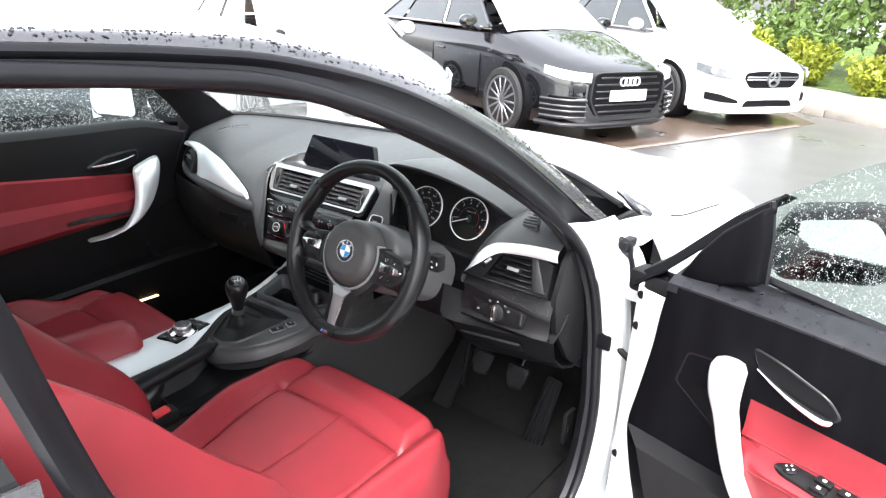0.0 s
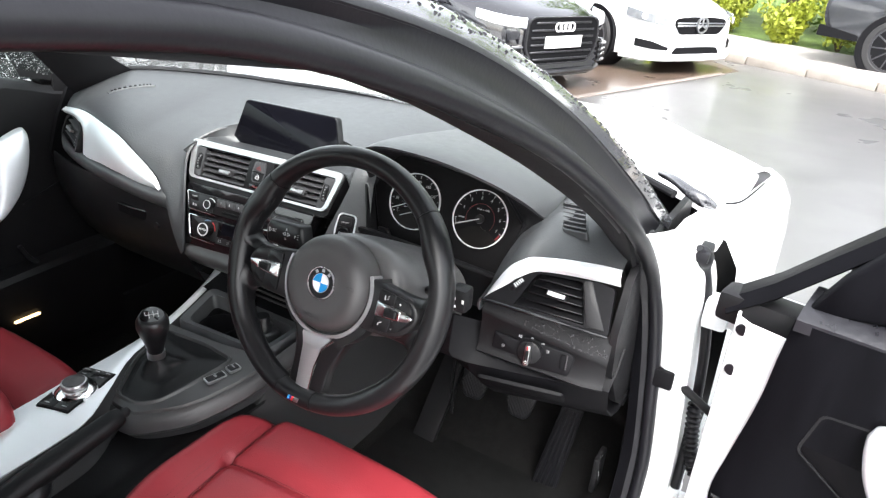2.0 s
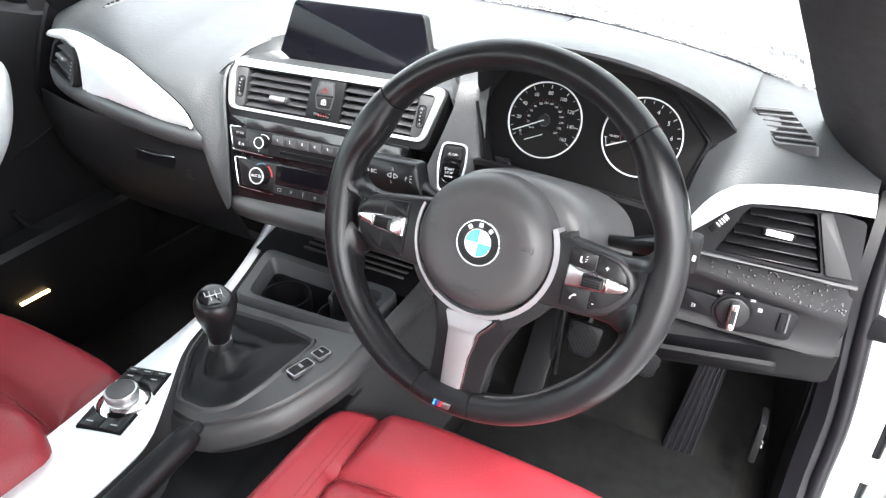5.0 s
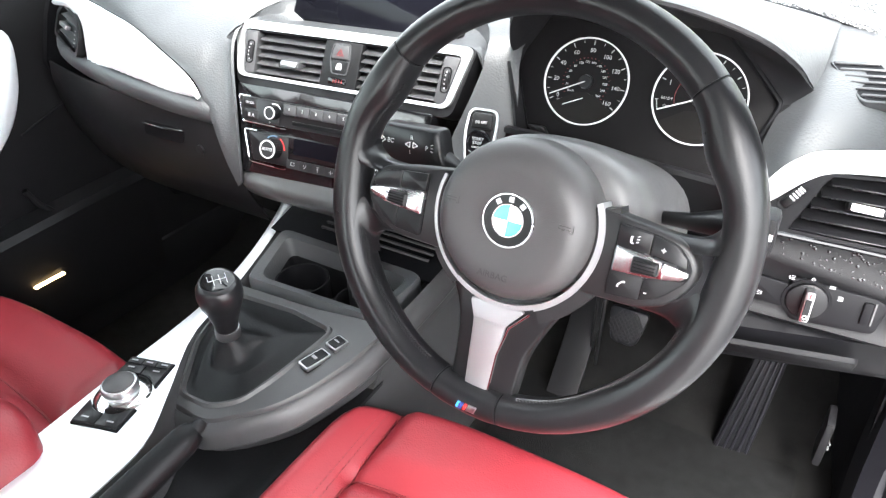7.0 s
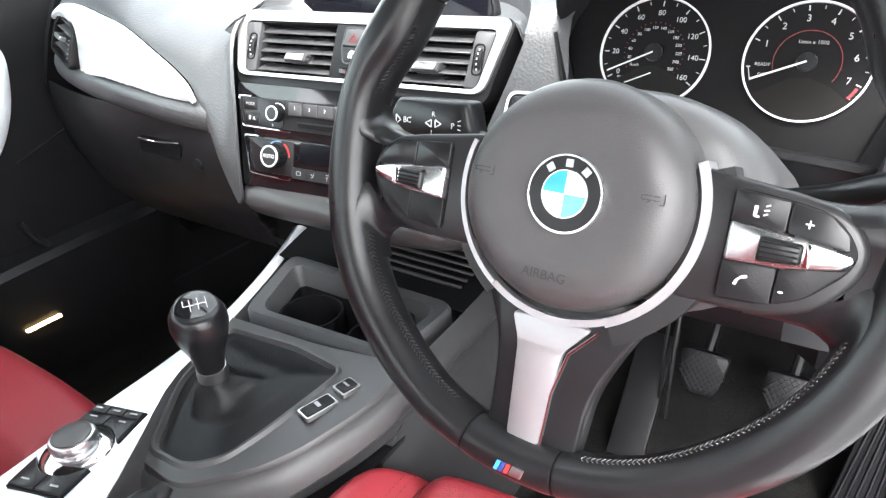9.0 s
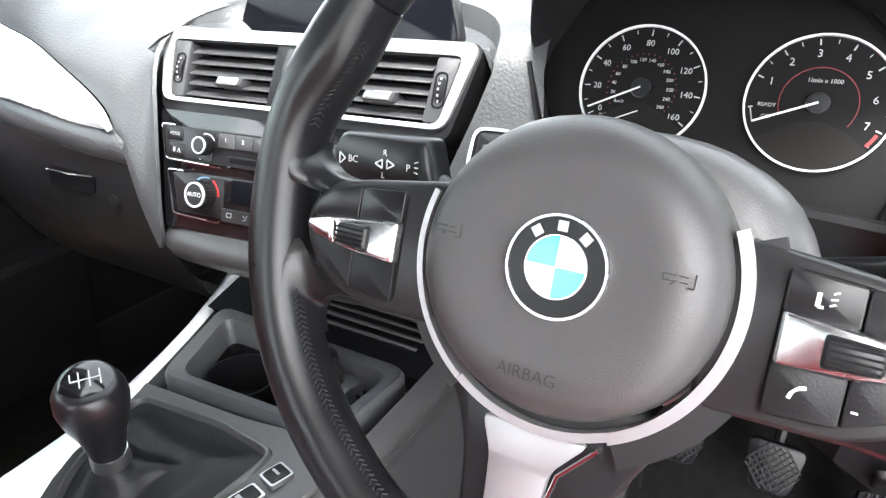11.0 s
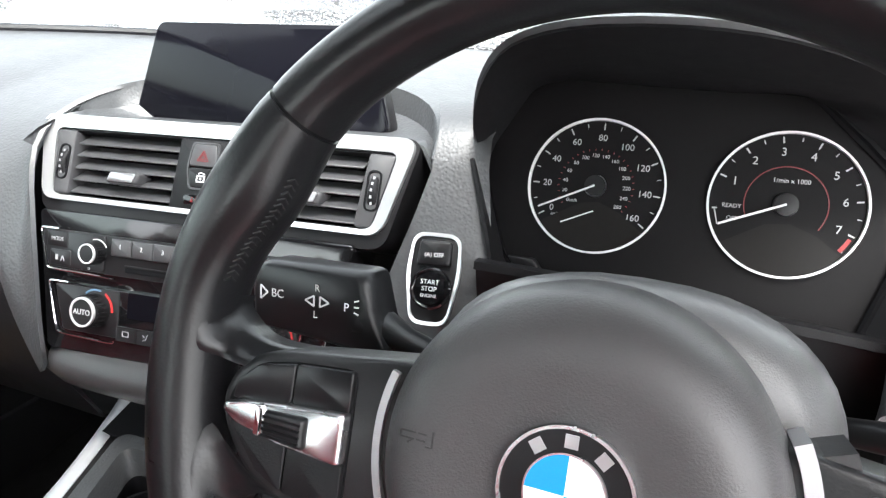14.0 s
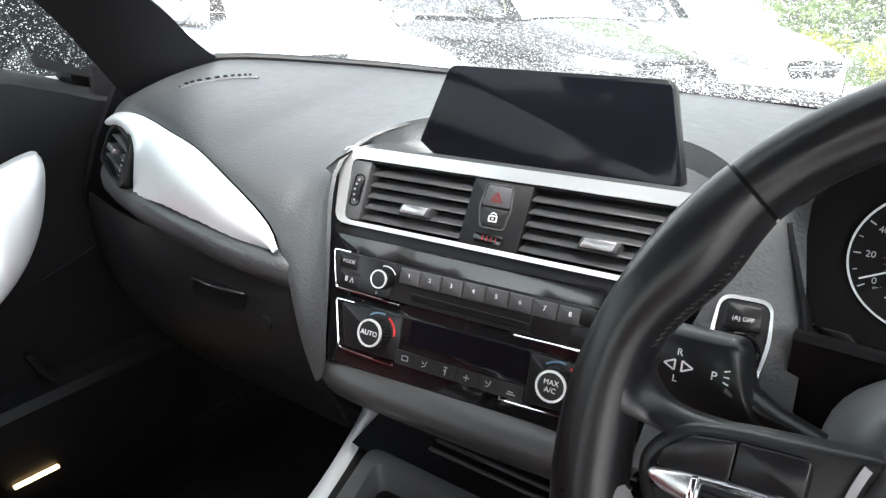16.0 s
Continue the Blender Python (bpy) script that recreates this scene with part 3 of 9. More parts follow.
# rounded ledge under it and the glovebox
ledge = spline([(-0.70, 0.042, 0.872), (-0.655, 0.010, 0.872), (-0.60, -0.020, 0.868), (-0.50, -0.044, 0.861), (-0.42, -0.056, 0.857), (-0.355, -0.060, 0.853), (-0.29, -0.058, 0.846), (-0.236, -0.050, 0.840), (-0.218, -0.045, 0.836)], 28)
bm = bmesh.new()
grid(bm, [[p + Vector((0, y, z)) for y, z in ((0.030, 0.010), (0.004, 0.008), (-0.006, 0.004), (-0.009, -0.004), (-0.008, -0.016), (-0.002, -0.026), (0.025, -0.034))] for p in ledge])
part("ledge", bm, DASH, dash, angle=60)
glove = part("glovebox", sheet(bmesh.new(), [[Vector((x, -0.046 + 0.10 * max(0, -x - 0.45) ** 1.6 * 8 * 0.5 + dy, z)) for x in np.linspace(-0.69, -0.190, 14)]
             for dy, z in ((0.0, 0.828), (-0.004, 0.80), (-0.002, 0.76), (0.012, 0.70), (0.045, 0.63), (0.13, 0.58))]), DARK, dash)
bm = bmesh.new()
tube(bm, [Vector((-0.385, -0.052, 0.784)), Vector((-0.335, -0.056, 0.786)), Vector((-0.288, -0.054, 0.790))], 0.0022, 8, flat=0.7)
part("glovebox_handle", bm, CHROME, glove)
bm = bmesh.new()
slab(bm, rounded([(-0.392, -0.014), (-0.300, -0.014), (-0.290, 0.012), (-0.385, 0.012)], 0.008), -0.003, 0.004, plane_m((0, -0.046, 0.777), 0))
part("handle_recess", bm, DARKER, glove)
part("glovebox_lock", lathe(bmesh.new(), [(0.008, 0.0), (0.008, 0.003), (0.0, 0.004)], plane_m((-0.262, -0.049, 0.762), 0), 20), SATIN, glove)


def louvre(bm, m, w, h, z, tilt=25):
    box(bm, (0, 0, 0), (w, h, 0.0016), m @ Matrix.Translation((0, 0, z)) @ Matrix.Rotation(radians(tilt), 4, "X"), bevel=0.0006, seg=1)


# centre vents
vents = part("centre_vents", slab(bmesh.new(), rounded([(-0.160, -0.036), (0.155, -0.036), (0.176, 0.034), (-0.176, 0.034)], 0.012), -0.055, -0.034, VM), DARKER, dash)
bm = bmesh.new()
ring(bm, rounded([(-0.177, -0.050), (0.169, -0.050), (0.190, 0.040), (-0.190, 0.040)], 0.014, 6), rounded([(-0.163, -0.034), (0.156, -0.034), (0.171, 0.026), (-0.171, 0.026)], 0.008, 6), -0.040, 0.0, VM)
part("vent_surround", bm, DARK, vents)
bm = bmesh.new()
ring(bm, rounded([(-0.1745, -0.0395), (0.1660, -0.0395), (0.1875, 0.0395), (-0.1885, 0.0395)], 0.014, 6),
     rounded([(-0.1650, -0.0350), (0.1575, -0.0350), (0.1718, 0.0280), (-0.1728, 0.0280)], 0.009, 6), -0.002, 0.0045, VM, 0.0025)
part("silver_vent_frame", bm, VENTSILVER, vents, "satin silver vent frame")
for sgn in (-1, 1):
    # thumbwheel tower
    tower = rounded([(-0.1645, -0.0340), (-0.1475, -0.0335), (-0.1490, 0.0260), (-0.1715, 0.0260)] if sgn < 0 else [(0.1415, -0.0335), (0.1565, -0.0340), (0.1700, 0.0255), (0.1470, 0.0260)], 0.003)
    part("thumbwheel_housing", slab(bmesh.new(), tower, -0.03, 0.002, VM, 0.0015), LOUVRE, vents)
    tx, ty = (-0.1580, -0.004) if sgn < 0 else (0.1545, -0.004)
    bm = bmesh.new()
    ring(bm, rect(0.0125, 0.0330, 0.006, 6, tx, ty), rect(0.0095, 0.0300, 0.0046, 6, tx, ty), 0.001, 0.0030, VM)
    part("wheel_slot", bm, DARKER, vents)
    bm = bmesh.new()
    lathe(bm, [(0.0, -0.0040), (0.0165, -0.0040), (0.0180, -0.0025), (0.0180, 0.0025), (0.0165, 0.0040), (0.0, 0.0040)],
          VM @ at(tx, ty, -0.012) @ Matrix.Rotation(radians(90), 4, "Y"), 36)
    tw = part("thumbwheel", bm, DARK, vents)
    for k in range(5):
        a = radians(-34 + 17 * k)
        part("thumbwheel_mark", box(bmesh.new(), (tx, ty + 0.0182 * math.sin(a), -0.012 + 0.0182 * math.cos(a)), (0.0016, 0.0022, 0.0012), VM), GREYPRINT, tw)
    # blades with tab
    x0, x1 = (-0.147, -0.033) if sgn < 0 else (0.0235, 0.1425)
    for k in range(5):
        bm = bmesh.new()
        y = 0.0195 - 0.0113 * k
        louvre(bm, VM @ at((x0 + x1) / 2, y, 0), x1 - x0, 0.0185, -0.008, -52)
        part("louvre", bm, LOUVRE, vents)
    tcx = -0.086 if sgn < 0 else 0.0935
    o = rounded([(tcx - 0.018, -0.0195), (tcx + 0.016, -0.0195), (tcx + 0.019, -0.0090), (tcx - 0.015, -0.0090)], 0.0025)
    part("vent_tab", slab(bmesh.new(), o, -0.012, 0.0065, VM, 0.0035), LOUVRE, vents, "grey air direction tab")
    part("tab_face", slab(bmesh.new(), inset(o, 0.0035), 0.006, 0.0074, VM, 0.0005), ALU, vents)
    for k in range(6):
        part("vertical_vane", box(bmesh.new(), (x0 + 0.010 + 0.0185 * k, -0.003, -0.026), (0.0012, 0.056, 0.010), VM), DARKER, vents)
# hazard and lock switch pod
pod = part("switch_pod", slab(bmesh.new(), rounded([(-0.0345, -0.0350), (0.0240, -0.0350), (0.0262, 0.0262), (-0.0325, 0.0262)], 0.002), -0.03, 0.002, VM, 0.001), DARK, vents)
pod_o = rounded([(-0.0165, -0.0178), (0.0080, -0.0178), (0.0115, 0.0015), (0.0085, 0.0238), (-0.0185, 0.0238), (-0.0215, 0.0015)], 0.004)
bm = bmesh.new()
ring(bm, pod_o, inset(pod_o, 0.0018), 0.0, 0.0036, VM)
part("switch_bezel", bm, LOUVRE, pod)
hz = part("hazard_button", slab(bmesh.new(), rounded([(-0.0190, 0.0020), (0.0092, 0.0020), (0.0070, 0.0218), (-0.0168, 0.0218)], 0.003), 0.0, 0.0048, VM, 0.0014), LOUVRE, vents)
bm = bmesh.new()
for a, b in (((-0.0105, 0.0070), (0.0005, 0.0070)), ((0.0005, 0.0070), (-0.0050, 0.0158)), ((-0.0050, 0.0158), (-0.0105, 0.0070)), ((-0.0080, 0.0085), (-0.0020, 0.0085)), ((-0.0020, 0.0085), (-0.0050, 0.0132)), ((-0.0050, 0.0132), (-0.0080, 0.0085))):
    bars(bm, [(*a, *b, 0.0008)], VM, 0.0051)
part("warning_triangle", bm, DIMRED, hz)
lk = part("lock_button", slab(bmesh.new(), rounded([(-0.0152, -0.0162), (0.0068, -0.0162), (0.0095, 0.0010), (-0.0193, 0.0010)], 0.003), 0.0, 0.0044, VM, 0.0014), SATIN, vents)
bm = bmesh.new()
ring(bm, rect(0.0085, 0.0060, 0.001, cx=-0.0045, cy=-0.0085), rect(0.0062, 0.0038, 0.001, cx=-0.0045, cy=-0.0085), 0.0044, 0.0049, VM)
bars(bm, [(-0.0072, -0.0045, -0.0045, -0.0030, 0.0010), (-0.0045, -0.0030, -0.0010, -0.0045, 0.0010), (-0.0045, -0.0095, -0.0045, -0.0075, 0.0016)], VM, 0.0048)
part("lock_symbol", bm, LABEL, lk)
bd = part("belt_display", slab(bmesh.new(), rounded([(-0.0190, -0.0315), (0.0085, -0.0315), (0.0100, -0.0225), (-0.0205, -0.0225)], 0.003), 0.0, 0.0040, VM, 0.001), PIANO, vents)
bm = bmesh.new()
for k in range(4):
    x = -0.0100 + 0.0043 * k
    bars(bm, [(x, -0.0290, x, -0.0262, 0.0020), (x, -0.0255, x, -0.0245, 0.0012)], VM, 0.0043)
part("belt_warning", bm, DIMRED, bd)

# centre stack with radio and climate controls
SM = plane_m((-0.0286, -0.0299, 0.8193), 18.2, 5.3)
stack = part("stack_panel", slab(bmesh.new(), rounded([(-0.134, -0.066), (0.138, -0.066), (0.165, 0.060), (-0.151, 0.060)], 0.006), -0.05, -0.001, SM, 0.002), PIANO, dash, "glossy black centre stack")
bm = bmesh.new()
rows = []
for y, z, w in ((-0.030, 0.765, 0.140), (-0.052, 0.757, 0.142), (-0.064, 0.748, 0.145), (-0.067, 0.735, 0.148), (-0.056, 0.718, 0.152), (-0.030, 0.705, 0.158), (0.05, 0.700, 0.165)):
    rows.append([Vector((-0.026 + w * math.sin(math.pi / 2 * k / 8), y + 0.012 * k / 8 + 0.035 * abs(k / 8) ** 4, z)) for k in range(-8, 9)])
part("stack_lower_skin", sheet(bm, rows), CONS, dash, angle=60)


radio = part("radio_panel", slab(bmesh.new(), rounded([(-0.134, 0.0085), (0.134, 0.0085), (0.143, 0.043), (-0.143, 0.043)], 0.004), -0.004, 0.002, SM, 0.001), SATIN, dash)
for s in (-1, 1):
    o = rounded([(s * 0.070, 0.0095), (s * 0.132, 0.0095), (s * 0.1405, 0.0425), (s * 0.070, 0.0425)], 0.004)
    part("radio_corner_panel", slab(bmesh.new(), o if s > 0 else o[::-1], 0.0, 0.0040, SM, 0.0012), SATIN, radio)
    edge = spline([(s * x, y, 0.0036) for x, y in ((0.122, 0.0440), (0.1385, 0.0440), (0.1415, 0.0425), (0.1405, 0.036), (0.1345, 0.012), (0.1325, 0.0088), (0.128, 0.0076), (0.100, 0.0070), (0.058, 0.0062))], 30)
    part("silver_bracket", tube(bmesh.new(), [SM @ p for p in edge], 0.0010, 6), CHROME, radio)
for k in range(9):
    bm = bmesh.new()
    x = -0.0525 + 0.0222 * k
    if k == 8:
        slab(bm, rect(0.022, 0.0125, 0.001, cx=x, cy=0.0355), 0.0, 0.005, SM, 0.001)
        part("preset_button", bm, SATIN, radio)
    else:
        slab(bm, rect(0.0217, 0.0150, 0.0010, cx=x, cy=0.0335), 0.0, 0.0045, SM, 0.0016)
        pb = part("preset_button", bm, LOUVRE, radio)
        write(str(k + 1), 0.0058, SM @ at(x, 0.0345, 0.0045), LABEL, pb, "numeral")
bm = bmesh.new()
box(bm, (0.024, 0.0150, 0.0018), (0.145, 0.0050, 0.002), SM, bevel=0.0008, seg=1)
part("disc_slot", bm, DARKER, radio)
bm = bmesh.new()
box(bm, (0.024, 0.0185, 0.003), (0.145, 0.0010, 0.0015), SM)
part("slot_rim", bm, SATIN, radio)
for x in (-0.117, 0.117):
    for y in (0.0350, 0.0185):
        bm = bmesh.new()
        slab(bm, rect(0.024, 0.0145, 0.002, cx=x * (1.045 if y > 0.02 else 1.01), cy=y), 0.0, 0.0046, SM, 0.001)
        part("mode_button", bm, SATIN, radio)
write("MODE", 0.0050, SM @ at(-0.1215, 0.0350, 0.0046), GREYPRINT, radio)
bm = bmesh.new()
bars(bm, [(-0.1215, 0.016, -0.1215, 0.021, 0.003)], SM, 0.0050)
part("phone_symbol", bm, GREYPRINT, radio)
bm = bmesh.new()
bars(bm, [(-0.117, 0.0155, -0.115, 0.020, 0.0010), (-0.115, 0.020, -0.113, 0.0155, 0.0010)], SM, 0.0050)
part("signal_symbol", bm, GREYPRINT, radio)


def knob(name, x, y, r, h, m, parent, face=None, capmat=None):
    bm = bmesh.new()
    lathe(bm, [(r * 1.06, 0.0), (r * 1.06, h * 0.25), (r, h * 0.35), (r * 0.97, h * 0.86), (r * 0.86, h)], m @ at(x, y), 30)
    kn = part(name, bm, DARK, parent)
    bm = bmesh.new()
    ring(bm, circle(r * 0.92, 30), circle(r * 0.79, 30), h * 0.9, h * 1.05, m @ at(x, y))
    part("chrome_ring", bm, KNOBRING, kn)
    bm = bmesh.new()
    lathe(bm, [(r * 0.79, h * 0.9), (r * 0.77, h * 1.0), (0.0, h * 1.01)], m @ at(x, y), 24)
    part("knob_cap", bm, capmat or SATIN, kn)
    bm = bmesh.new()
    for i in range(26):
        a = 2 * math.pi * i / 26
        box(bm, (0, 0, h * 0.6), (0.0012, 0.0012, h * 0.5), m @ at(x + r * math.cos(a), y + r * math.sin(a), 0, math.degrees(a)))
    part("knurling", bm, DARK, kn)
    if face:
        for i, tx in enumerate(face):
            write(tx, r * 0.42 if len(face) > 1 else r * 0.46, m @ at(x, y + (len(face) - 1) * r * 0.22 - i * r * 0.44, h * 1.01), LABEL, kn)
    return kn


knob("volume_knob", -0.0785, 0.0265, 0.0095, 0.015, SM, radio)
bm = bmesh.new()
arc_strip(bm, 0.0118, 0.0126, 30, 110, 0.004, 0.0046, SM, -0.0785, 0.0265)
part("volume_arc", bm, LABEL, radio)
write("o", 0.005, SM @ at(-0.0850, 0.0125, 0.0042), LABEL, radio)

climate = part("climate_panel", slab(bmesh.new(), rounded([(-0.118, -0.0475), (0.118, -0.0475), (0.1305, -0.004), (-0.1305, -0.004)], 0.004), -0.004, 0.0015, SM, 0.001), PIANO, dash)
for s in (-1, 1):
    edge = spline([(s * x, y, 0.0034) for x, y in ((0.108, -0.0028), (0.1265, -0.0030), (0.1295, -0.0045), (0.1285, -0.010), (0.1195, -0.044), (0.1165, -0.0480), (0.112, -0.0492), (0.090, -0.0502), (0.058, -0.0508), (0.055, -0.0485))], 30)
    part("silver_bracket", tube(bmesh.new(), [SM @ p for p in edge], 0.0010, 6), CHROME, climate)
bm = bmesh.new()
slab(bm, rect(0.118, 0.0225, 0.002, cx=0.016, cy=-0.0155), 0.001, 0.0026, SM)
part("climate_display", bm, SCREEN, climate)
for s, face in ((-1, ["AUTO"]), (1, ["MAX", "A/C"])):
    cx, cy = (-0.0765 if s < 0 else 0.1020), -0.0240
    bm = bmesh.new()
    slab(bm, rounded([(cx - 0.026, -0.046), (cx + 0.024, -0.046), (cx + 0.021, -0.005), (cx - 0.026, -0.005)] if s > 0 else [(cx - 0.036, -0.046), (cx + 0.024, -0.046), (cx + 0.024, -0.005), (cx - 0.047, -0.005)], 0.003), 0.0, 0.003, SM, 0.001)
    part("climate_corner_panel", bm, SATIN, climate)
    knob("temperature_knob", cx, cy, 0.0142, 0.018, SM, climate, face)
    bm = bmesh.new()
    arc_strip(bm, 0.0172, 0.0188, 75, 130, 0.003, 0.0036, SM, cx, cy)
    part("cold_arc", bm, mat("dim_blue_print", (0.10, 0.18, 0.28), 0.4), climate)
    bm = bmesh.new()
    arc_strip(bm, 0.0172, 0.0190, 0, 58, 0.003, 0.0036, SM, cx, cy)
    part("warm_arc", bm, REDPRINT, climate)
for k in range(6):
    x = -0.0431 + 0.0215 * k
    bm = bmesh.new()
    slab(bm, rect(0.0211, 0.0130, 0.0006, cx=x, cy=-0.0415), 0.001, 0.0026, SM)
    cb = part("climate_button", bm, SATIN, climate)
    bm = bmesh.new()
    if k == 0:
        ring(bm, rect(0.007, 0.005, 0.001, cx=x, cy=-0.0410), rect(0.0055, 0.0035, 0.001, cx=x, cy=-0.0410), 0.0029, 0.0032, SM)
    elif k in (1, 4):
        bars(bm, [(x - 0.003, -0.0440, x, -0.0430, 0.0007), (x, -0.0430, x + 0.002, -0.0380, 0.0008), (x - 0.003, -0.0390, x - 0.001, -0.0410, 0.0008)], SM, 0.0031, 0.0002)
    elif k == 2:
        bars(bm, [(x - 0.002, -0.0380, x + 0.002, -0.0380, 0.0010), (x - 0.002, -0.0410, x + 0.001, -0.0410, 0.0008), (x, -0.0450, x, -0.0390, 0.0008)], SM, 0.0031, 0.0002)
    elif k == 3:
        bars(bm, [(x - 0.003, -0.0415, x + 0.003, -0.0415, 0.0008), (x, -0.0445, x, -0.0385, 0.0008)], SM, 0.0031, 0.0002)
    else:
        bars(bm, [(x - 0.004, -0.0440, x + 0.004, -0.0440, 0.0009), (x - 0.003, -0.0420, x + 0.002, -0.0420, 0.0010)], SM, 0.0031, 0.0002)
    part("button_symbol", bm, GREYPRINT, cb)

# screen on top of the dashboard
SCM = plane_m((-0.0191, 0.102, 0.9903), 11.6, 4.4)
scr = thing("infotainment_screen", (-0.019, 0.11, 0.945), "black tablet-like display standing on the dashboard, switched off", "screen")
o = rounded([(-0.1430, -0.0480), (0.1370, -0.0480), (0.1125, 0.0435), (-0.1135, 0.0445)], 0.009, 6)
part("screen_body", slab(bmesh.new(), o, -0.016, -0.0006, SCM, 0.003), SATIN, scr)
part("screen_glass", slab(bmesh.new(), inset(o, 0.0022), -0.001, 0.0008, SCM, 0.0006), SCREEN, scr, "dark reflective display glass")
part("screen_foot", box(bmesh.new(), (0, -0.046, -0.022), (0.20, 0.02, 0.04), SCM, bevel=0.006), DARK, scr)

# start button
TM = plane_m((0.1963, 0.0153, 0.8532), 28, 7.7)
st = part("start_switch", slab(bmesh.new(), rounded([(-0.015, -0.033), (0.015, -0.033), (0.021, 0.004), (0.018, 0.034), (-0.018, 0.034), (-0.021, 0.004)], 0.009), -0.02, 0.0022, TM, 0.001), DARK, dash)
bm = bmesh.new()
o = rounded([(-0.0145, -0.035), (0.0145, -0.035), (0.0215, 0.004), (0.0185, 0.036), (-0.0185, 0.036), (-0.0215, 0.004)], 0.010, 5)
ring(bm, o, inset(o, 0.0028), 0.0, 0.0045, TM, 0.0035)
part("silver_bezel", bm, SILVER, st)
bm = bmesh.new()
slab(bm, rounded([(-0.0135, 0.0105), (0.0135, 0.0105), (0.0125, 0.030), (-0.0125, 0.030)], 0.003), 0.001, 0.0065, TM, 0.0015)
ss = part("stop_start_button", bm, SATIN, st)
write("(A) OFF", 0.0046, TM @ at(0, 0.0185, 0.0065), LABEL, ss)
bm = bmesh.new()
lathe(bm, [(0.0162, 0.0), (0.0162, 0.006), (0.0148, 0.0072), (0.0132, 0.0062), (0.0125, 0.0062), (0.0122, 0.0085), (0.0, 0.009)], TM @ at(0, -0.0070), 32)
sb = part("engine_button", bm, PIANO, st)
for i, tx in enumerate(("START", "STOP", "ENGINE")):
    write(tx, 0.0050 if i < 2 else 0.0036, TM @ at(0, -0.0025 - 0.0052 * i, 0.009), LABEL, sb)

# ---- instrument cluster ----
GM = plane_m((0.3692, 0.0925, 0.9204), 22, 3)
clus = thing("instrument_cluster", (0.374, 0.1, 0.83), "black instrument cluster with two round white-ringed dials", "gauges")
face = [(-0.160, 0.015), (-0.126, 0.078), (-0.098, 0.085), (0.066, 0.083), (0.146, 0.006), (0.118, -0.085), (-0.124, -0.075), (-0.134, -0.058)]
part("cluster_face", slab(bmesh.new(), rounded(face, 0.006), -0.012, -0.003, GM), DIAL, clus)
# shroud from the cowl's lip to the face
lip = [p + Vector((0, 0.003, -0.003)) for p in LIP[2:]]
corners = [(-0.160, 0.013), (-0.155, 0.03), (-0.130, 0.074), (-0.118, 0.081), (-0.098, 0.0845), (-0.05, 0.083), (0.03, 0.080), (0.060, 0.083), (0.074, 0.078), (0.146, 0.006), (0.141, -0.012)]
rim_in = []
for i in range(len(lip)):
    q = i / (len(lip) - 1) * (len(corners) - 1)
    j = min(int(q), len(corners) - 2)
    rim_in.append((*Vector(corners[j]).lerp(Vector(corners[j + 1]), q - j), -0.003))
rows = []
for a, b in zip(lip, rim_in):
    b = GM @ Vector(b)
    rows.append([a.lerp(b, k / 4) + Vector((0, 0, -0.004 * math.sin(math.pi * k / 4))) for k in range(5)])
part("cowl_lining", sheet(bmesh.new(), rows, 0.003), LINER, clus)
bm = bmesh.new()
tube(bm, [GM @ Vector(p) for p in spline([(-0.124, -0.072, 0.001), (-0.134, -0.058, 0.001), (-0.149, -0.02, 0.001), (-0.161, 0.014, 0.002)], 10)], 0.0022, 6)
part("face_trim", bm, PIANO, clus)
bm = bmesh.new()
tube(bm, [GM @ Vector(p) for p in ((0.070, 0.083, 0.003), (0.110, 0.046, 0.003), (0.147, 0.008, 0.003), (0.147, 0.002, 0.003), (0.118, -0.088, 0.001))], 0.0028, 6)
part("face_trim", bm, DARKER, clus)
rows = [[Vector((0.231 + 0.278 * k / 8, 0.011 + 0.03 * (k / 8) ** 0.7 + dy, 0.876 - 0.026 * (k / 8) + dz)) for k in range(9)] for dy, dz in ((0.07, -0.045), (0.010, -0.001), (0.0, 0.0), (-0.001, -0.006), (0.004, -0.008), (0.014, -0.08))]
part("lower_ledge", sheet(bmesh.new(), rows, 0.003), DARK, clus)
# side cheeks between the dial face and the ledge
part("side_cheek", sheet(bmesh.new(), [[GM @ Vector((-0.160, 0.013, -0.003)), GM @ Vector((-0.134, -0.058, -0.003)), GM @ Vector((-0.124, -0.080, -0.003))], [Vector((0.210, 0.062, 0.940)), Vector((0.234, 0.034, 0.886)), Vector((0.240, 0.028, 0.862))]], 0.003), DARK, clus)
part("side_cheek", sheet(bmesh.new(), [[GM @ Vector((0.146, 0.006, -0.003)), GM @ Vector((0.135, -0.03, -0.003)), GM @ Vector((0.118, -0.085, -0.003))], [Vector((0.548, 0.100, 0.930)), Vector((0.53, 0.07, 0.890)), Vector((0.510, 0.03, 0.850))]], 0.003), DARK, clus)
bm = bmesh.new()
slab(bm, rounded([(-0.129, -0.061), (-0.108, -0.061), (-0.100, -0.071), (-0.122, -0.071)], 0.003), 0.0, 0.009, GM, 0.002)
part("trip_button", bm, SATIN, clus)


def polar(cx, cy, r, a):
    return cx + r * math.cos(radians(a)), cy + r * math.sin(radians(a))


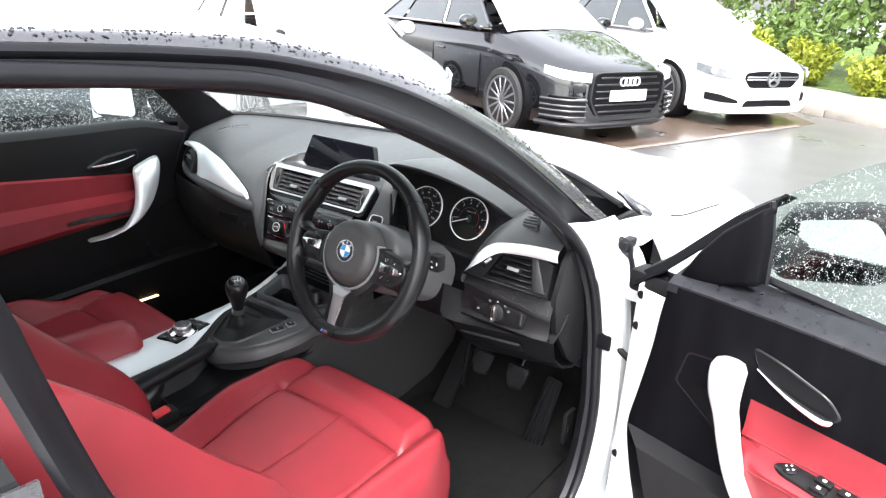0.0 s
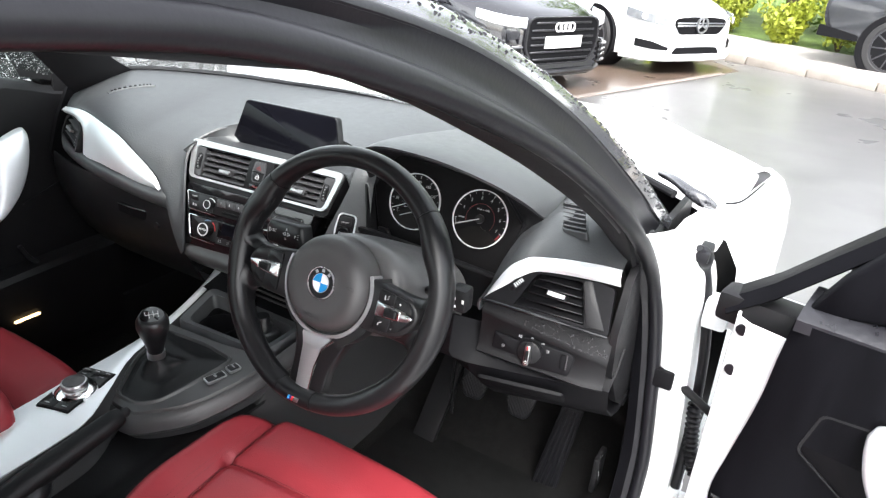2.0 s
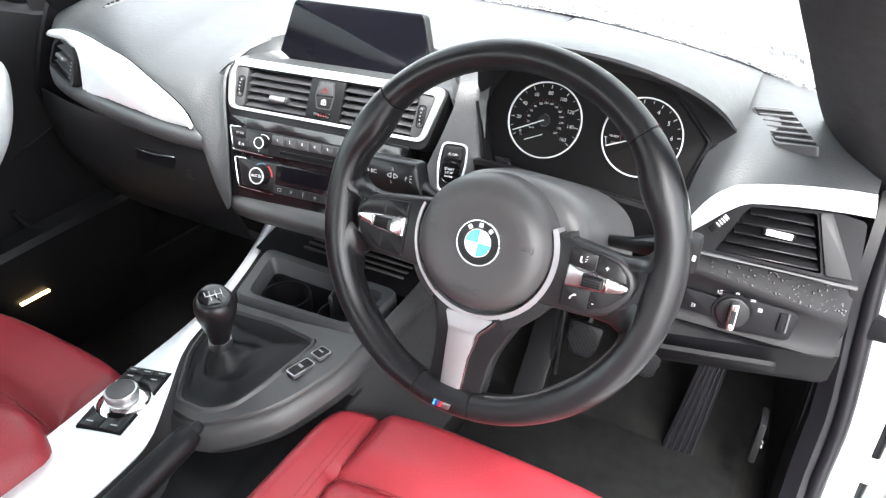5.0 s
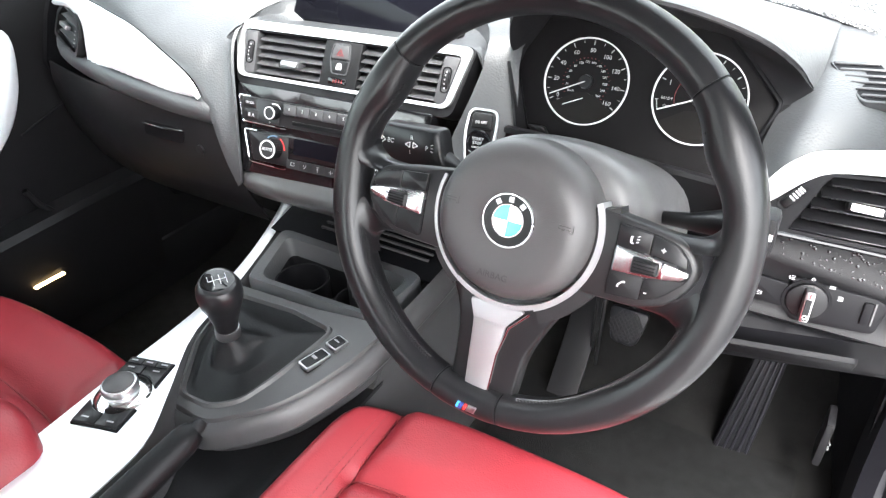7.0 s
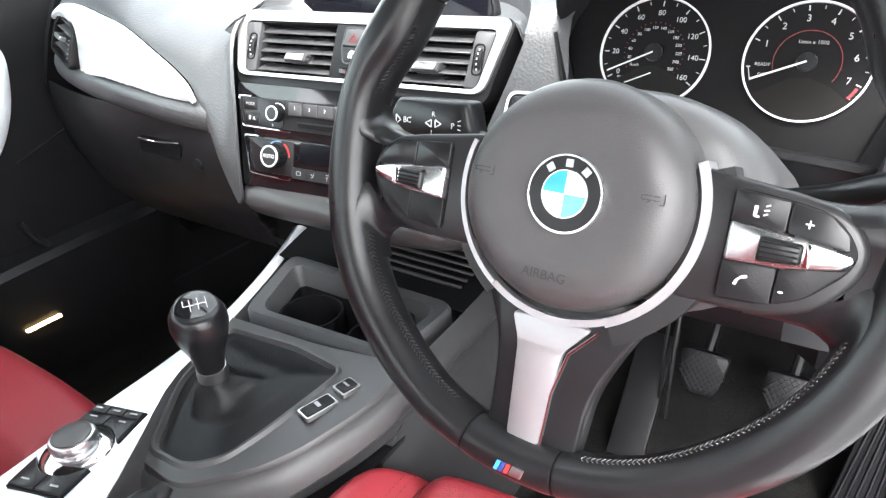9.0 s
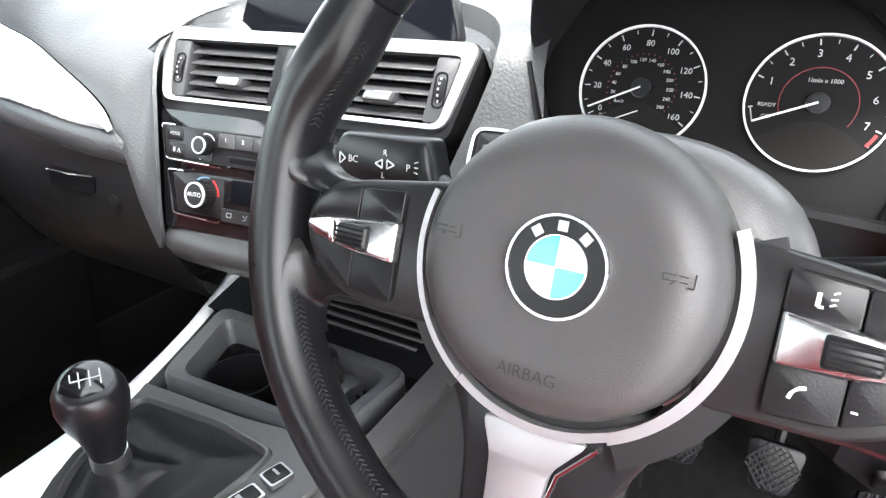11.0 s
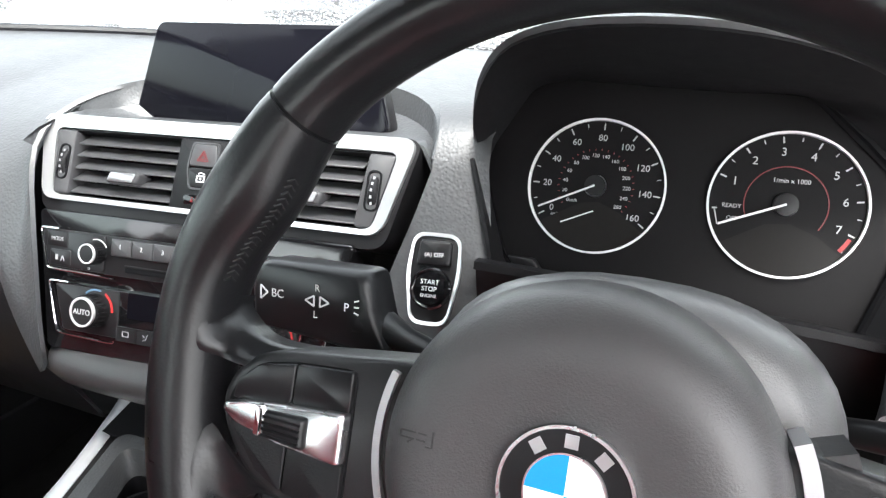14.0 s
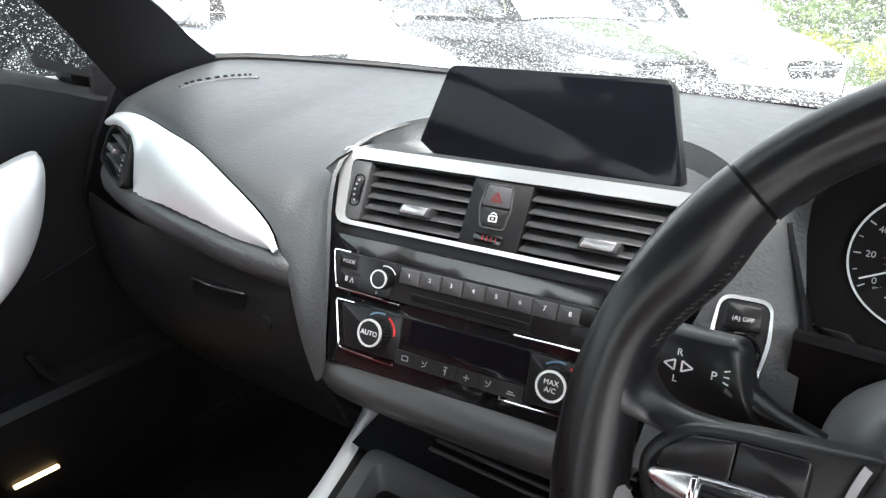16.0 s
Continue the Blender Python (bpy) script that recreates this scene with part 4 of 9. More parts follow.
def dial(name, cx, cy):
    g = part(name, slab(bmesh.new(), circle(0.0505, 64, cx, cy), -0.003, -0.0012, GM), DIAL, clus)
    bm = bmesh.new()
    ring(bm, circle(0.0522, 72, cx, cy), circle(0.0507, 72, cx, cy), -0.003, 0.0018, GM)
    part("chrome_dial_ring", bm, LABEL, g, "bright silver dial ring")
    bm = bmesh.new()
    lathe(bm, [(0.0085, -0.001), (0.0080, 0.003), (0.0, 0.0035)], GM @ at(cx, cy), 24)
    part("needle_hub", bm, SATIN, g)
    return g


SX, SY, RX, RY = -0.0690, 0.0000, 0.0640, -0.0010
speedo = dial("speedometer", SX, SY)
mph = lambda v: 212 - 248 * v / 160
bm = bmesh.new()
for v in range(0, 161, 10):
    big = v % 20 == 0
    bars(bm, [(*polar(SX, SY, 0.0435 if big else 0.0455, mph(v)), *polar(SX, SY, 0.0485, mph(v)), 0.0010 if big else 0.0006)], GM, -0.0009)
part("speed_ticks", bm, DIALPRINT, speedo)
for v in range(0, 161, 20):
    join_text([(str(v), 0.0070, *polar(SX, SY, 0.0372, mph(v)))], GM @ at(0, 0, -0.0014), DIALPRINT, speedo, "dial_number")
join_text([(str(v), 0.0040, *polar(SX, SY, 0.0235, mph(v / 1.609))) for v in range(0, 261, 20)] + [("mph", 0.0036, SX - 0.0285, SY - 0.0245), ("km/h", 0.0036, SX - 0.016, SY - 0.0125)],
          GM @ at(0, 0, -0.0014), DIALPRINT, speedo, "kilometre_numerals")
bm = bmesh.new()
for v in range(0, 261, 10):
    bars(bm, [(*polar(SX, SY, 0.0275, mph(v / 1.609)), *polar(SX, SY, 0.029, mph(v / 1.609)), 0.0006)], GM, -0.0009)
part("red_tick_scale", bm, DIMRED, speedo)
bm = bmesh.new()
bars(bm, [(SX, SY, *polar(SX, SY, 0.046, 206), 0.0013)], GM, 0.0038, 0.0008)
part("speed_needle", bm, LABEL, speedo)
bm = bmesh.new()
bars(bm, [(SX + 0.001, SY - 0.0195, SX - 0.023, SY - 0.0305, 0.0009)], GM, 0.0012, 0.0006)
part("economy_needle", bm, LABEL, speedo)
bm = bmesh.new()
slab(bm, [polar(SX, SY, 0.050, a) for a in range(218, 324, 6)] + [(SX + 0.021, SY - 0.019), (SX + 0.004, SY - 0.012), (SX - 0.010, SY - 0.014)], -0.0012, -0.0006, GM)
part("lower_dial_window", bm, DIALLOW, speedo)

rev = dial("rev_counter", RX, RY)
rpm = lambda v: 188 - 30 * v
bm = bmesh.new()
for k in range(2, 16):
    big = k % 2 == 0
    bars(bm, [(*polar(RX, RY, 0.0440 if big else 0.0455, rpm(k / 2)), *polar(RX, RY, 0.0485, rpm(k / 2)), 0.0011 if big else 0.0006)], GM, -0.0009)
bars(bm, [(*polar(RX, RY, 0.045, 188), *polar(RX, RY, 0.0485, 188), 0.001), (*polar(RX, RY, 0.0468, 189), *polar(RX, RY, 0.0468, 203), 0.0008)], GM, -0.0009)
part("tick_scale", bm, DIALPRINT, rev)
for v in range(1, 8):
    join_text([(str(v), 0.0082, *polar(RX, RY, 0.0375, rpm(v)))], GM @ at(0, 0, -0.0014), DIALPRINT, rev, "dial_number")
for words in (("READY", 0.0042, RX - 0.0350, RY - 0.0040), ("OFF", 0.0042, RX - 0.0340, RY - 0.0130), ("1/min x 1000", 0.0046, RX + 0.002, RY + 0.017)):
    join_text([words], GM @ at(0, 0, -0.0014), DIALPRINT, rev, "numbering")
bm = bmesh.new()
arc_strip(bm, 0.0268, 0.0275, -35, 205, -0.0012, -0.0007, GM, RX, RY, 40)
part("red_ring", bm, DIMRED, rev)
bm = bmesh.new()
arc_strip(bm, 0.0452, 0.0478, -38, -25, -0.0012, -0.0006, GM, RX, RY, 8)
part("red_zone", bm, mat("red_zone_print", (0.26, 0.018, 0.02), 0.5, var=0.05), rev)
bm = bmesh.new()
bars(bm, [(RX, RY, *polar(RX, RY, 0.0465, 203), 0.0015)], GM, 0.0038, 0.0008)
part("rev_needle", bm, LABEL, rev)
bm = bmesh.new()
slab(bm, [polar(RX, RY, 0.050, a) for a in range(218, 324, 6)] + [(RX + 0.022, RY - 0.020), (RX + 0.004, RY - 0.013), (RX - 0.012, RY - 0.015)], -0.0012, -0.0006, GM)
part("lower_dial_window", bm, DIALLOW, rev)

# ---- driver's outer vent ----
rows = [[p.lerp(q, k / 6) + Vector((0.0, -0.006, 0.001)) * math.sin(math.pi * k / 6) ** 0.7 + Vector((0, -0.002, 0)) for k in range(7)] for p, q in zip(trim_top, trim_low)]
part("outer_silver_trim", sheet(bmesh.new(), rows, 0.003), SILVER, dash, "satin silver arch over the outer vent", angle=60)
RM = plane_m((0.620, 0.011, 0.860), 26, 9)
rv = part("outer_vent", slab(bmesh.new(), [(-0.075, -0.032), (0.062, -0.038), (0.050, 0.042), (-0.040, 0.040)], -0.06, -0.034, RM), DARKER, dash)
bm = bmesh.new()
o = rounded([(-0.116, -0.028), (0.090, -0.040), (0.086, 0.036), (0.060, 0.0415), (-0.040, 0.0375), (-0.056, 0.026), (-0.108, -0.018)], 0.006, 4)
i_ = rounded([(-0.064, -0.0225), (0.0515, -0.0285), (0.045, 0.000), (0.0345, 0.0375), (-0.0335, 0.0345), (-0.040, 0.026), (-0.058, -0.012)], 0.003, 4)
ring(bm, o, i_, -0.04, 0.000, RM)
part("vent_surround", bm, DARKER, rv)
for k in range(5):
    y = -0.0185 + 0.0122 * k
    x0, x1 = -0.060 + 0.0068 * k, 0.0490 - 0.0035 * k
    bm = bmesh.new()
    louvre(bm, RM @ at((x0 + x1) / 2, y, 0, -2), x1 - x0, 0.0200, -0.010, -58)
    part("louvre", bm, SATIN, rv)
for k in range(6):
    part("vertical_vane", box(bmesh.new(), (-0.042 + 0.0165 * k, 0.002, -0.024), (0.0012, 0.060, 0.010), RM), DARK, rv)
o = rounded([(-0.0165, 0.0045), (0.0165, 0.0020), (0.0175, 0.0105), (-0.0160, 0.0130)], 0.002)
part("vent_tab", slab(bmesh.new(), o, -0.012, 0.004, RM, 0.003), SATIN, rv)
part("tab_face", slab(bmesh.new(), inset(o, 0.0028), 0.0036, 0.0048, RM), ALU, rv)
o = rounded([(0.0555, -0.0300), (0.0835, -0.0300), (0.0500, 0.0405), (0.0370, 0.0390)], 0.003)
part("wet_end_panel", slab(bmesh.new(), o, -0.004, 0.003, RM, 0.001), WETPANEL, rv, "dark vent end panel with rain spots")
TW = RM @ at(-0.0650, 0.0093, 0.0, -39)
bm = bmesh.new()
ring(bm, rect(0.0125, 0.032, 0.006, 6), rect(0.0100, 0.0290, 0.0048, 6), -0.001, 0.0018, TW)
part("wheel_slot", bm, DARKER, rv)
tw = part("thumbwheel", lathe(bmesh.new(), [(0.0, -0.0042), (0.0150, -0.0042), (0.0160, -0.003), (0.0160, 0.003), (0.0150, 0.0042), (0.0, 0.0042)], TW @ at(0, 0, -0.010) @ Matrix.Rotation(radians(90), 4, "Y"), 32), DARK, rv)
for k in range(5):
    a = radians(-6 + 13 * k)
    part("thumbwheel_mark", box(bmesh.new(), (0, 0.0162 * math.sin(a), -0.010 + 0.0162 * math.cos(a)), (0.0062, 0.0016, 0.0010), TW), LABEL, tw)
bm = bmesh.new()
tube(bm, [RM @ Vector(p) for p in ((-0.116, -0.0260, 0.001), (-0.06, -0.0290, 0.002), (0.0, -0.0320, 0.002), (0.090, -0.0375, 0.001))], 0.0028, 8)
part("lower_gloss_strip", bm, PIANO, rv)

# headlamp switch panel and knee panel
HM = plane_m((0.602, 0.006, 0.768), 8, 7)
rows = []
for x in np.linspace(-0.098, 0.116, 14):
    yt, yb = 0.0225 - 0.165 * x + (0.0 if x < 0.10 else -0.004), -0.0385 - 0.055 * x
    up_ = 0.060 - 0.020 * x
    sd = -0.010 * smooth(0.085, 0.116, x)
    rows.append([HM @ Vector((x, y, z + sd)) for y, z in ((up_, -0.006), (yt + 0.007, 0.006), (yt + 0.001, 0.0075), (yt - 0.004, 0.006), (yt - 0.010, 0.002), (yb + 0.012, 0.001), (yb + 0.006, 0.004), (yb, 0.006), (yb - 0.004, 0.002), (yb - 0.006, -0.02))])
hp = part("lamp_switch_panel", sheet(bmesh.new(), rows, 0.003), mat("lamp_panel_black", (0.007, 0.007, 0.008), 0.5, spec=0.2, var=0.2, scale=30, bump=0.2, bscale=900), dash)
HL = HM @ at(0, 0, 0.0042)
part("switch_plate", slab(bmesh.new(), rounded([(-0.020, -0.034), (0.060, -0.031), (0.066, 0.002), (0.056, 0.008), (-0.026, 0.015)], 0.006), 0.0, 0.0045, HL, 0.001), DARKER, hp)
part("fog_switch", slab(bmesh.new(), rounded([(-0.072, -0.018), (-0.027, -0.021), (-0.027, 0.006), (-0.070, 0.011)], 0.003), 0.0, 0.0045, HL, 0.001), DARKER, hp)
KX, KY = -0.0075, -0.0080
part_ring = bmesh.new()
ring(part_ring, circle(0.0235, 36, KX, KY), circle(0.0205, 36, KX, KY), 0.003, 0.0060, HL)
part("knob_well", part_ring, DARKER, hp)
lkn = part("lamp_knob", lathe(bmesh.new(), [(0.0195, 0.003), (0.0195, 0.0085), (0.0175, 0.0100), (0.0, 0.0100)], HL @ at(KX, KY), 32), DARK, hp)
part("knob_grip", box(bmesh.new(), (KX, KY, 0.0155), (0.0095, 0.0355, 0.0150), HL @ Matrix.Rotation(radians(0), 4, "Z"), bevel=0.003), ALU, lkn)
part("grip_face", box(bmesh.new(), (KX, KY - 0.003, 0.0228), (0.0060, 0.0250, 0.0012), HL, bevel=0.0005, seg=1), SATIN, lkn)
part("knob_mark", box(bmesh.new(), (KX, KY + 0.0135, 0.0234), (0.0016, 0.0055, 0.0008), HL), REDPRINT, lkn)
ring_s = bmesh.new()
ring(ring_s, circle(0.0024, 16, KX, KY - 0.011), circle(0.0016, 16, KX, KY - 0.011), 0.0232, 0.0240, HL)
part("lamp_symbol", ring_s, LABEL, lkn)
for rows_ in ([(-0.0285, 0.0125, -0.0285, 0.0165, 0.0012), (-0.0270, 0.0125, -0.0235, 0.0125, 0.0008), (-0.0270, 0.0145, -0.0235, 0.0145, 0.0008), (-0.0270, 0.0165, -0.0235, 0.0165, 0.0008)],
              [(-0.0085, 0.0165, -0.0065, 0.0185, 0.0009), (-0.0065, 0.0185, -0.0045, 0.0165, 0.0009), (-0.0085, 0.0165, -0.0065, 0.0145, 0.0009), (-0.0065, 0.0145, -0.0045, 0.0165, 0.0009)],
              [(0.0095, 0.0110, 0.0150, 0.0110, 0.0009), (0.0095, 0.0128, 0.0150, 0.0128, 0.0009)],
              [(0.0235, -0.0010, 0.0235, 0.0035, 0.0018), (0.0195, -0.0008, 0.0225, -0.0008, 0.0008), (0.0195, 0.0013, 0.0225, 0.0013, 0.0008), (0.0195, 0.0034, 0.0225, 0.0034, 0.0008)],
              [(-0.0510, -0.0120, -0.0510, -0.0080, 0.0016), (-0.0550, -0.0120, -0.0525, -0.0120, 0.0008), (-0.0550, -0.0100, -0.0525, -0.0100, 0.0008), (-0.0550, -0.0080, -0.0525, -0.0080, 0.0008)]):
    part("switch_symbol", bars(bmesh.new(), rows_, HL, 0.0050), GREYPRINT, hp)
part("dimmer_wheel", box(bmesh.new(), (0.048, -0.0085, 0.005), (0.0085, 0.0250, 0.006), HL, bevel=0.002), DARKER, hp)
part("dimmer_frame", box(bmesh.new(), (0.0545, -0.0085, 0.0046), (0.0018, 0.0255, 0.0026), HL), LOUVRE, hp)
rows = []
for x in np.linspace(0.24, 0.725, 18):
    s = max(0, (x - 0.5) / 0.225)
    q = smooth(0.484, 0.506, x)
    near = [(-0.035, 0.80), (-0.045, 0.735), (-0.034, 0.716), (-0.005, 0.712), (0.03, 0.714), (0.08, 0.722), (0.20, 0.74)]
    far_ = [(0.030, 0.765), (0.008, 0.735), (-0.030, 0.714), (-0.015, 0.665), (0.03, 0.625), (0.08, 0.605), (0.20, 0.61)]
    rows.append([Vector((x, a[0] + (b[0] - a[0]) * q + 0.065 * s, a[1] + (b[1] - a[1]) * q)) for a, b in zip(near, far_)])
knee = part("knee_panel", sheet(bmesh.new(), rows, 0.004), DARKER, dash)
bm = bmesh.new()
slab(bm, rounded([(-0.075, -0.015), (0.070, -0.015), (0.065, 0.016), (-0.080, 0.016)], 0.006), 0.0, 0.006, plane_m((0.595, -0.005, 0.690), -35, 14), 0.003)
part("knee_flap", bm, DARKER, knee)
# rain drops blown in over the ledge of the lamp panel
random.seed(31)
bm = bmesh.new()
for i in range(230):
    x, f = random.uniform(-0.075, 0.112), random.random() ** 1.4
    if random.random() > 0.25 + 0.75 * smooth(-0.06, 0.06, x):
        continue
    yt = 0.0225 - 0.165 * x + 0.007
    y = yt + (0.056 - 0.020 * x - yt) * f * 0.9
    z = 0.006 - 0.012 * (y - yt) / max(0.060 - 0.020 * x - yt, 0.01) - 0.010 * smooth(0.085, 0.116, x)
    r = random.choice((0.0007, 0.0009, 0.0012, 0.0016, 0.0021))
    lathe(bm, [(r, -0.0006), (r * 0.9, r * 0.35), (r * 0.5, r * 0.6), (0.0, r * 0.68)], HM @ at(x, y, z), 7)
part("water_drops", bm, BEAD, hp, kind="stuff")
# right end cap of the dashboard, towards the door
rows = [[Vector((0.722, y, z)) for y in np.linspace(y0, 0.45, 8)] for y0, z in ((0.11, 0.94), (0.06, 0.90), (0.03, 0.82), (0.045, 0.74), (0.12, 0.64), (0.2, 0.58))]
part("end_cap", sheet(bmesh.new(), rows, 0.012), DARK, dash)
rows = [[Vector((-0.722, y, z)) for y in np.linspace(y0, 0.45, 8)] for y0, z in ((0.08, 0.99), (0.03, 0.90), (0.0, 0.82), (0.02, 0.74), (0.1, 0.64), (0.2, 0.45))]
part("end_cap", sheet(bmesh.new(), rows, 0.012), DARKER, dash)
# side defroster grilles
da, db, dd = Vector((0.552, 0.180, 0.9545)), Vector((0.596, 0.166, 0.9625)), Vector((0.590, 0.088, 0.9462))
ex = (db - da).normalized()
ez = ex.cross(da - dd).normalized()
DM = Matrix((ex, ez.cross(ex), ez)).transposed().to_4x4()
DM.translation = (da + db + dd + db + dd - da) / 4
DW, DH = (db - da).length / 2, ((da - dd).dot(ez.cross(ex))) / 2
lean = (da - dd).dot(ex) / 2
o = rounded([(-DW - lean, -DH), (DW - lean, -DH), (DW + lean, DH), (-DW + lean, DH)], 0.006)
de = part("side_defroster", slab(bmesh.new(), inset(o, -0.004), -0.010, 0.0030, DM, 0.001), DASH, dash)
part("grille_opening", slab(bmesh.new(), o, -0.006, 0.0034, DM), DARKER, de)
for k in range(6):
    t = -0.84 + 1.68 * k / 5
    part("grille_bar", box(bmesh.new(), (lean * t, DH * t, 0.0044), (DW * 1.9, 0.0038, 0.0026), DM, bevel=0.0008, seg=1), LOUVRE, de)
slit = spline([(-0.541, 0.062, 0.9823), (-0.5380, 0.088, 0.9873), (-0.526, 0.122, 0.9916), (-0.5125, 0.146, 0.9934), (-0.499, 0.160, 0.9934)], 24)
de = part("side_defroster", tube(bmesh.new(), slit, 0.0052, 8, flat=0.5), DASH, dash)
for k in range(2, 22, 2):
    part("grille_slot", tube(bmesh.new(), [slit[k] + Vector((0, 0, 0.0024)), slit[k + 1] + Vector((0, 0, 0.0024))], 0.0026, 6), DARKER, de)
# passenger's outer vent
LM = plane_m((-0.556, -0.029, 0.904), 22, -14)
lv = part("outer_vent", slab(bmesh.new(), [(-0.058, -0.014), (0.040, -0.034), (0.038, 0.017), (0.018, 0.038), (-0.03, 0.040), (-0.055, 0.024)], -0.05, -0.024, LM), DARKER, dash)
bm = bmesh.new()
o = rounded([(-0.064, -0.016), (0.044, -0.038), (0.042, 0.018), (0.020, 0.043), (-0.030, 0.044), (-0.060, 0.026)], 0.010, 4)
i_ = rounded([(-0.057, -0.012), (0.036, -0.031), (0.034, 0.014), (0.013, 0.037), (-0.026, 0.039), (-0.052, 0.022)], 0.006, 4)
ring(bm, o, i_, -0.03, 0.0, LM)
part("vent_surround", bm, SATIN, lv)
for k in range(5):
    bm = bmesh.new()
    louvre(bm, LM @ at(-0.008, -0.022 + 0.0135 * k, 0, -9), 0.084 - 0.003 * k, 0.016, -0.009, -62)
    part("louvre", bm, LOUVRE, lv)
bm = bmesh.new()
box(bm, (-0.012, 0.004, 0.002), (0.030, 0.007, 0.010), LM @ at(0, 0, 0, -9), bevel=0.002)
part("vent_tab", bm, ALU, lv)
bm = bmesh.new()
for k in range(5):
    box(bm, (0.030, -0.022 + 0.0065 * k, 0.001), (0.003, 0.0020, 0.001), LM)
part("thumbwheel_mark", bm, GREYPRINT, lv)

# ---- steering wheel ----
WM = plane_m((0.356, -0.211, 0.900), 21, 0)
wheel = thing("steering_wheel", (0.356, -0.211, 0.90), "black leather three-spoke steering wheel with silver trim", "steering wheel")


def near_angle(a, c, w):
    return math.exp(-((((a - c + 180) % 360) - 180) / w) ** 2)


def rim_inner(a):
    """The rim's inner radius by its angle: slim on top, thumb rests above the spokes, fuller below."""
    r = 0.1665 - 0.0035 * smooth(0.0, 0.4, -math.sin(radians(a))) * smooth(0.97, 0.75, -math.sin(radians(a)))
    for c in (29, 151):
        r -= 0.0085 * near_angle(a, c, 10)
    for c in (-3, 183):
        r -= 0.0050 * near_angle(a, c, 13)
    return r


def rim_ring(a, shrink=1.0):
    """One loop of the rim's oval section at an angle."""
    ri, ro = rim_inner(a), 0.1968
    c, w = (ri + ro) / 2, (ro - ri) / 2 * shrink
    d = (0.0192 + 0.0022 * (near_angle(a, 29, 16) + near_angle(a, 151, 16)) + 0.0022 * smooth(0.95, 0.3, abs(math.sin(radians(a))))) * shrink
    e = Vector((math.cos(radians(a)), math.sin(radians(a)), 0))
    out_ = []
    for i in range(24):
        q = 2 * math.pi * i / 24
        co, si = math.cos(q), math.sin(q)
        out_.append(WM @ (e * (c + w * math.copysign(abs(co) ** 0.92, co)) + Vector((0, 0, d * math.copysign(abs(si) ** 0.92, si)))))
    return out_


for a0, a1 in ((45, 139), (139, 256), (256, 277), (277, 405)):
    n = max(8, int((a1 - a0) / 2))
    angs = [a0 + 0.3 + (a1 - a0 - 0.6) * i / n for i in range(n + 1)]
    loops = [rim_ring(angs[0], 0.93)] + [rim_ring(a, 0.985 if i in (0, n) else 1.0) for i, a in enumerate(angs)] + [rim_ring(angs[-1], 0.93)]
    bm = bmesh.new()
    vs = grid(bm, loops, close=True)
    bm.faces.new(vs[0][::-1])
    bm.faces.new(vs[-1])
    part("rim_section", bm, LEATHER, wheel, angle=50)
for a in (45, 139, 256, 277):
    bm = bmesh.new()
    vs = grid(bm, [rim_ring(a - 0.5, 0.92), rim_ring(a + 0.5, 0.92)], close=True)
    bm.faces.new(vs[0][::-1])
    bm.faces.new(vs[-1])
    part("rim_seam", bm, DARKER, wheel)
DARKTHREAD = mat("black_thread", (0.014, 0.014, 0.015), 0.7)
THREAD = mat("grey_thread", (0.065, 0.065, 0.068), 0.7)
for lo, hi, thread in ((146, 166, DARKTHREAD), (196, 250, DARKTHREAD), (282, 344, THREAD)):
    bm = bmesh.new()
    for i in range(int((hi - lo) / 1.1)):
        a = lo + 1.1 * i
        one, two = rim_ring(a), rim_ring(a + 0.7)
        p0 = one[11] * 0.8 + one[10] * 0.2
        c_ = WM @ Vector((0.181 * math.cos(radians(a)), 0.181 * math.sin(radians(a)), 0))
        for pb in (two[11] * 0.3 + two[10] * 0.7, two[11] * 0.6 + two[12] * 0.4):
            tube(bm, [p0 + (p0 - c_) * 0.008, p0.lerp(pb, 0.5) + (p0 - c_) * 0.016, pb + (pb - c_) * 0.008], 0.00055, 4)
    part("rim_stitching", bm, thread, wheel, kind="stuff")
HUBX, HUBY = -0.0005, -0.005
EMBOSS = mat("raised_cover_print", (0.016, 0.015, 0.016), 0.5, var=0.05)
HUBTRIM = mat("satin_hub_silver", (0.40, 0.40, 0.41), 0.38, metal=0.7, var=0.05)
hub = part("airbag_cover", lathe(bmesh.new(), [(0.0738, -0.020), (0.0738, 0.000), (0.0722, 0.009), (0.0680, 0.0190), (0.0615, 0.0256), (0.0535, 0.0288), (0.043, 0.0280), (0.032, 0.0262), (0.0, 0.0256)],
            WM @ at(HUBX, HUBY), 56, 1.0, 0.97), PAD, wheel, "matt dark grey airbag cover")
bm = bmesh.new()
arc_strip(bm, 0.0744, 0.0776, 160, 236, -0.014, 0.0112, WM, HUBX, HUBY - 0.001, 40)
arc_strip(bm, 0.0746, 0.0800, 296, 385, -0.014, 0.0100, WM, HUBX, HUBY - 0.001, 40)
arc_strip(bm, 0.0744, 0.0788, 234, 298, -0.014, 0.0088, WM, HUBX, HUBY - 0.001, 40)
part("silver_hub_trim", bm, HUBTRIM, wheel, "satin silver band round the hub")
# carrier outside the band
bm = bmesh.new()
arc_strip(bm, 0.0774, 0.0880, 172, 236, -0.020, 0.0030, WM, HUBX, HUBY - 0.001, 30)
part("hub_carrier", bm, SPOKE, wheel)
bm = bmesh.new()
arc_strip(bm, 0.0801, 0.0920, 296, 381, -0.020, 0.0062, WM, HUBX, HUBY - 0.001, 30)
part("hub_carrier", bm, SPOKE, wheel)
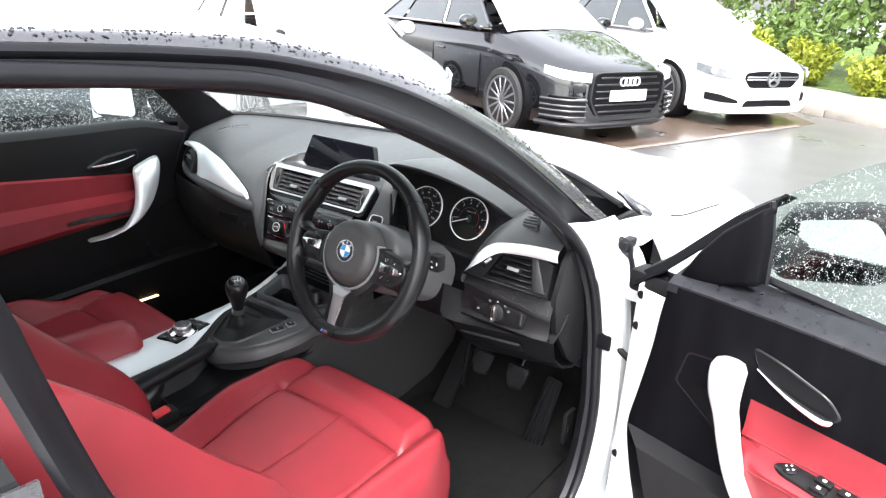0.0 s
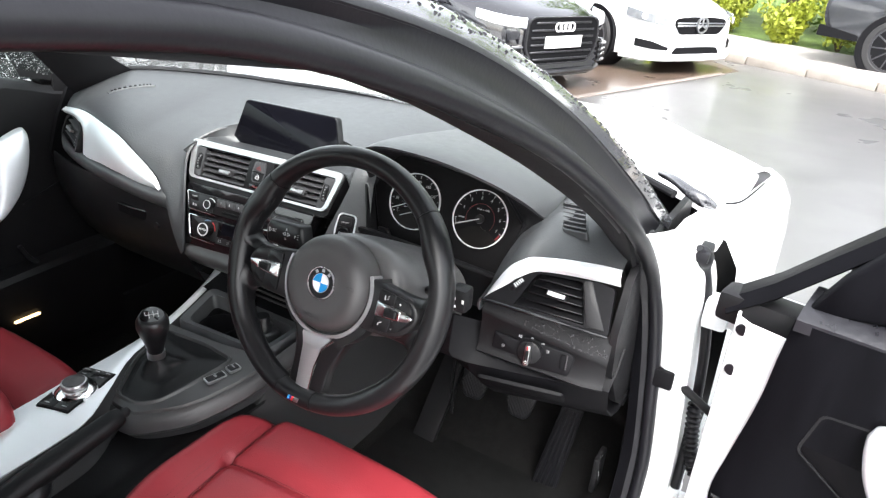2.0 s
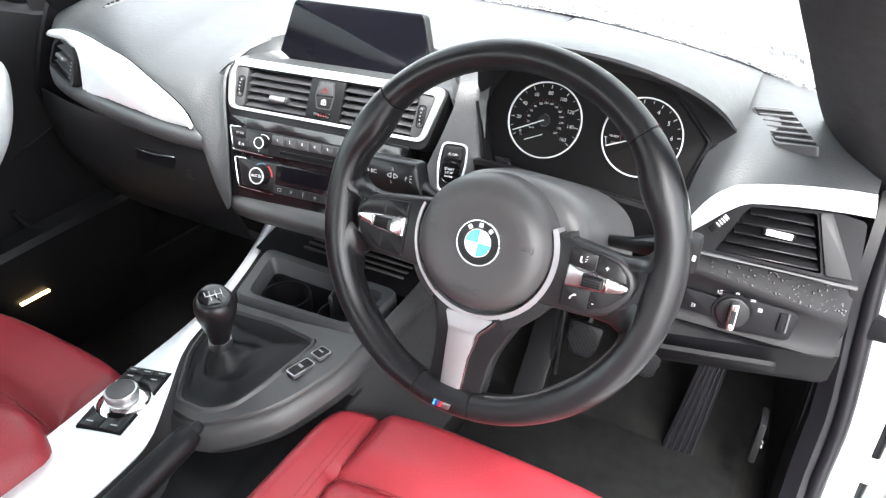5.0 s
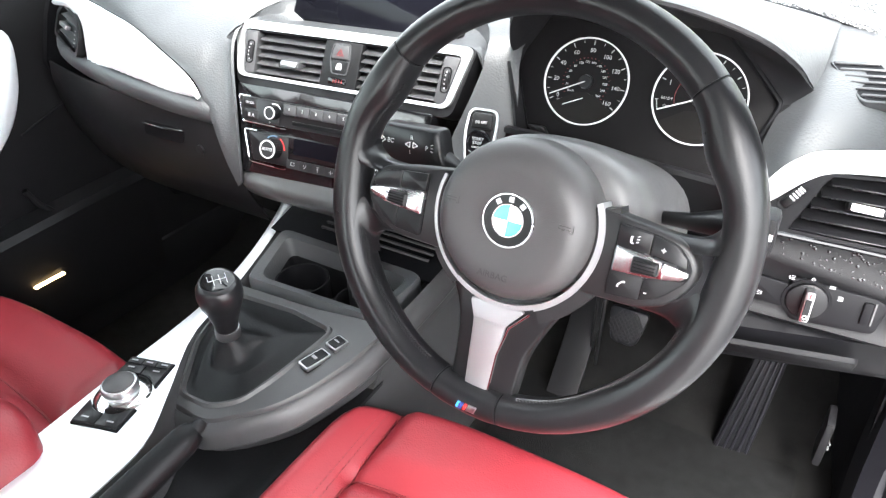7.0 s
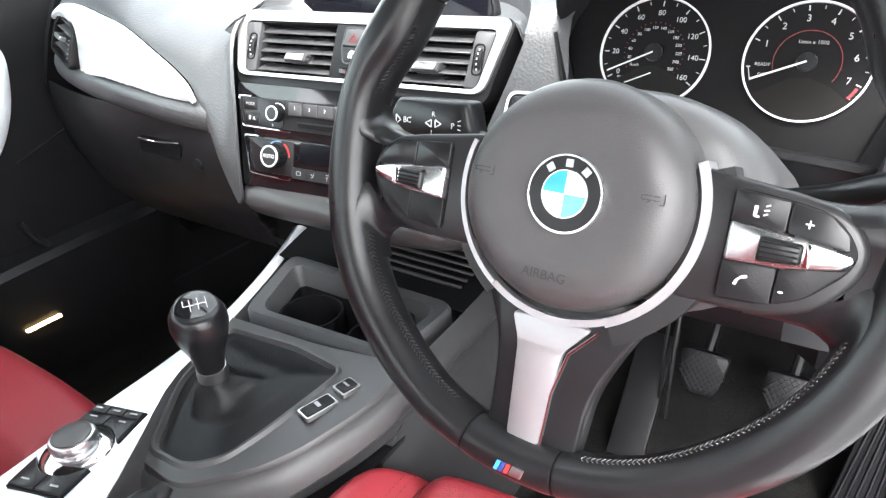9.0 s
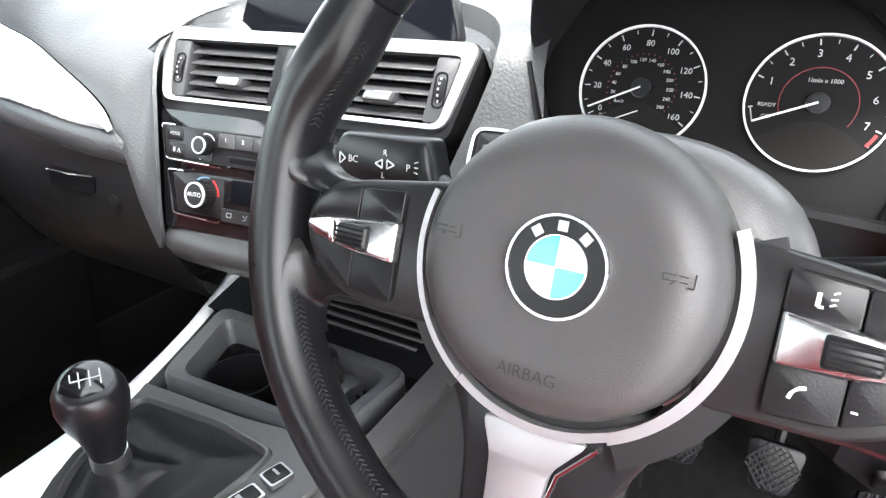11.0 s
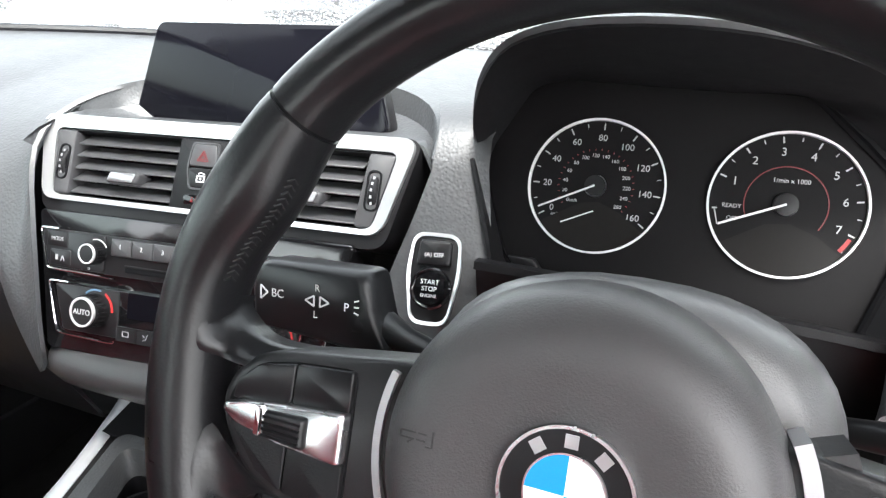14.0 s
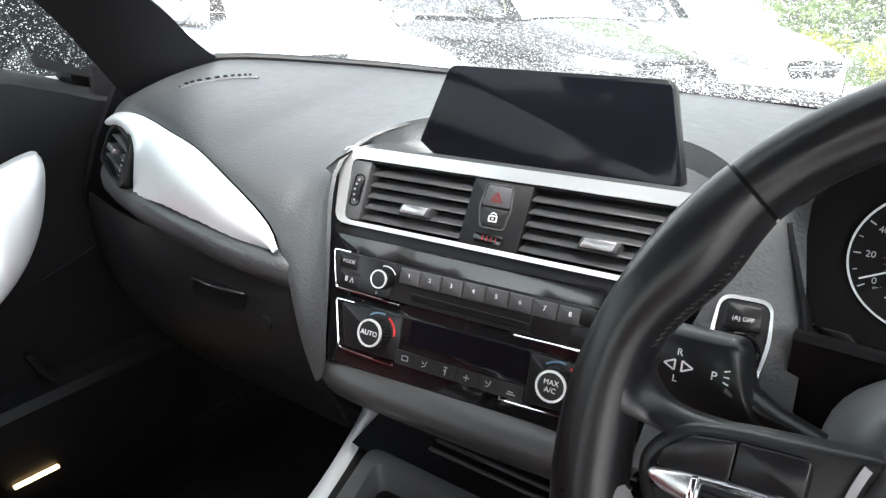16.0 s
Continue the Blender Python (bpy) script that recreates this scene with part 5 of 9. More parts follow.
# roundel: plain ring with blue and white quarters
BM_ = WM @ at(HUBX + 0.002, HUBY + 0.002, 0.0258)
bg = part("roundel", lathe(bmesh.new(), [(0.0228, -0.002), (0.0228, 0.0016), (0.0220, 0.0024), (0.0, 0.0024)], BM_, 40), BADGEBLACK, wheel, "round badge with blue and white quarters")
bm = bmesh.new()
ring(bm, circle(0.0232, 48), circle(0.0220, 48), 0.0, 0.0034, BM_)
ring(bm, circle(0.0142, 48), circle(0.0135, 48), 0.002, 0.0034, BM_)
part("roundel_rims", bm, BANDSILVER, bg)
for k, mm in enumerate((BADGEWHITE, BLUE, BADGEWHITE, BLUE)):
    bm = bmesh.new()
    slab(bm, [(0, 0)] + [polar(0, 0, 0.0136, 90 * k + 90 * i / 12) for i in range(13)], 0.0022, 0.0031, BM_)
    part("roundel_quarter", bm, mm, bg)
for a in (128, 90, 52):
    c = polar(0, 0, 0.0180, a)
    part("roundel_mark", box(bmesh.new(), (0, 0, 0), (0.0045, 0.0046, 0.0004), BM_ @ at(*c, 0.0026, a - 90)), ALU, bg)
write("AIRBAG", 0.0082, WM @ at(HUBX - 0.002, HUBY - 0.0475, 0.0287), EMBOSS, hub, "embossed_lettering", lift=0.0002)
for s in (-1, 1):
    # a small horn drawn in raised lines
    bm = bmesh.new()
    hx, hy = HUBX + s * 0.0525, HUBY + 0.0085
    bars(bm, [(hx - 0.006, hy + 0.0012, hx + 0.004, hy + 0.0012, 0.0007), (hx - 0.006, hy - 0.0012, hx + 0.004, hy - 0.0012, 0.0007), (hx - 0.006, hy - 0.0012, hx - 0.006, hy + 0.0012, 0.0007),
              (hx + 0.004, hy - 0.003, hx + 0.0065, hy - 0.003, 0.0007), (hx + 0.0065, hy - 0.003, hx + 0.0065, hy + 0.003, 0.0007), (hx - 0.003, hy - 0.003, hx - 0.001, hy - 0.0012, 0.0007)], WM, 0.0286)
    part("horn_symbol", bm, EMBOSS, hub)
# spokes
PZ = 0.0105
for s in (-1, 1):
    def mir(pts):
        q = [(s * x, y) for x, y in pts]
        return q if s > 0 else q[::-1]

    # leather that flares from the rim round the end of the spoke, above and below
    def on_rim(a, f):
        loop = rim_ring(a if s > 0 else 180 - a, 0.985)
        k = 12 - f * 6
        i0 = int(k)
        q = loop[i0].lerp(loop[i0 + 1], k - i0)
        return WM.inverted() @ q

    for up in (1, -1):
        if up > 0:
            edge = [on_rim(12, 0.0), on_rim(10, 0.0) + Vector((-s * 0.001, 0, 0))] + [Vector((s * x, y, z)) for x, y, z in ((0.1560, 0.0215, -0.003), (0.1490, 0.0175, -0.004), (0.1360, 0.0160, -0.004), (0.1120, 0.0170, -0.005))]
            core = [on_rim(12, 0.55), on_rim(8, 0.55), on_rim(4, 0.5)] + [Vector((s * x, y, z)) for x, y, z in ((0.1590, 0.0080, 0.0085), (0.1440, 0.0060, 0.0068), (0.1120, 0.0060, 0.0060))]
        else:
            edge = [on_rim(-28, 0.0), on_rim(-24, 0.0) + Vector((-s * 0.001, 0, 0))] + [Vector((s * x, y, z)) for x, y, z in ((0.1480, -0.0590, -0.003), (0.1390, -0.0520, -0.003), (0.1240, -0.0505, -0.003), (0.1040, -0.0515, -0.004))]
            core = [on_rim(-28, 0.55), on_rim(-21, 0.55), on_rim(-13, 0.5)] + [Vector((s * x, y, z)) for x, y, z in ((0.1590, -0.0220, 0.0085), (0.1440, -0.0330, 0.0068), (0.1040, -0.0360, 0.0060))]
        ea, co_ = spline([tuple(v) for v in edge], 18), spline([tuple(v) for v in core], 18)
        rows = []
        a0, a1 = (12, 4) if up > 0 else (-28, -12)
        for i, (a, c) in enumerate(zip(ea, co_)):
            keep = 1 - smooth(0.0, 0.55, i / 17)
            ang = a0 + (a1 - a0) * i / 9
            under = [WM @ (a + Vector((0, 0, -0.014))), WM @ (a + Vector((0, 0, -0.005)))]
            ramp = [Vector((a.x + (c.x - a.x) * j / 8, a.y + (c.y - a.y) * j / 8, a.z + (c.z - a.z) * math.sin(math.pi / 2 * j / 8))) for j in range(9)]
            rows.append(under + [WM @ (q.lerp(on_rim(ang, 0.55 * j / 8), keep) if keep else q) for j, q in enumerate(ramp)])
        bm = bmesh.new()
        grid(bm, rows)
        if (up > 0) == (s > 0):
            bmesh.ops.reverse_faces(bm, faces=bm.faces)
        part("rim_flare", bm, LEATHER, wheel, angle=70)
    # grey frame round the keys
    o = mir(rounded([(0.062, -0.050), (0.116, -0.049), (0.140, -0.0395), (0.1535, -0.0215), (0.1565, -0.0075), (0.1515, 0.0035), (0.140, 0.0135), (0.120, 0.0180), (0.062, 0.0255)], 0.010, 5))
    sp = part("side_spoke", slab(bmesh.new(), o, -0.014, 0.0085, WM, 0.004), SPOKE, wheel)
    # well with keys almost flush in it
    o = mir(rounded([(0.089, -0.0440), (0.112, -0.0425), (0.132, -0.0350), (0.148, -0.0180), (0.1515, -0.0085), (0.146, 0.0015), (0.136, 0.0105), (0.118, 0.0140), (0.089, 0.0165)], 0.006, 4))
    part("button_pod", slab(bmesh.new(), o, 0.0, 0.0092, WM, 0.0005), DARKER, sp)
    keys = (([(0.0898, -0.0010), (0.1168, -0.0030), (0.1168, 0.0135), (0.0898, 0.0158)], SATIN), ([(0.1174, -0.0030), (0.1470, -0.0070), (0.1455, 0.0010), (0.1355, 0.0098), (0.1174, 0.0134)], SATIN),
            ([(0.0898, -0.0432), (0.1168, -0.0412), (0.1168, -0.0215), (0.0898, -0.0222)], DARK), ([(0.1174, -0.0408), (0.1315, -0.0346), (0.1478, -0.0160), (0.1174, -0.0215)], DARK))
    for pts, mm in keys:
        part("wheel_button", slab(bmesh.new(), mir(rounded(pts, 0.0018)), 0.006, PZ + 0.0012, WM, 0.0007), mm, sp)
    q = mir(rounded([(0.0900, -0.0225), (0.120, -0.0215), (0.144, -0.0165), (0.1505, -0.0120), (0.1495, -0.0085), (0.140, -0.0058), (0.118, -0.0028), (0.0900, -0.0008)], 0.0022))
    ch = part("chrome_band", slab(bmesh.new(), q, 0.008, PZ + 0.0042, WM, 0.0026), BANDSILVER, sp)
    part("rocker", slab(bmesh.new(), mir(rounded([(0.1060, -0.0195), (0.1270, -0.0178), (0.1270, -0.0068), (0.1060, -0.0058)], 0.002)), PZ + 0.002, PZ + 0.0080, WM, 0.003), SATIN, ch)
    for k in range(4):
        part("rocker_rib", box(bmesh.new(), (s * 0.1165, -0.0165 + 0.0026 * k, PZ + 0.0079), (0.018, 0.0010, 0.0010), WM), DARKER, ch)
    part("rocker_tab", slab(bmesh.new(), mir(rounded([(0.1282, -0.0190), (0.1310, -0.0185), (0.1310, -0.0055), (0.1282, -0.0050)], 0.0008)), PZ + 0.002, PZ + 0.0062, WM, 0.001), CHROME, ch)
for sign in (("+", 0.0085, 0.1270, 0.0030), ("-", 0.0095, 0.1210, -0.0325)):
    join_text([sign], WM @ at(0, 0, 0.0116), LABEL, wheel, "button_sign")
part("voice_symbol", bars(bmesh.new(), [(0.1010, 0.0030, 0.1010, 0.0085, 0.0018), (0.1010, 0.0030, 0.1032, 0.0030, 0.0012), (0.1050, 0.0040, 0.1070, 0.0050, 0.0008), (0.1050, 0.0065, 0.1075, 0.0070, 0.0008), (0.1055, 0.0088, 0.1075, 0.0098, 0.0008)], WM, 0.0121), DIALPRINT, wheel)
part("phone_symbol", bars(bmesh.new(), [(0.0985, -0.0345, 0.0993, -0.0318, 0.0016), (0.0993, -0.0318, 0.1014, -0.0297, 0.0012), (0.1014, -0.0297, 0.1040, -0.0290, 0.0016)], WM, 0.0121), DIALPRINT, wheel)
o = rounded([(-0.058, -0.060), (0.064, -0.060), (0.044, -0.098), (0.032, -0.128), (0.028, -0.178), (-0.036, -0.180), (-0.036, -0.128), (-0.040, -0.098)], 0.014, 5)
lsp = part("lower_spoke", slab(bmesh.new(), o, -0.016, 0.002, WM, 0.004), SATIN, wheel)
o = rounded([(-0.029, -0.084), (0.026, -0.083), (0.010, -0.102), (0.004, -0.170), (-0.018, -0.170), (-0.022, -0.102)], 0.005, 4)
part("aluminium_inlay", slab(bmesh.new(), o, 0.0, 0.0055, WM, 0.0012), HUBTRIM, lsp, "brushed aluminium spoke inlay")
bm = bmesh.new()
tube(bm, [WM @ Vector(p) for p in ((0.030, -0.084, 0.004), (0.014, -0.102, 0.0055), (0.0075, -0.130, 0.0055), (0.0055, -0.172, 0.0045))], 0.0012, 6)
part("inlay_edge", bm, CHROME, lsp)
# small coloured stripe badge at the foot of the rim
for k, mm in enumerate((BLUEPRINT, mat("stripe_dark_blue", (0.03, 0.05, 0.22), 0.4), REDPRINT, ALU)):
    w = 0.0028 if k < 3 else 0.0085
    x = -0.0145 + 0.0036 * k + (0.003 if k == 3 else 0)
    bm = bmesh.new()
    slab(bm, [(x - w / 2 - 0.001, -0.1865), (x + w / 2 - 0.001, -0.1865), (x + w / 2 + 0.001, -0.1800), (x - w / 2 + 0.001, -0.1800)], 0.0160, 0.0206, WM, 0.0004)
    part("stripe", bm, mm, wheel)

# steering column shroud and stalks
col = thing("steering_column", (0.356, -0.12, 0.86), "dark grey steering column shroud with control stalks", "steering column")
prof = []
for z, w, h, v in ((-0.034, 0.070, 0.060, -0.003), (-0.040, 0.082, 0.069, -0.004), (-0.052, 0.090, 0.073, -0.005), (-0.09, 0.096, 0.076, -0.008), (-0.16, 0.100, 0.076, -0.014), (-0.24, 0.102, 0.074, -0.02)):
    prof.append([WM @ Vector((0.006 + w * math.copysign(abs(math.cos(a)) ** 0.8, math.cos(a)), v + h * math.copysign(abs(math.sin(a)) ** 0.8, math.sin(a)), z)) for a in [2 * math.pi * i / 40 for i in range(40)]])
bm = bmesh.new()
vs = grid(bm, prof, close=True)
bm.faces.new(vs[0])
# airbag cover's plastic made lighter, with windscreen light put into its colour
part("column_shroud", bm, mat("lit_column_plastic", (0.095, 0.094, 0.095), 0.36, var=0.1, scale=50, bump=0.2, bscale=1100), col)
ST = plane_m((0.1886, -0.1253, 0.8967), 13.9, -1.9) @ at(0, 0, 0, 3)
o = rounded([(-0.046, -0.020), (0.020, -0.026), (0.050, -0.026), (0.040, -0.006), (0.033, 0.020), (-0.040, 0.020), (-0.048, 0.006)], 0.006, 4)
stalk = part("indicator_stalk", slab(bmesh.new(), o, -0.020, 0.004, ST, 0.006), SATIN, col)
bm = bmesh.new()
tube(bm, [ST @ Vector(p) for p in ((0.026, -0.008, -0.009), (0.052, -0.019, -0.011), (0.10, -0.034, -0.014), (0.17, -0.044, -0.02))], [0.015, 0.010, 0.008, 0.010], 14, flat=0.7)
part("stalk_arm", bm, SATIN, stalk)
join_text([("BC", 0.0070, -0.026, 0.001), ("R", 0.0056, 0.0015, 0.0075), ("L", 0.0056, 0.0005, -0.0078), ("P", 0.0068, 0.021, -0.001)], ST @ at(0, 0, 0.0042), LABEL, stalk, "stalk_lettering")
bm = bmesh.new()
for s, x in ((-1, -0.0005), (1, 0.0035)):
    bars(bm, [(x, -0.003, x + s * 0.006, 0.0, 0.001), (x + s * 0.006, 0.0, x, 0.003, 0.001), (x, -0.003, x, 0.003, 0.001)], ST, 0.0048)
bars(bm, [(-0.038, -0.003, -0.038, 0.005, 0.001), (-0.038, 0.005, -0.033, 0.001, 0.001), (-0.033, 0.001, -0.038, -0.003, 0.001), (0.026, 0.003, 0.029, 0.004, 0.0008), (0.026, 0.0, 0.029, 0.0, 0.0008), (0.026, -0.003, 0.029, -0.004, 0.0008)], ST, 0.0048)
part("stalk_arrows", bm, LABEL, stalk)
bm = bmesh.new()
tube(bm, [Vector(p) for p in ((0.435, -0.096, 0.866), (0.455, -0.106, 0.872), (0.485, -0.130, 0.888), (0.512, -0.146, 0.902), (0.530, -0.152, 0.908))], [0.008, 0.0065, 0.008, 0.012, 0.014], 14)
wiper_st = part("wiper_stalk", bm, SATIN, col)
bm = bmesh.new()
box(bm, (0.541, -0.156, 0.910), (0.026, 0.026, 0.036), Matrix.Identity(4), bevel=0.006)
part("stalk_end", bm, DARK, wiper_st)
bm = bmesh.new()
bars(bm, [(-0.006, 0.004, -0.002, 0.004, 0.003), (-0.006, -0.008, -0.001, -0.008, 0.004), (0.008, 0.002, 0.011, 0.002, 0.006)], plane_m((0.541, -0.1695, 0.910), 0), 0.0)
part("stalk_symbols", bm, LABEL, wiper_st)

# ---- floor and footwells ----
rows = []
for y, z in ((-1.6, 0.24), (-0.9, 0.235), (-0.5, 0.232), (-0.1, 0.225), (0.20, 0.222), (0.34, 0.245), (0.45, 0.34), (0.52, 0.47), (0.56, 0.75)):
    rows.append([Vector((x, y, z + (0.13 * math.exp(-((x / 0.13) ** 4)) if y < 0.4 else 0))) for x in np.linspace(-0.76, 0.775, 40)])
solo("floor", sheet(bmesh.new(), rows, 0.02), CARPET, "charcoal carpeted car floor and footwells", "carpet", "structure")
rows = [[Vector((0.18 + 0.50 * i / 10 + (0.02 if j == 0 else 0), -0.28 + 0.56 * j / 10, 0.244 + 0.004 * math.sin(3 * i / 10 + j / 3))) for i in range(11)] for j in range(11)]
solo("floor_mat", sheet(bmesh.new(), rows, 0.008), TUNNELCARPET, "charcoal velour mat in the driver's footwell", "floor mat")

# ---- pedals ----
GPM = Matrix.Translation((0.580, 0.300, 0.330)) @ Matrix.Rotation(radians(8), 4, "Y") @ plane_m((0, 0, 0), 17, 4)
gas = thing("accelerator_pedal", (0.57, 0.28, 0.225), "long black ribbed rubber accelerator pedal hinged on the floor", "pedal")
o = rounded([(-0.026, -0.115), (0.034, -0.115), (0.026, 0.11), (-0.022, 0.11)], 0.008)
part("pedal_plate", slab(bmesh.new(), o, -0.012, 0.0, GPM, 0.003), DARKER, gas)
for k in range(5):
    bm = bmesh.new()
    box(bm, (-0.016 + 0.010 * k, 0.0, 0.001), (0.005, 0.20, 0.004), GPM @ Matrix.Rotation(radians(1.2 * (k - 2)), 4, "Z"), bevel=0.0015, seg=1)
    part("pedal_rib", bm, RUBBER, gas)
part("heel_plate", box(bmesh.new(), (0.006, -0.128, -0.006), (0.07, 0.012, 0.02), GPM, bevel=0.003), DARK, gas)
for nm, x in (("clutch_pedal", 0.345), ("brake_pedal", 0.468)):
    pd = thing(nm, (x, 0.42, 0.5), "metal-rimmed black rubber foot pedal on a steel arm", "pedal", "hanging pedals")
    PM = plane_m((x, 0.335, 0.385), 20, 0)
    o = rounded([(-0.024, -0.036), (0.024, -0.036), (0.038, 0.034), (-0.038, 0.034)], 0.014)
    pad = part("pedal_pad", slab(bmesh.new(), o, -0.008, 0.004, PM, 0.002), RUBBER, pd)
    for i in range(-4, 5):
        for s in (-1, 1):
            bm = bmesh.new()
            box(bm, (0.007 * i, 0, 0.0048), (0.002, 0.062 - 0.006 * abs(i), 0.0022), PM @ Matrix.Rotation(radians(38 * s), 4, "Z"))
            part("pad_rib", bm, TYRE, pad)
    part("pedal_arm", tube(bmesh.new(), [PM @ Vector(p) for p in ((0, 0.01, -0.012), (0.004, 0.09, -0.03), (0.006, 0.20, -0.06), (0.0, 0.30, -0.08))], 0.008, 8), DARK, pd)
cable_label = "thin dark cable running down beside the footwell tunnel"
bm = bmesh.new()
tube(bm, [Vector(p) for p in ((0.305, 0.30, 0.30), (0.302, 0.32, 0.42), (0.300, 0.36, 0.56))], 0.004, 8)
solo("cable", bm, SATIN, cable_label, "cable", group="footwell cables")
bm = bmesh.new()
tube(bm, [Vector(p) for p in ((0.290, 0.31, 0.30), (0.286, 0.33, 0.42), (0.285, 0.36, 0.56))], 0.003, 8)
solo("cable", bm, SATIN, cable_label, "cable", group="footwell cables")
RM2 = plane_m((0.262, 0.30, 0.30), 40, 0)
fr = thing("footrest", (0.26, 0.28, 0.23), "black plastic footrest beside the clutch", "footrest")
part("rest_plate", box(bmesh.new(), (0, 0.02, 0), (0.06, 0.22, 0.016), RM2, bevel=0.004), DARK, fr)

# ---- centre console ----
cons = thing("centre_console", (0, -0.3, 0.36), "black centre console with a wide silver trim strip", "console")


def ribbon(left, right, n=28, thick=0.004, crown=0.004):
    a, b = spline(left, n), spline(right, n)
    return sheet(bmesh.new(), [[p.lerp(q, k / 6) + Vector((0, 0, crown * math.sin(math.pi * k / 6))) for k in range(7)] for p, q in zip(a, b)], thick)


strip_l = [(-0.203, 0.045, 0.640), (-0.185, 0.0, 0.632), (-0.158, -0.08, 0.622), (-0.137, -0.17, 0.613), (-0.128, -0.25, 0.609), (-0.122, -0.36, 0.607), (-0.114, -0.45, 0.606), (-0.105, -0.60, 0.604), (-0.10, -0.80, 0.60)]
strip_r = [(-0.180, 0.050, 0.642), (-0.163, 0.0, 0.634), (-0.137, -0.08, 0.625), (-0.112, -0.17, 0.617), (-0.090, -0.26, 0.611), (-0.036, -0.345, 0.608), (0.004, -0.41, 0.607), (0.014, -0.47, 0.606), (0.018, -0.60, 0.604), (0.02, -0.80, 0.60)]
part("silver_strip", ribbon(strip_l, strip_r), SILVER, cons, "wide satin silver trim strip")
part("strip_side_wall", sheet(bmesh.new(), [[p + Vector((dx, 0, dz)) for p in spline(strip_r, 24)] for dx, dz in ((-0.002, 0.0), (0.003, -0.006), (0.004, -0.03), (0.004, -0.09))], 0.004), CONS, cons)
# console body: left wall, right wall, rear deck
rows = [[Vector((p[0] - 0.002 - dx, p[1], p[2] + dz)) for p in spline(strip_l, 20)] for dx, dz in ((-0.004, 0.0), (0.002, -0.006), (0.006, -0.05), (0.012, -0.15), (0.016, -0.36))]
part("left_wall", sheet(bmesh.new(), rows, 0.006), DARK, cons)
right_top = spline([(0.152, 0.06, 0.650), (0.150, -0.02, 0.637), (0.141, -0.12, 0.619), (0.130, -0.19, 0.607), (0.105, -0.257, 0.595), (0.080, -0.297, 0.588), (0.022, -0.348, 0.580), (-0.030, -0.353, 0.579), (-0.052, -0.345, 0.580)], 30)
rows = [[p + Vector((dx, dy, dz)) for p in right_top] for dx, dy, dz in ((-0.006, 0.006, 0.004), (0.0, 0.0, 0.0), (0.007, -0.006, -0.012), (0.010, -0.008, -0.028), (0.006, -0.002, -0.036), (0.0, 0.008, -0.040), (-0.002, 0.014, -0.060))]
part("frame_skirt", sheet(bmesh.new(), rows, 0.004), CONS, cons)
rows = [[Vector((x, y, z)) for y in np.linspace(0.5, -0.85, 46)] for x, z in ((0.118, 0.600), (0.136, 0.585), (0.142, 0.50), (0.146, 0.40), (0.150, 0.24))]
rows = [[Vector((p.x, p.y, min(p.z, 0.60 - 0.070 * smooth(-0.08, -0.20, p.y)))) for p in r] for r in rows]
part("right_wall", sheet(bmesh.new(), rows, 0.006), CONS, cons)
rows = [[Vector((x, y, z + 0.018 * smooth(0.07, 0.134, x))) for x in np.linspace(-0.02, 0.138, 16)] for y, z in [(p.y, p.z) for p in spline([(0, -0.12, 0.527), (0, -0.25, 0.525), (0, -0.33, 0.523), (0, -0.40, 0.520), (0, -0.50, 0.518), (0, -0.62, 0.520), (0, -0.85, 0.535)], 24)]]
part("rear_deck", sheet(bmesh.new(), rows, 0.006), GAITER, cons, "black grained leather deck")
# gaiter frame
fo = [(-0.140, -0.150), (-0.106, -0.250), (-0.050, -0.344), (0.02, -0.348), (0.078, -0.298), (0.104, -0.258), (0.129, -0.190), (0.140, -0.120), (0.02, -0.138)]
fi = [(-0.104, -0.168), (-0.086, -0.256), (-0.040, -0.328), (0.012, -0.326), (0.040, -0.302), (0.054, -0.256), (0.068, -0.190), (0.072, -0.164), (0.0, -0.158)]
zc = lambda y: 0.615 + 0.17 * (y + 0.15) if y > -0.36 else 0.58
bm = bmesh.new()
fo_, fi_ = rounded(fo, 0.02, 4), rounded(fi, 0.014, 4)
loops = [[bm.verts.new((x, y, zc(y) + dz)) for x, y in ps] for ps, dz in ((fo_, -0.02), (fo_, 0.000), (inset(fo_, 0.003), 0.004), (inset(fi_, -0.006), 0.005), (inset(fi_, -0.003), 0.009), (fi_, 0.009), (inset(fi_, 0.003), 0.003), (inset(fi_, 0.004), -0.02))]
for a, b in zip(loops, loops[1:]):
    for i in range(len(a)):
        j = (i + 1) % len(a)
        bm.faces.new((a[i], a[j], b[j], b[i]))
part("gaiter_frame", bm, CONS, cons)
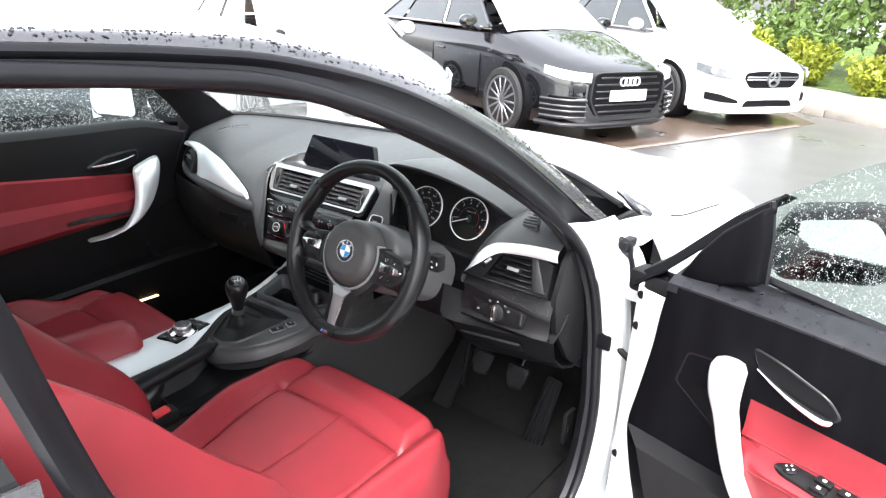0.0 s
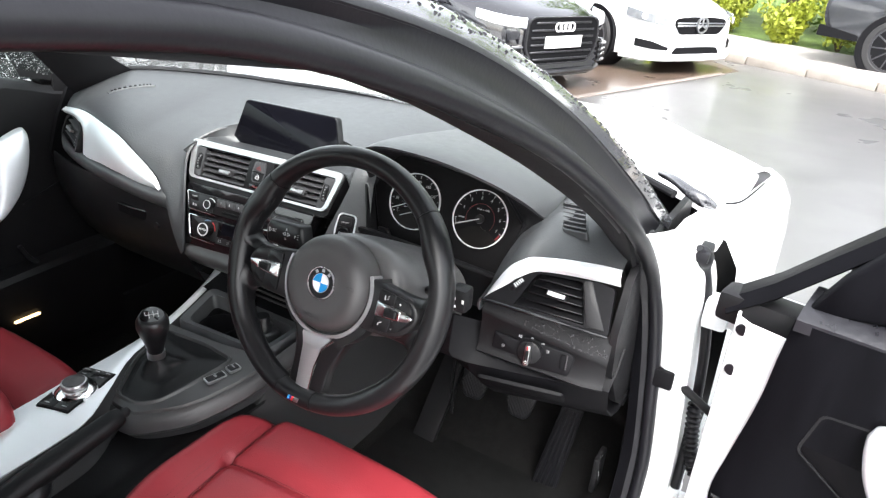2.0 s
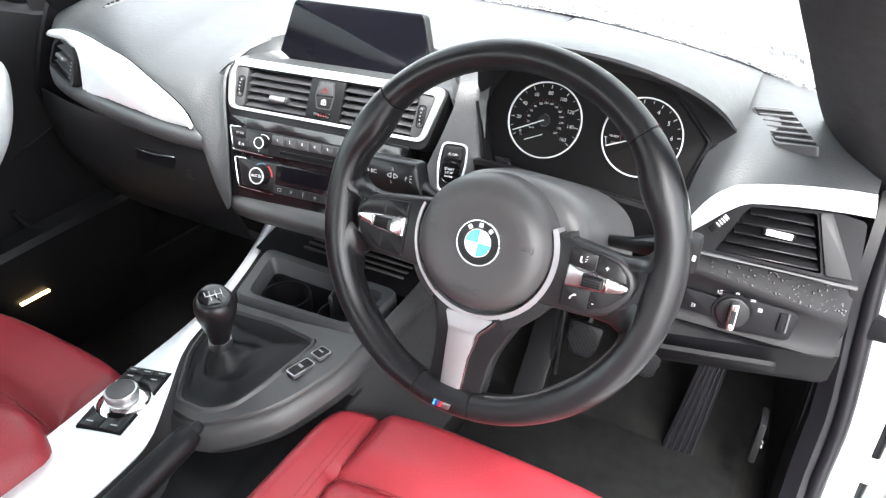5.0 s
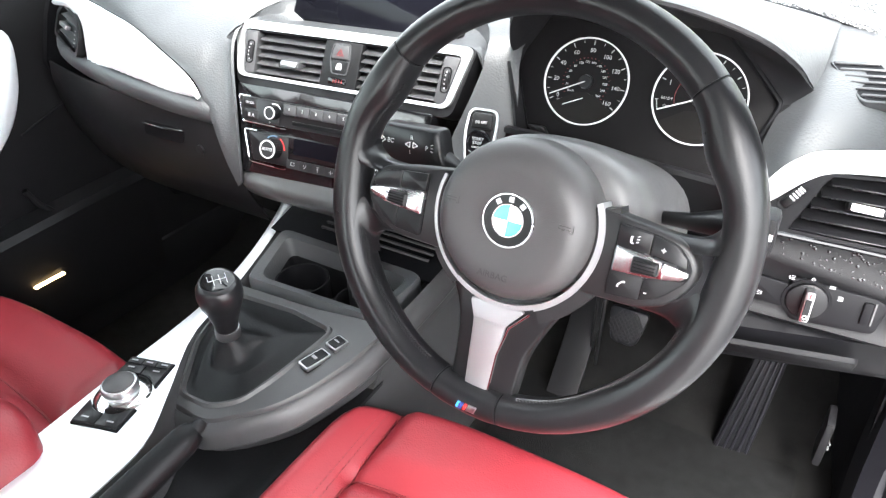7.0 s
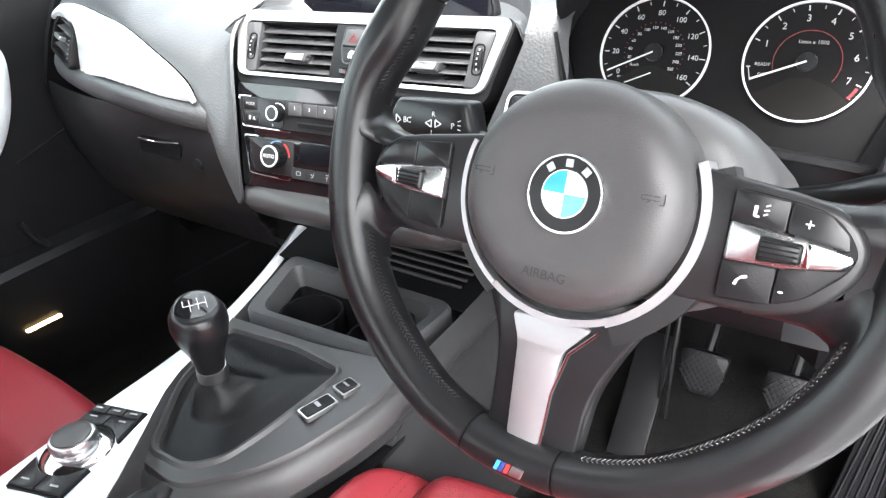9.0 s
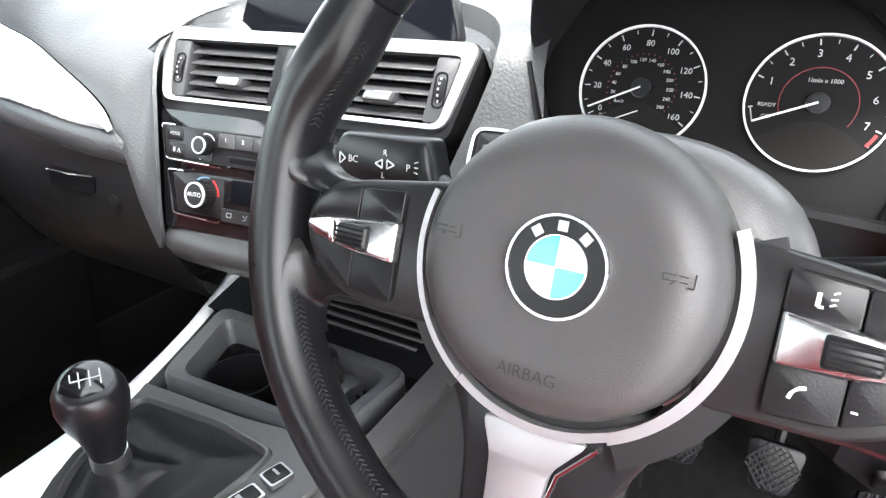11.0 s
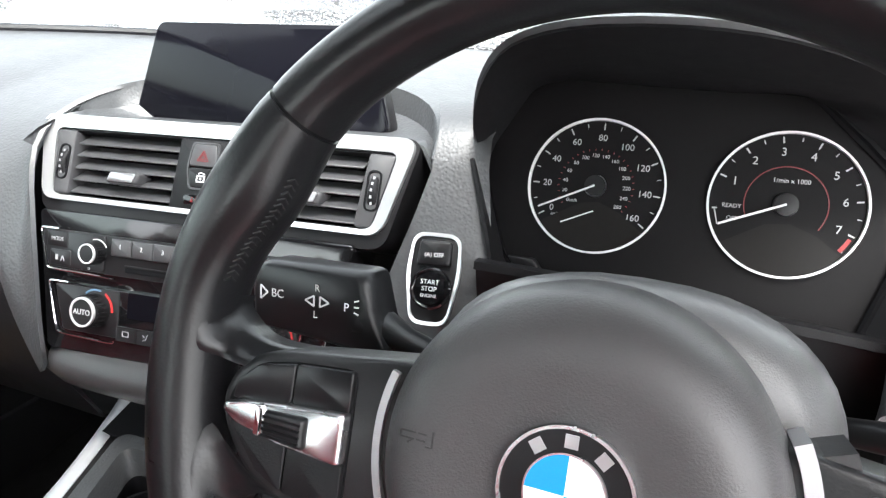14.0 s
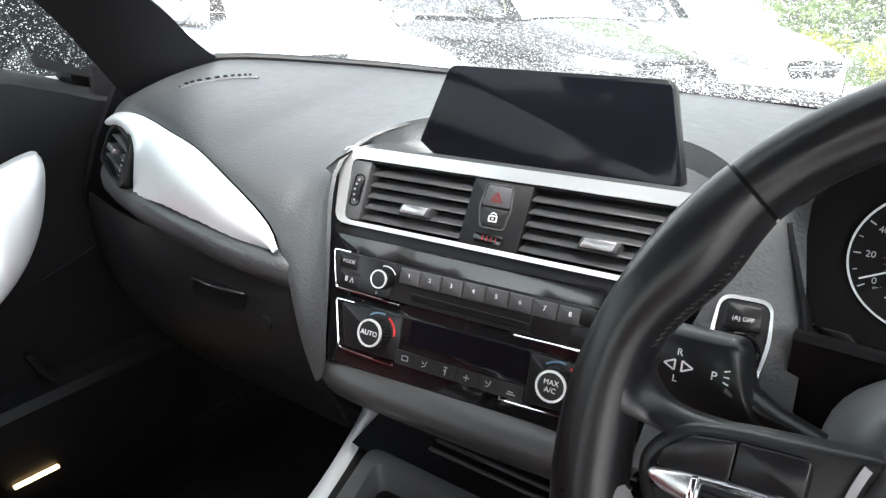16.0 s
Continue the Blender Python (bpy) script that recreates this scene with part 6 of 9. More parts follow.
for x, y, w, h in ((0.084, -0.214, 0.016, 0.034), (0.094, -0.180, 0.017, 0.019)):
    bm = bmesh.new()
    box(bm, (x, y, zc(y) + 0.007), (w, h, 0.008), Matrix.Translation((x, y, 0)) @ Matrix.Rotation(radians(-14), 4, "Z") @ Matrix.Translation((-x, -y, 0)), bevel=0.0025)
    sw = part("console_switch", bm, DARK, cons)
    bm = bmesh.new()
    ring(bm, rect(w + 0.004, h + 0.004, 0.003), rect(w - 0.0005, h - 0.0005, 0.003), 0.0, 0.005, Matrix.Translation((x, y, zc(y) + 0.004)) @ Matrix.Rotation(radians(-14), 4, "Z"))
    part("switch_rim", bm, ALU, sw)
    bm = bmesh.new()
    box(bm, (x, y, zc(y) + 0.0115), (w * 0.55, h * 0.12, 0.0006), Matrix.Translation((x, y, 0)) @ Matrix.Rotation(radians(-14), 4, "Z") @ Matrix.Translation((-x, -y, 0)))
    part("switch_mark", bm, GREYPRINT, sw)
# cup holders and tray
co = rounded([(-0.108, -0.142), (0.118, -0.128), (0.130, -0.02), (-0.142, -0.02)], 0.02, 5)
ci = rounded([(-0.090, -0.128), (0.100, -0.118), (0.112, -0.034), (-0.120, -0.034)], 0.018, 5)
bm = bmesh.new()
loops = [[bm.verts.new((x, y, z + 0.10 * (y + 0.10))) for x, y in ps] for ps, z in ((co, 0.60), (co, 0.628), (inset(co, 0.004), 0.634), (ci, 0.632), (inset(ci, 0.004), 0.62), (inset(ci, 0.007), 0.600))]
for a, b in zip(loops, loops[1:]):
    for i in range(len(a)):
        j = (i + 1) % len(a)
        bm.faces.new((a[i], a[j], b[j], b[i]))
part("cup_holder_tray", bm, DASH, cons)
# well and rings below the tray in near-black, the deep hole's shade as colour
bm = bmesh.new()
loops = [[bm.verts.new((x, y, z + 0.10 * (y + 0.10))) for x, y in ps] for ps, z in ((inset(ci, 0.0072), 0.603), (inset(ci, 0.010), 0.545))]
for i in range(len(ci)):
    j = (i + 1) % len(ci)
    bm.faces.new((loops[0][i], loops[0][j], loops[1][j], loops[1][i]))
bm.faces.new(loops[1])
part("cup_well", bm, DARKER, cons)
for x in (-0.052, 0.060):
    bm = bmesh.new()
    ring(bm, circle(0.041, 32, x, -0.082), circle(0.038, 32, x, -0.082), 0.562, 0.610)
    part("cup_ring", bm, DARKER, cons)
bm = bmesh.new()
slab(bm, rounded([(-0.018, -0.128), (0.030, -0.126), (0.018, -0.098), (-0.004, -0.098)], 0.006), 0.55, 0.606, None, 0.004)
slab(bm, rounded([(0.020, -0.070), (0.074, -0.070), (0.082, -0.034), (0.014, -0.034)], 0.012), 0.55, 0.622, None, 0.004)
part("cup_divider", bm, DASH, cons)
bm = bmesh.new()
lathe(bm, [(0.0195, 0.60), (0.0195, 0.632), (0.0150, 0.638), (0.0150, 0.652), (0.0135, 0.654), (0.0, 0.6535)], Matrix.Translation((0.046, -0.056, 0)), 28)
part("power_socket_cap", bm, SATIN, cons)
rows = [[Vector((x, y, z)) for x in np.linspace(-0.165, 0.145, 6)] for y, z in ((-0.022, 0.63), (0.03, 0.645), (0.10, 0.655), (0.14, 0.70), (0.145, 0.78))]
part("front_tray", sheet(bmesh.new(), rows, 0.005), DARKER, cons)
for k in range(9):
    bm = bmesh.new()
    box(bm, (0.02, 0.005 + 0.014 * k, 0.648 + 0.0018 * k), (0.20, 0.005, 0.004), bevel=0.0012, seg=1)
    part("tray_rib", bm, CONS, cons)

# controller knob on the strip
idr = thing("control_knob", (-0.078, -0.382, 0.607), "silver rotary controller ringed by black keys on the console", "rotary controller")
IM = Matrix.Translation((-0.076, -0.379, 0.609)) @ Matrix.Rotation(radians(16), 4, "Z")
part("knob_base", lathe(bmesh.new(), [(0.0335, -0.004), (0.0335, 0.003), (0.0300, 0.0062), (0.0200, 0.0080)], IM, 40), CHROME, idr)
part("knob_body", lathe(bmesh.new(), [(0.0205, 0.004), (0.0205, 0.009), (0.0185, 0.0105), (0.0210, 0.0130), (0.0215, 0.0195), (0.0200, 0.0220), (0.0180, 0.0226)], IM, 40), ALU, idr)
part("knob_top", lathe(bmesh.new(), [(0.0182, 0.0215), (0.0178, 0.0238), (0.0160, 0.0250), (0.0, 0.0254)], IM, 32), PAD, idr)


def round_knob(x0, x1, y1, sgn, r=0.0345):
    """A key's outline: straight outside, hollowed where it meets the knob."""
    arc = [(x, max(math.sqrt(max(r * r - x * x, 0)), 0.018)) for x in [x0 + (x1 - x0) * i / 6 for i in range(7)]]
    pts = [(x, y * sgn) for x, y in arc] + [(x1 * 0.96, y1 * sgn), (x0 * 0.96, y1 * sgn)]
    return pts if sgn > 0 else pts[::-1]


for sgn, y1 in ((1, 0.0620), (-1, 0.0535)):
    part("key_base", slab(bmesh.new(), round_knob(-0.0325, 0.0325, y1, sgn, 0.0335), -0.004, 0.0036, IM, 0.0008), DARKER, idr)
for x0, x1 in ((-0.031, -0.0005), (0.0005, 0.031)):
    part("menu_key", slab(bmesh.new(), round_knob(x0, x1, 0.0515, -1), 0.001, 0.0060, IM, 0.0012), SATIN, idr)
    part("menu_key", slab(bmesh.new(), round_knob(x0, x1, 0.0480, 1), 0.001, 0.0060, IM, 0.0012), SATIN, idr)
for k in range(3):
    part("menu_key", slab(bmesh.new(), rect(0.0190, 0.0105, 0.002, cx=-0.0200 + 0.0200 * k, cy=0.0545), 0.001, 0.0060, IM, 0.0012), SATIN, idr)
for x, y in ((-0.017, -0.044), (0.017, -0.044), (-0.0215, 0.0545), (0.0, 0.0545), (0.0215, 0.0545), (-0.018, 0.042), (0.018, 0.042)):
    part("key_mark", box(bmesh.new(), (x, y, 0.0063), (0.009, 0.0018, 0.0006), IM), GREYPRINT, idr)

# gear lever
gear = thing("gear_lever", (-0.02, -0.25, 0.60), "black leather gear lever with metal collar and soft gaiter", "gear lever")
top, low = Vector((-0.008, -0.262, 0.727)), Vector((-0.024, -0.252, 0.640))
ax = (top - low).normalized()
KM = Matrix.Translation(low) @ ax.to_track_quat("Z", "Y").to_matrix().to_4x4()
part("knob_grip", lathe(bmesh.new(), [(0.0145, 0.010), (0.0160, 0.022), (0.0195, 0.038), (0.0255, 0.058), (0.0280, 0.072), (0.0270, 0.083), (0.0235, 0.0905), (0.0195, 0.0932)], KM, 36), LEATHER, gear)
KT = KM @ Matrix.Translation((0, 0, 0.0925)) @ Matrix.Rotation(radians(8), 4, "X")
kc = part("shift_cap", lathe(bmesh.new(), [(0.0200, -0.002), (0.0198, 0.0012), (0.016, 0.0030), (0.0, 0.0042)], KT, 32), PIANO, gear, "glossy black cap with shift pattern")
bm = bmesh.new()
ring(bm, circle(0.0208, 36), circle(0.0196, 36), -0.003, 0.0012, KT)
part("cap_ring", bm, SATIN, kc)
bm = bmesh.new()
bars(bm, [(-0.0105, 0, 0.0105, 0, 0.0009)] + [(x, -0.0075, x, 0.0075, 0.0009) for x in (-0.0045, 0.0030, 0.0105)] + [(-0.0105, 0.0, -0.0105, 0.0075, 0.0009)], KT, 0.0042, 0.0006)
part("shift_pattern", bm, DIALPRINT, kc)
part("metal_collar", lathe(bmesh.new(), [(0.0158, -0.008), (0.0162, 0.0), (0.0152, 0.011), (0.012, 0.0115)], KM, 32), ALU, gear)
base = [Vector((p.x, p.y, zc(p.y) + 0.003)) for p in resample([Vector((x, y, 0)) for x, y in rounded(fi, 0.014, 4) + rounded(fi, 0.014, 4)[:1]], 97)[:-1]]
nb = len(base)
rows = []
for k in range(25):
    t = k / 24
    r = []
    for i, b in enumerate(base):
        a = 2 * math.pi * i / nb
        c = low + Vector((0, 0, -0.006))
        d = (b - c)
        d.z = 0
        tip = c + d.normalized() * 0.0155
        q = b.lerp(tip, t ** 0.66)
        q.z = b.z + (tip.z - b.z) * t ** 2.1 + 0.009 * math.sin(math.pi * min(1, t * 1.6)) * (0.5 + 0.5 * math.sin(a * 2 + 0.6))
        q.z += 0.0025 * math.sin(8 * t + 1.2 * math.sin(a * 2)) * math.sin(math.pi * t)
        q += d.normalized() * (0.0022 * math.sin(4 * a + 2 * t) + 0.0024 * math.sin(10 * t + 3 * a)) * math.sin(math.pi * t)
        r.append(q)
    rows.append(r)
bm = bmesh.new()
grid(bm, rows, close=True)
bmesh.ops.solidify(bm, geom=bm.faces[:], thickness=0.0015)
part("gaiter", bm, GAITER, gear, "soft black leather gaiter")

# handbrake
hb = thing("handbrake", (0.04, -0.6, 0.54), "black leather handbrake lever with wrinkled boot", "handbrake")
hp_ = spline([(0.050, -0.372, 0.620), (0.048, -0.40, 0.614), (0.044, -0.46, 0.602), (0.041, -0.54, 0.588), (0.038, -0.62, 0.570)], 14)
part("lever_grip", tube(bmesh.new(), hp_[1:], [0.0130, 0.0160, 0.0175, 0.0180, 0.0185, 0.0190, 0.0195, 0.0200, 0.0205, 0.0205, 0.0205, 0.0205, 0.0205, 0.0205], 20), GAITER, hb)
part("release_button", tube(bmesh.new(), [hp_[0] + Vector((0, 0.006, 0.002)), hp_[0], hp_[1], hp_[2]], [0.006, 0.0085, 0.0085, 0.0085], 14), DARK, hb)
rows = []
for k in range(9):
    t = k / 8
    c = hp_[10].lerp(Vector((0.05, -0.60, 0.532)), t)
    rr = 0.016 + 0.05 * t + 0.006 * math.sin(9 * t)
    rows.append([c + Vector((rr * math.cos(a) * 0.9, rr * 1.3 * math.sin(a), 0.006 * math.sin(3 * a + 4 * t) * t - 0.02 * t)) for a in [2 * math.pi * i / 20 for i in range(20)]])
bm = bmesh.new()
grid(bm, rows, close=True)
part("lever_boot", bm, LEATHER, hb)
# belt buckle
bk = thing("seat_belt_buckle", (0.125, -0.545, 0.42), "black seat belt buckle with red release button", "belt buckle")
BK = Matrix.Translation((0.122, -0.545, 0.50)) @ Matrix.Rotation(radians(8), 4, "X")
part("buckle_body", box(bmesh.new(), (0, 0, 0), (0.030, 0.055, 0.115), BK, bevel=0.006), DARK, bk)
part("release_button", box(bmesh.new(), (0, -0.004, 0.058), (0.022, 0.034, 0.010), BK, bevel=0.002), mat("red_release", (0.55, 0.03, 0.04), 0.4), bk)
part("buckle_stalk", box(bmesh.new(), (0, 0, -0.11), (0.02, 0.03, 0.14), BK, bevel=0.003), DARK, bk)


# ---- seats ----
def seat(label, cx, yf, zt, vb=0.05, hb=0.0, nar=0.0):
    """A leather sports seat; yf is the front of its cushion."""
    s = thing("seat", (cx, yf - 0.45, 0.24), label, "seat", "front seats")
    L = 0.60

    def cush(u, v):
        # u: -1 to 1 across, v: 0 front to 1 back
        au = abs(u)
        x = cx + (0.270 - (nar * smooth(0.38, 0.90, v) if u < 0 else 0.0)) * u
        bol = smooth(0.68, 0.90, au) * ((0.030 + 0.030 * v + hb) * (0.25 + 0.75 * smooth(vb - 0.12, vb + 0.12, v)))
        z = zt + bol - 0.032 * v - 0.050 * smooth(0.84, 1.0, au) ** 1.5 - 0.10 * (1 - smooth(0.0, 0.105, v)) ** 2 - 0.012 * (1 - (u * 1.2) ** 2 if au < 0.8 else 0) * smooth(0.2, 0.5, v)
        z += 0.013 * smooth(0.255, 0.19, v) * smooth(0.70, 0.60, au)
        z -= 0.009 * math.exp(-((au - 0.70) / 0.020) ** 2) * smooth(0.02, 0.10, v)
        z -= 0.011 * math.exp(-((v - 0.255 - 0.02 * au) / 0.013) ** 2) * (au < 0.73)
        if v > 0.27:
            z -= 0.003 * math.exp(-(u / 0.02) ** 2)
        y = yf - L * v - (0.050 * au**3 + (0.110 if u < 0 else 0.080) * au**10) * (1 - v) ** 1.5
        return Vector((x, y, z))

    bm = bmesh.new()
    us = [-1 + 2 * i / 72 for i in range(73)]
    vsn = [j / 64 for j in range(65)]
    rows = [[cush(u, v) for u in us] for v in vsn]
    top_rows = [[Vector((p.x, p.y - 0.03, 0.33)) for p in rows[0]], [Vector((p.x, p.y + 0.004, p.z - 0.05)) for p in rows[0]]] + rows
    top_rows = [[Vector((cx + (r[0].x - cx) * 0.97, r[0].y, 0.34)), Vector((cx + (r[0].x - cx) * 1.01, r[0].y, r[0].z - 0.05))] + r + [Vector((cx + (r[-1].x - cx) * 1.01, r[-1].y, r[-1].z - 0.05)), Vector((cx + (r[-1].x - cx) * 0.97, r[-1].y, 0.34))] for r in top_rows]
    grid(bm, top_rows)
    part("cushion", bm, RED, s, "red leather seat cushion", 60)
    for su in (-1, 1):
        bm = bmesh.new()
        tube(bm, [cush(su * 0.70, v / 30) + Vector((0, 0, 0.0022)) for v in range(2, 31)], 0.0016, 6)
        part("side_seam", bm, REDSEAM, s)
        for off in (0.735, 0.76):
            bm = bmesh.new()
            for v in range(3, 90):
                p, q = cush(su * off, v / 92), cush(su * off, (v + 0.55) / 92)
                tube(bm, [p + Vector((0, 0, 0.0012)), q + Vector((0, 0, 0.0012))], 0.0007, 4)
            part("stitch_row", bm, REDSEAM, s, kind="stuff")
    bm = bmesh.new()
    tube(bm, [cush(u / 30, 0.255 + 0.02 * abs(u / 30)) + Vector((0, 0, 0.0026)) for u in range(-21, 22)], 0.0016, 6)
    part("cross_seam", bm, REDSEAM, s)
    bm = bmesh.new()
    tube(bm, [cush(0, 0.27 + 0.72 * k / 24) + Vector((0, 0, 0.0012)) for k in range(25)], 0.0010, 6)
    part("centre_seam", bm, REDSEAM, s)

    def back(u, w):
        # w: 0 at the cushion to 1 at the shoulders
        au = abs(u)
        x = cx + u * (0.255 + 0.02 * math.sin(math.pi * w)) * (1 - 0.25 * smooth(0.75, 1.0, w))
        lean = 0.36 * w**1.45
        y = yf - L + 0.035 - lean - 0.05
        z = zt - 0.02 + 0.60 * w
        bol = smooth(0.52, 0.85, au) * (0.085 * (1 - 0.5 * smooth(0.6, 1.0, w)) + 0.06 * math.exp(-(((w - 0.15) / 0.25) ** 2))) - 0.06 * smooth(0.92, 1.0, au)
        bol -= 0.006 * math.exp(-((au - 0.60) / 0.03) ** 2)
        return Vector((x, y + bol, z + bol * 0.3))

    bm = bmesh.new()
    rows = [[back(-1 + 2 * i / 48, j / 30) for i in range(49)] for j in range(31)]
    rows = [[Vector((r[0].x, r[0].y - 0.12, r[0].z))] + r + [Vector((r[-1].x, r[-1].y - 0.12, r[-1].z))] for r in rows]
    rows.append([Vector((p.x, p.y - 0.10, p.z - 0.02)) for p in rows[-1]])
    grid(bm, rows)
    part("backrest", bm, RED, s, "red leather backrest", 60)
    if hb:
        bm = bmesh.new()
        lobe = spline([(cx + 0.245, yf - 0.228, zt + 0.044), (cx + 0.244, yf - 0.26, zt + 0.050), (cx + 0.240, yf - 0.36, zt + 0.054), (cx + 0.236, yf - 0.52, zt + 0.054), (cx + 0.233, yf - 0.64, zt + 0.056)], 24)
        tube(bm, lobe, [0.018, 0.044, 0.058, 0.066, 0.071] + [0.074] * 20, 24)
        part("cushion_bolster", bm, RED, s, "rounded red leather side bolster", 70)
    bm = bmesh.new()
    box(bm, (cx, yf - 0.36, 0.29), (0.46, 0.50, 0.12), bevel=0.02)
    part("seat_base", bm, DARKER, s)
    return s


seat("red leather driver's seat with stitched seams and black base", 0.372, -0.108, 0.531, nar=0.085)
seat("red leather passenger seat set further back beside the console", -0.385, -0.245, 0.533, 0.36, 0.018)

# ---- body shell of the car ----
body = thing("white_car", (0, 0.4, 0.0), "white two-door coupe with driver's door open, wet from rain", "car")
SEAL = [(-1.02, 1.355), (-0.949, 1.352), (-0.805, 1.340), (-0.67, 1.322), (-0.482, 1.262), (-0.274, 1.172), (-0.05, 1.040), (0.100, 0.920), (0.160, 0.810), (0.178, 0.700), (0.174, 0.600), (0.170, 0.500), (0.160, 0.400), (0.130, 0.310), (0.06, 0.262), (-0.2, 0.250), (-0.65, 0.260), (-0.80, 0.32), (-0.85, 0.6), (-0.90, 0.83), (-0.937, 0.945), (-0.975, 1.097), (-0.99, 1.165), (-1.02, 1.30)]
def splay(z):
    """The door opening widens towards the sill."""
    return min(0.062, 0.125 * max(0.0, 1.02 - z))


def tuck(x, y, z):
    """The opening leans in towards the roof."""
    d = min(0.075, 0.25 * max(0.0, z - 1.04))
    return (x - d, y + (1.89 + 1.65 * y) * d, z + (1.65 * (z - 1.04) - 0.66) * d)


seal = spline([tuck(0.722 + splay(z), y, z) for y, z in SEAL], 110)
part("door_seal", tube(bmesh.new(), seal, 0.012, 12, close=True), RUBBER, body)
part("seal_lip", tube(bmesh.new(), [p + Vector((-0.016, 0.010, -0.006)) for p in seal[20:75]], 0.009, 10), RUBBER, body)
out = spline([tuck(0.712, y, z) for y, z in [(-1.02, 1.372), (-0.939, 1.369), (-0.791, 1.361), (-0.653, 1.345), (-0.461, 1.296), (-0.25, 1.207), (-0.02, 1.075), (0.10, 1.000), (0.165, 0.965)]], 40)
part("outer_seal", tube(bmesh.new(), out, 0.010, 10, flat=0.8), RUBBER, body)
inn = spline([tuck(0.718, y, z) for y, z in [(-1.02, 1.355), (-0.949, 1.352), (-0.805, 1.340), (-0.67, 1.322), (-0.482, 1.262), (-0.274, 1.172), (-0.05, 1.040), (0.095, 0.912)]], 40)
part("seal_channel", sheet(bmesh.new(), [[a.lerp(b, k / 3) + Vector((0.006 - 0.010 * math.sin(math.pi * k / 3), 0, 0)) for k in range(4)] for a, b in zip(inn, out)], 0.004), RUBBER, body)
# wet trim band along roof edge and pillar
hi = spline([tuck(x + 0.012, y, z) for x, y, z in [(0.668, -1.02, 1.385), (0.668, -0.923, 1.382), (0.668, -0.766, 1.377), (0.668, -0.62, 1.361), (0.672, -0.418, 1.311), (0.680, -0.18, 1.213), (0.688, 0.03, 1.098), (0.697, 0.17, 1.006), (0.704, 0.27, 0.945)]], 40)
lo_ = spline([tuck(x, y, z) for x, y, z in [(0.716, -1.02, 1.378), (0.716, -0.939, 1.375), (0.716, -0.791, 1.367), (0.716, -0.653, 1.351), (0.718, -0.461, 1.302), (0.720, -0.25, 1.213), (0.722, -0.02, 1.083), (0.724, 0.12, 0.996), (0.725, 0.235, 0.935)]], 40)
band = [[a.lerp(b, k / 4) + Vector((0.004, 0, 0.006)) * math.sin(math.pi * k / 4) for k in range(5)] for a, b in zip(hi, lo_)]
part("roof_edge_trim", sheet(bmesh.new(), band, 0.006), GLOSSTRIM, body, "dark roof edge trim beaded with rain")
random.seed(7)
bm = bmesh.new()
for i in range(900):
    k = random.uniform(0, 38.9)
    a, b = band[int(k)], band[int(k) + 1]
    j = random.uniform(0.05, 3.8)
    p = a[int(j)].lerp(a[min(4, int(j) + 1)], j % 1).lerp(b[int(j)], k % 1)
    r = random.choice((0.0008, 0.0010, 0.0013, 0.0016, 0.0020, 0.0024))
    nrm = Vector((0.5, 0.05, 0.85)).normalized()
    lathe(bm, [(r, -0.0005), (r * 0.95, r * 0.16), (r * 0.6, r * 0.32), (0.0, r * 0.38)], Matrix.Translation(p + nrm * 0.0005) @ nrm.to_track_quat("Z", "Y").to_matrix().to_4x4() @ Matrix.Rotation(random.uniform(0, 3), 4, "Z"), 7, 1.0, random.uniform(0.6, 1.0))
part("rain_beads", bm, BEAD, body, kind="stuff")
# white roof and pillar outside the band
rows = []
for p in hi:
    r = [p]
    t = smooth(-0.5, 0.2, p.y)
    for k in range(1, 9):
        x = p.x * (1 - k / 8) * (1 - t) + (p.x - 0.10 * k / 8) * t
        r.append(Vector((x, p.y + (0.05 * t) * k / 8, p.z + 0.055 * math.sin(math.pi / 2 * k / 8) * (1 - t) + 0.004 * t)))
    rows.append(r)
part("roof", sheet(bmesh.new(), rows[:26], 0.01), WHITE, body, "white roof skin")
part("roof_half", sheet(bmesh.new(), [[Vector((-p.x + 0.0, p.y, p.z)) for p in r] for r in rows[:26]], 0.01), WHITE, body)
# headliner and pillar lining
ws_in = spline([(0.545, -0.40, 1.285), (0.57, -0.25, 1.200), (0.595, -0.10, 1.114), (0.626, 0.08, 1.010), (0.655, 0.22, 0.930), (0.672, 0.30, 0.885)], 24)
ws_far = spline([(0.480, -0.38, 1.330), (0.516, -0.24, 1.262), (0.553, -0.10, 1.186), (0.600, 0.075, 1.092), (0.620, 0.135, 1.048), (0.632, 0.18, 1.020), (0.645, 0.225, 1.008)], 24)
sl_far = spline([(0.60, -0.50, 1.30), (0.635, -0.30, 1.225), (0.660, -0.12, 1.150), (0.675, -0.035, 1.088), (0.685, 0.018, 1.030), (0.697, 0.070, 0.968), (0.702, 0.098, 0.950)], 24)
sl = spline([tuck(0.716, y, z) for y, z in [(-0.60, 1.302), (-0.482, 1.258), (-0.274, 1.170), (-0.05, 1.040), (0.095, 0.912), (0.19, 0.79)]], 24)
part("pillar_lining", sheet(bmesh.new(), [[a.lerp(b, k / 6) + Vector((-0.012, -0.012, -0.004)) * math.sin(math.pi * k / 6) for k in range(7)] for a, b in zip(ws_in, sl)], 0.008), LINER, body)
part("pillar_lining", sheet(bmesh.new(), [[Vector((-p.x, p.y, p.z)) for p in [a.lerp(b, k / 8) + Vector((-0.018, -0.012, 0.004)) * math.sin(math.pi * k / 8) for k in range(9)]] for a, b in zip(ws_far, sl_far)], 0.008), LINER, body, angle=60)
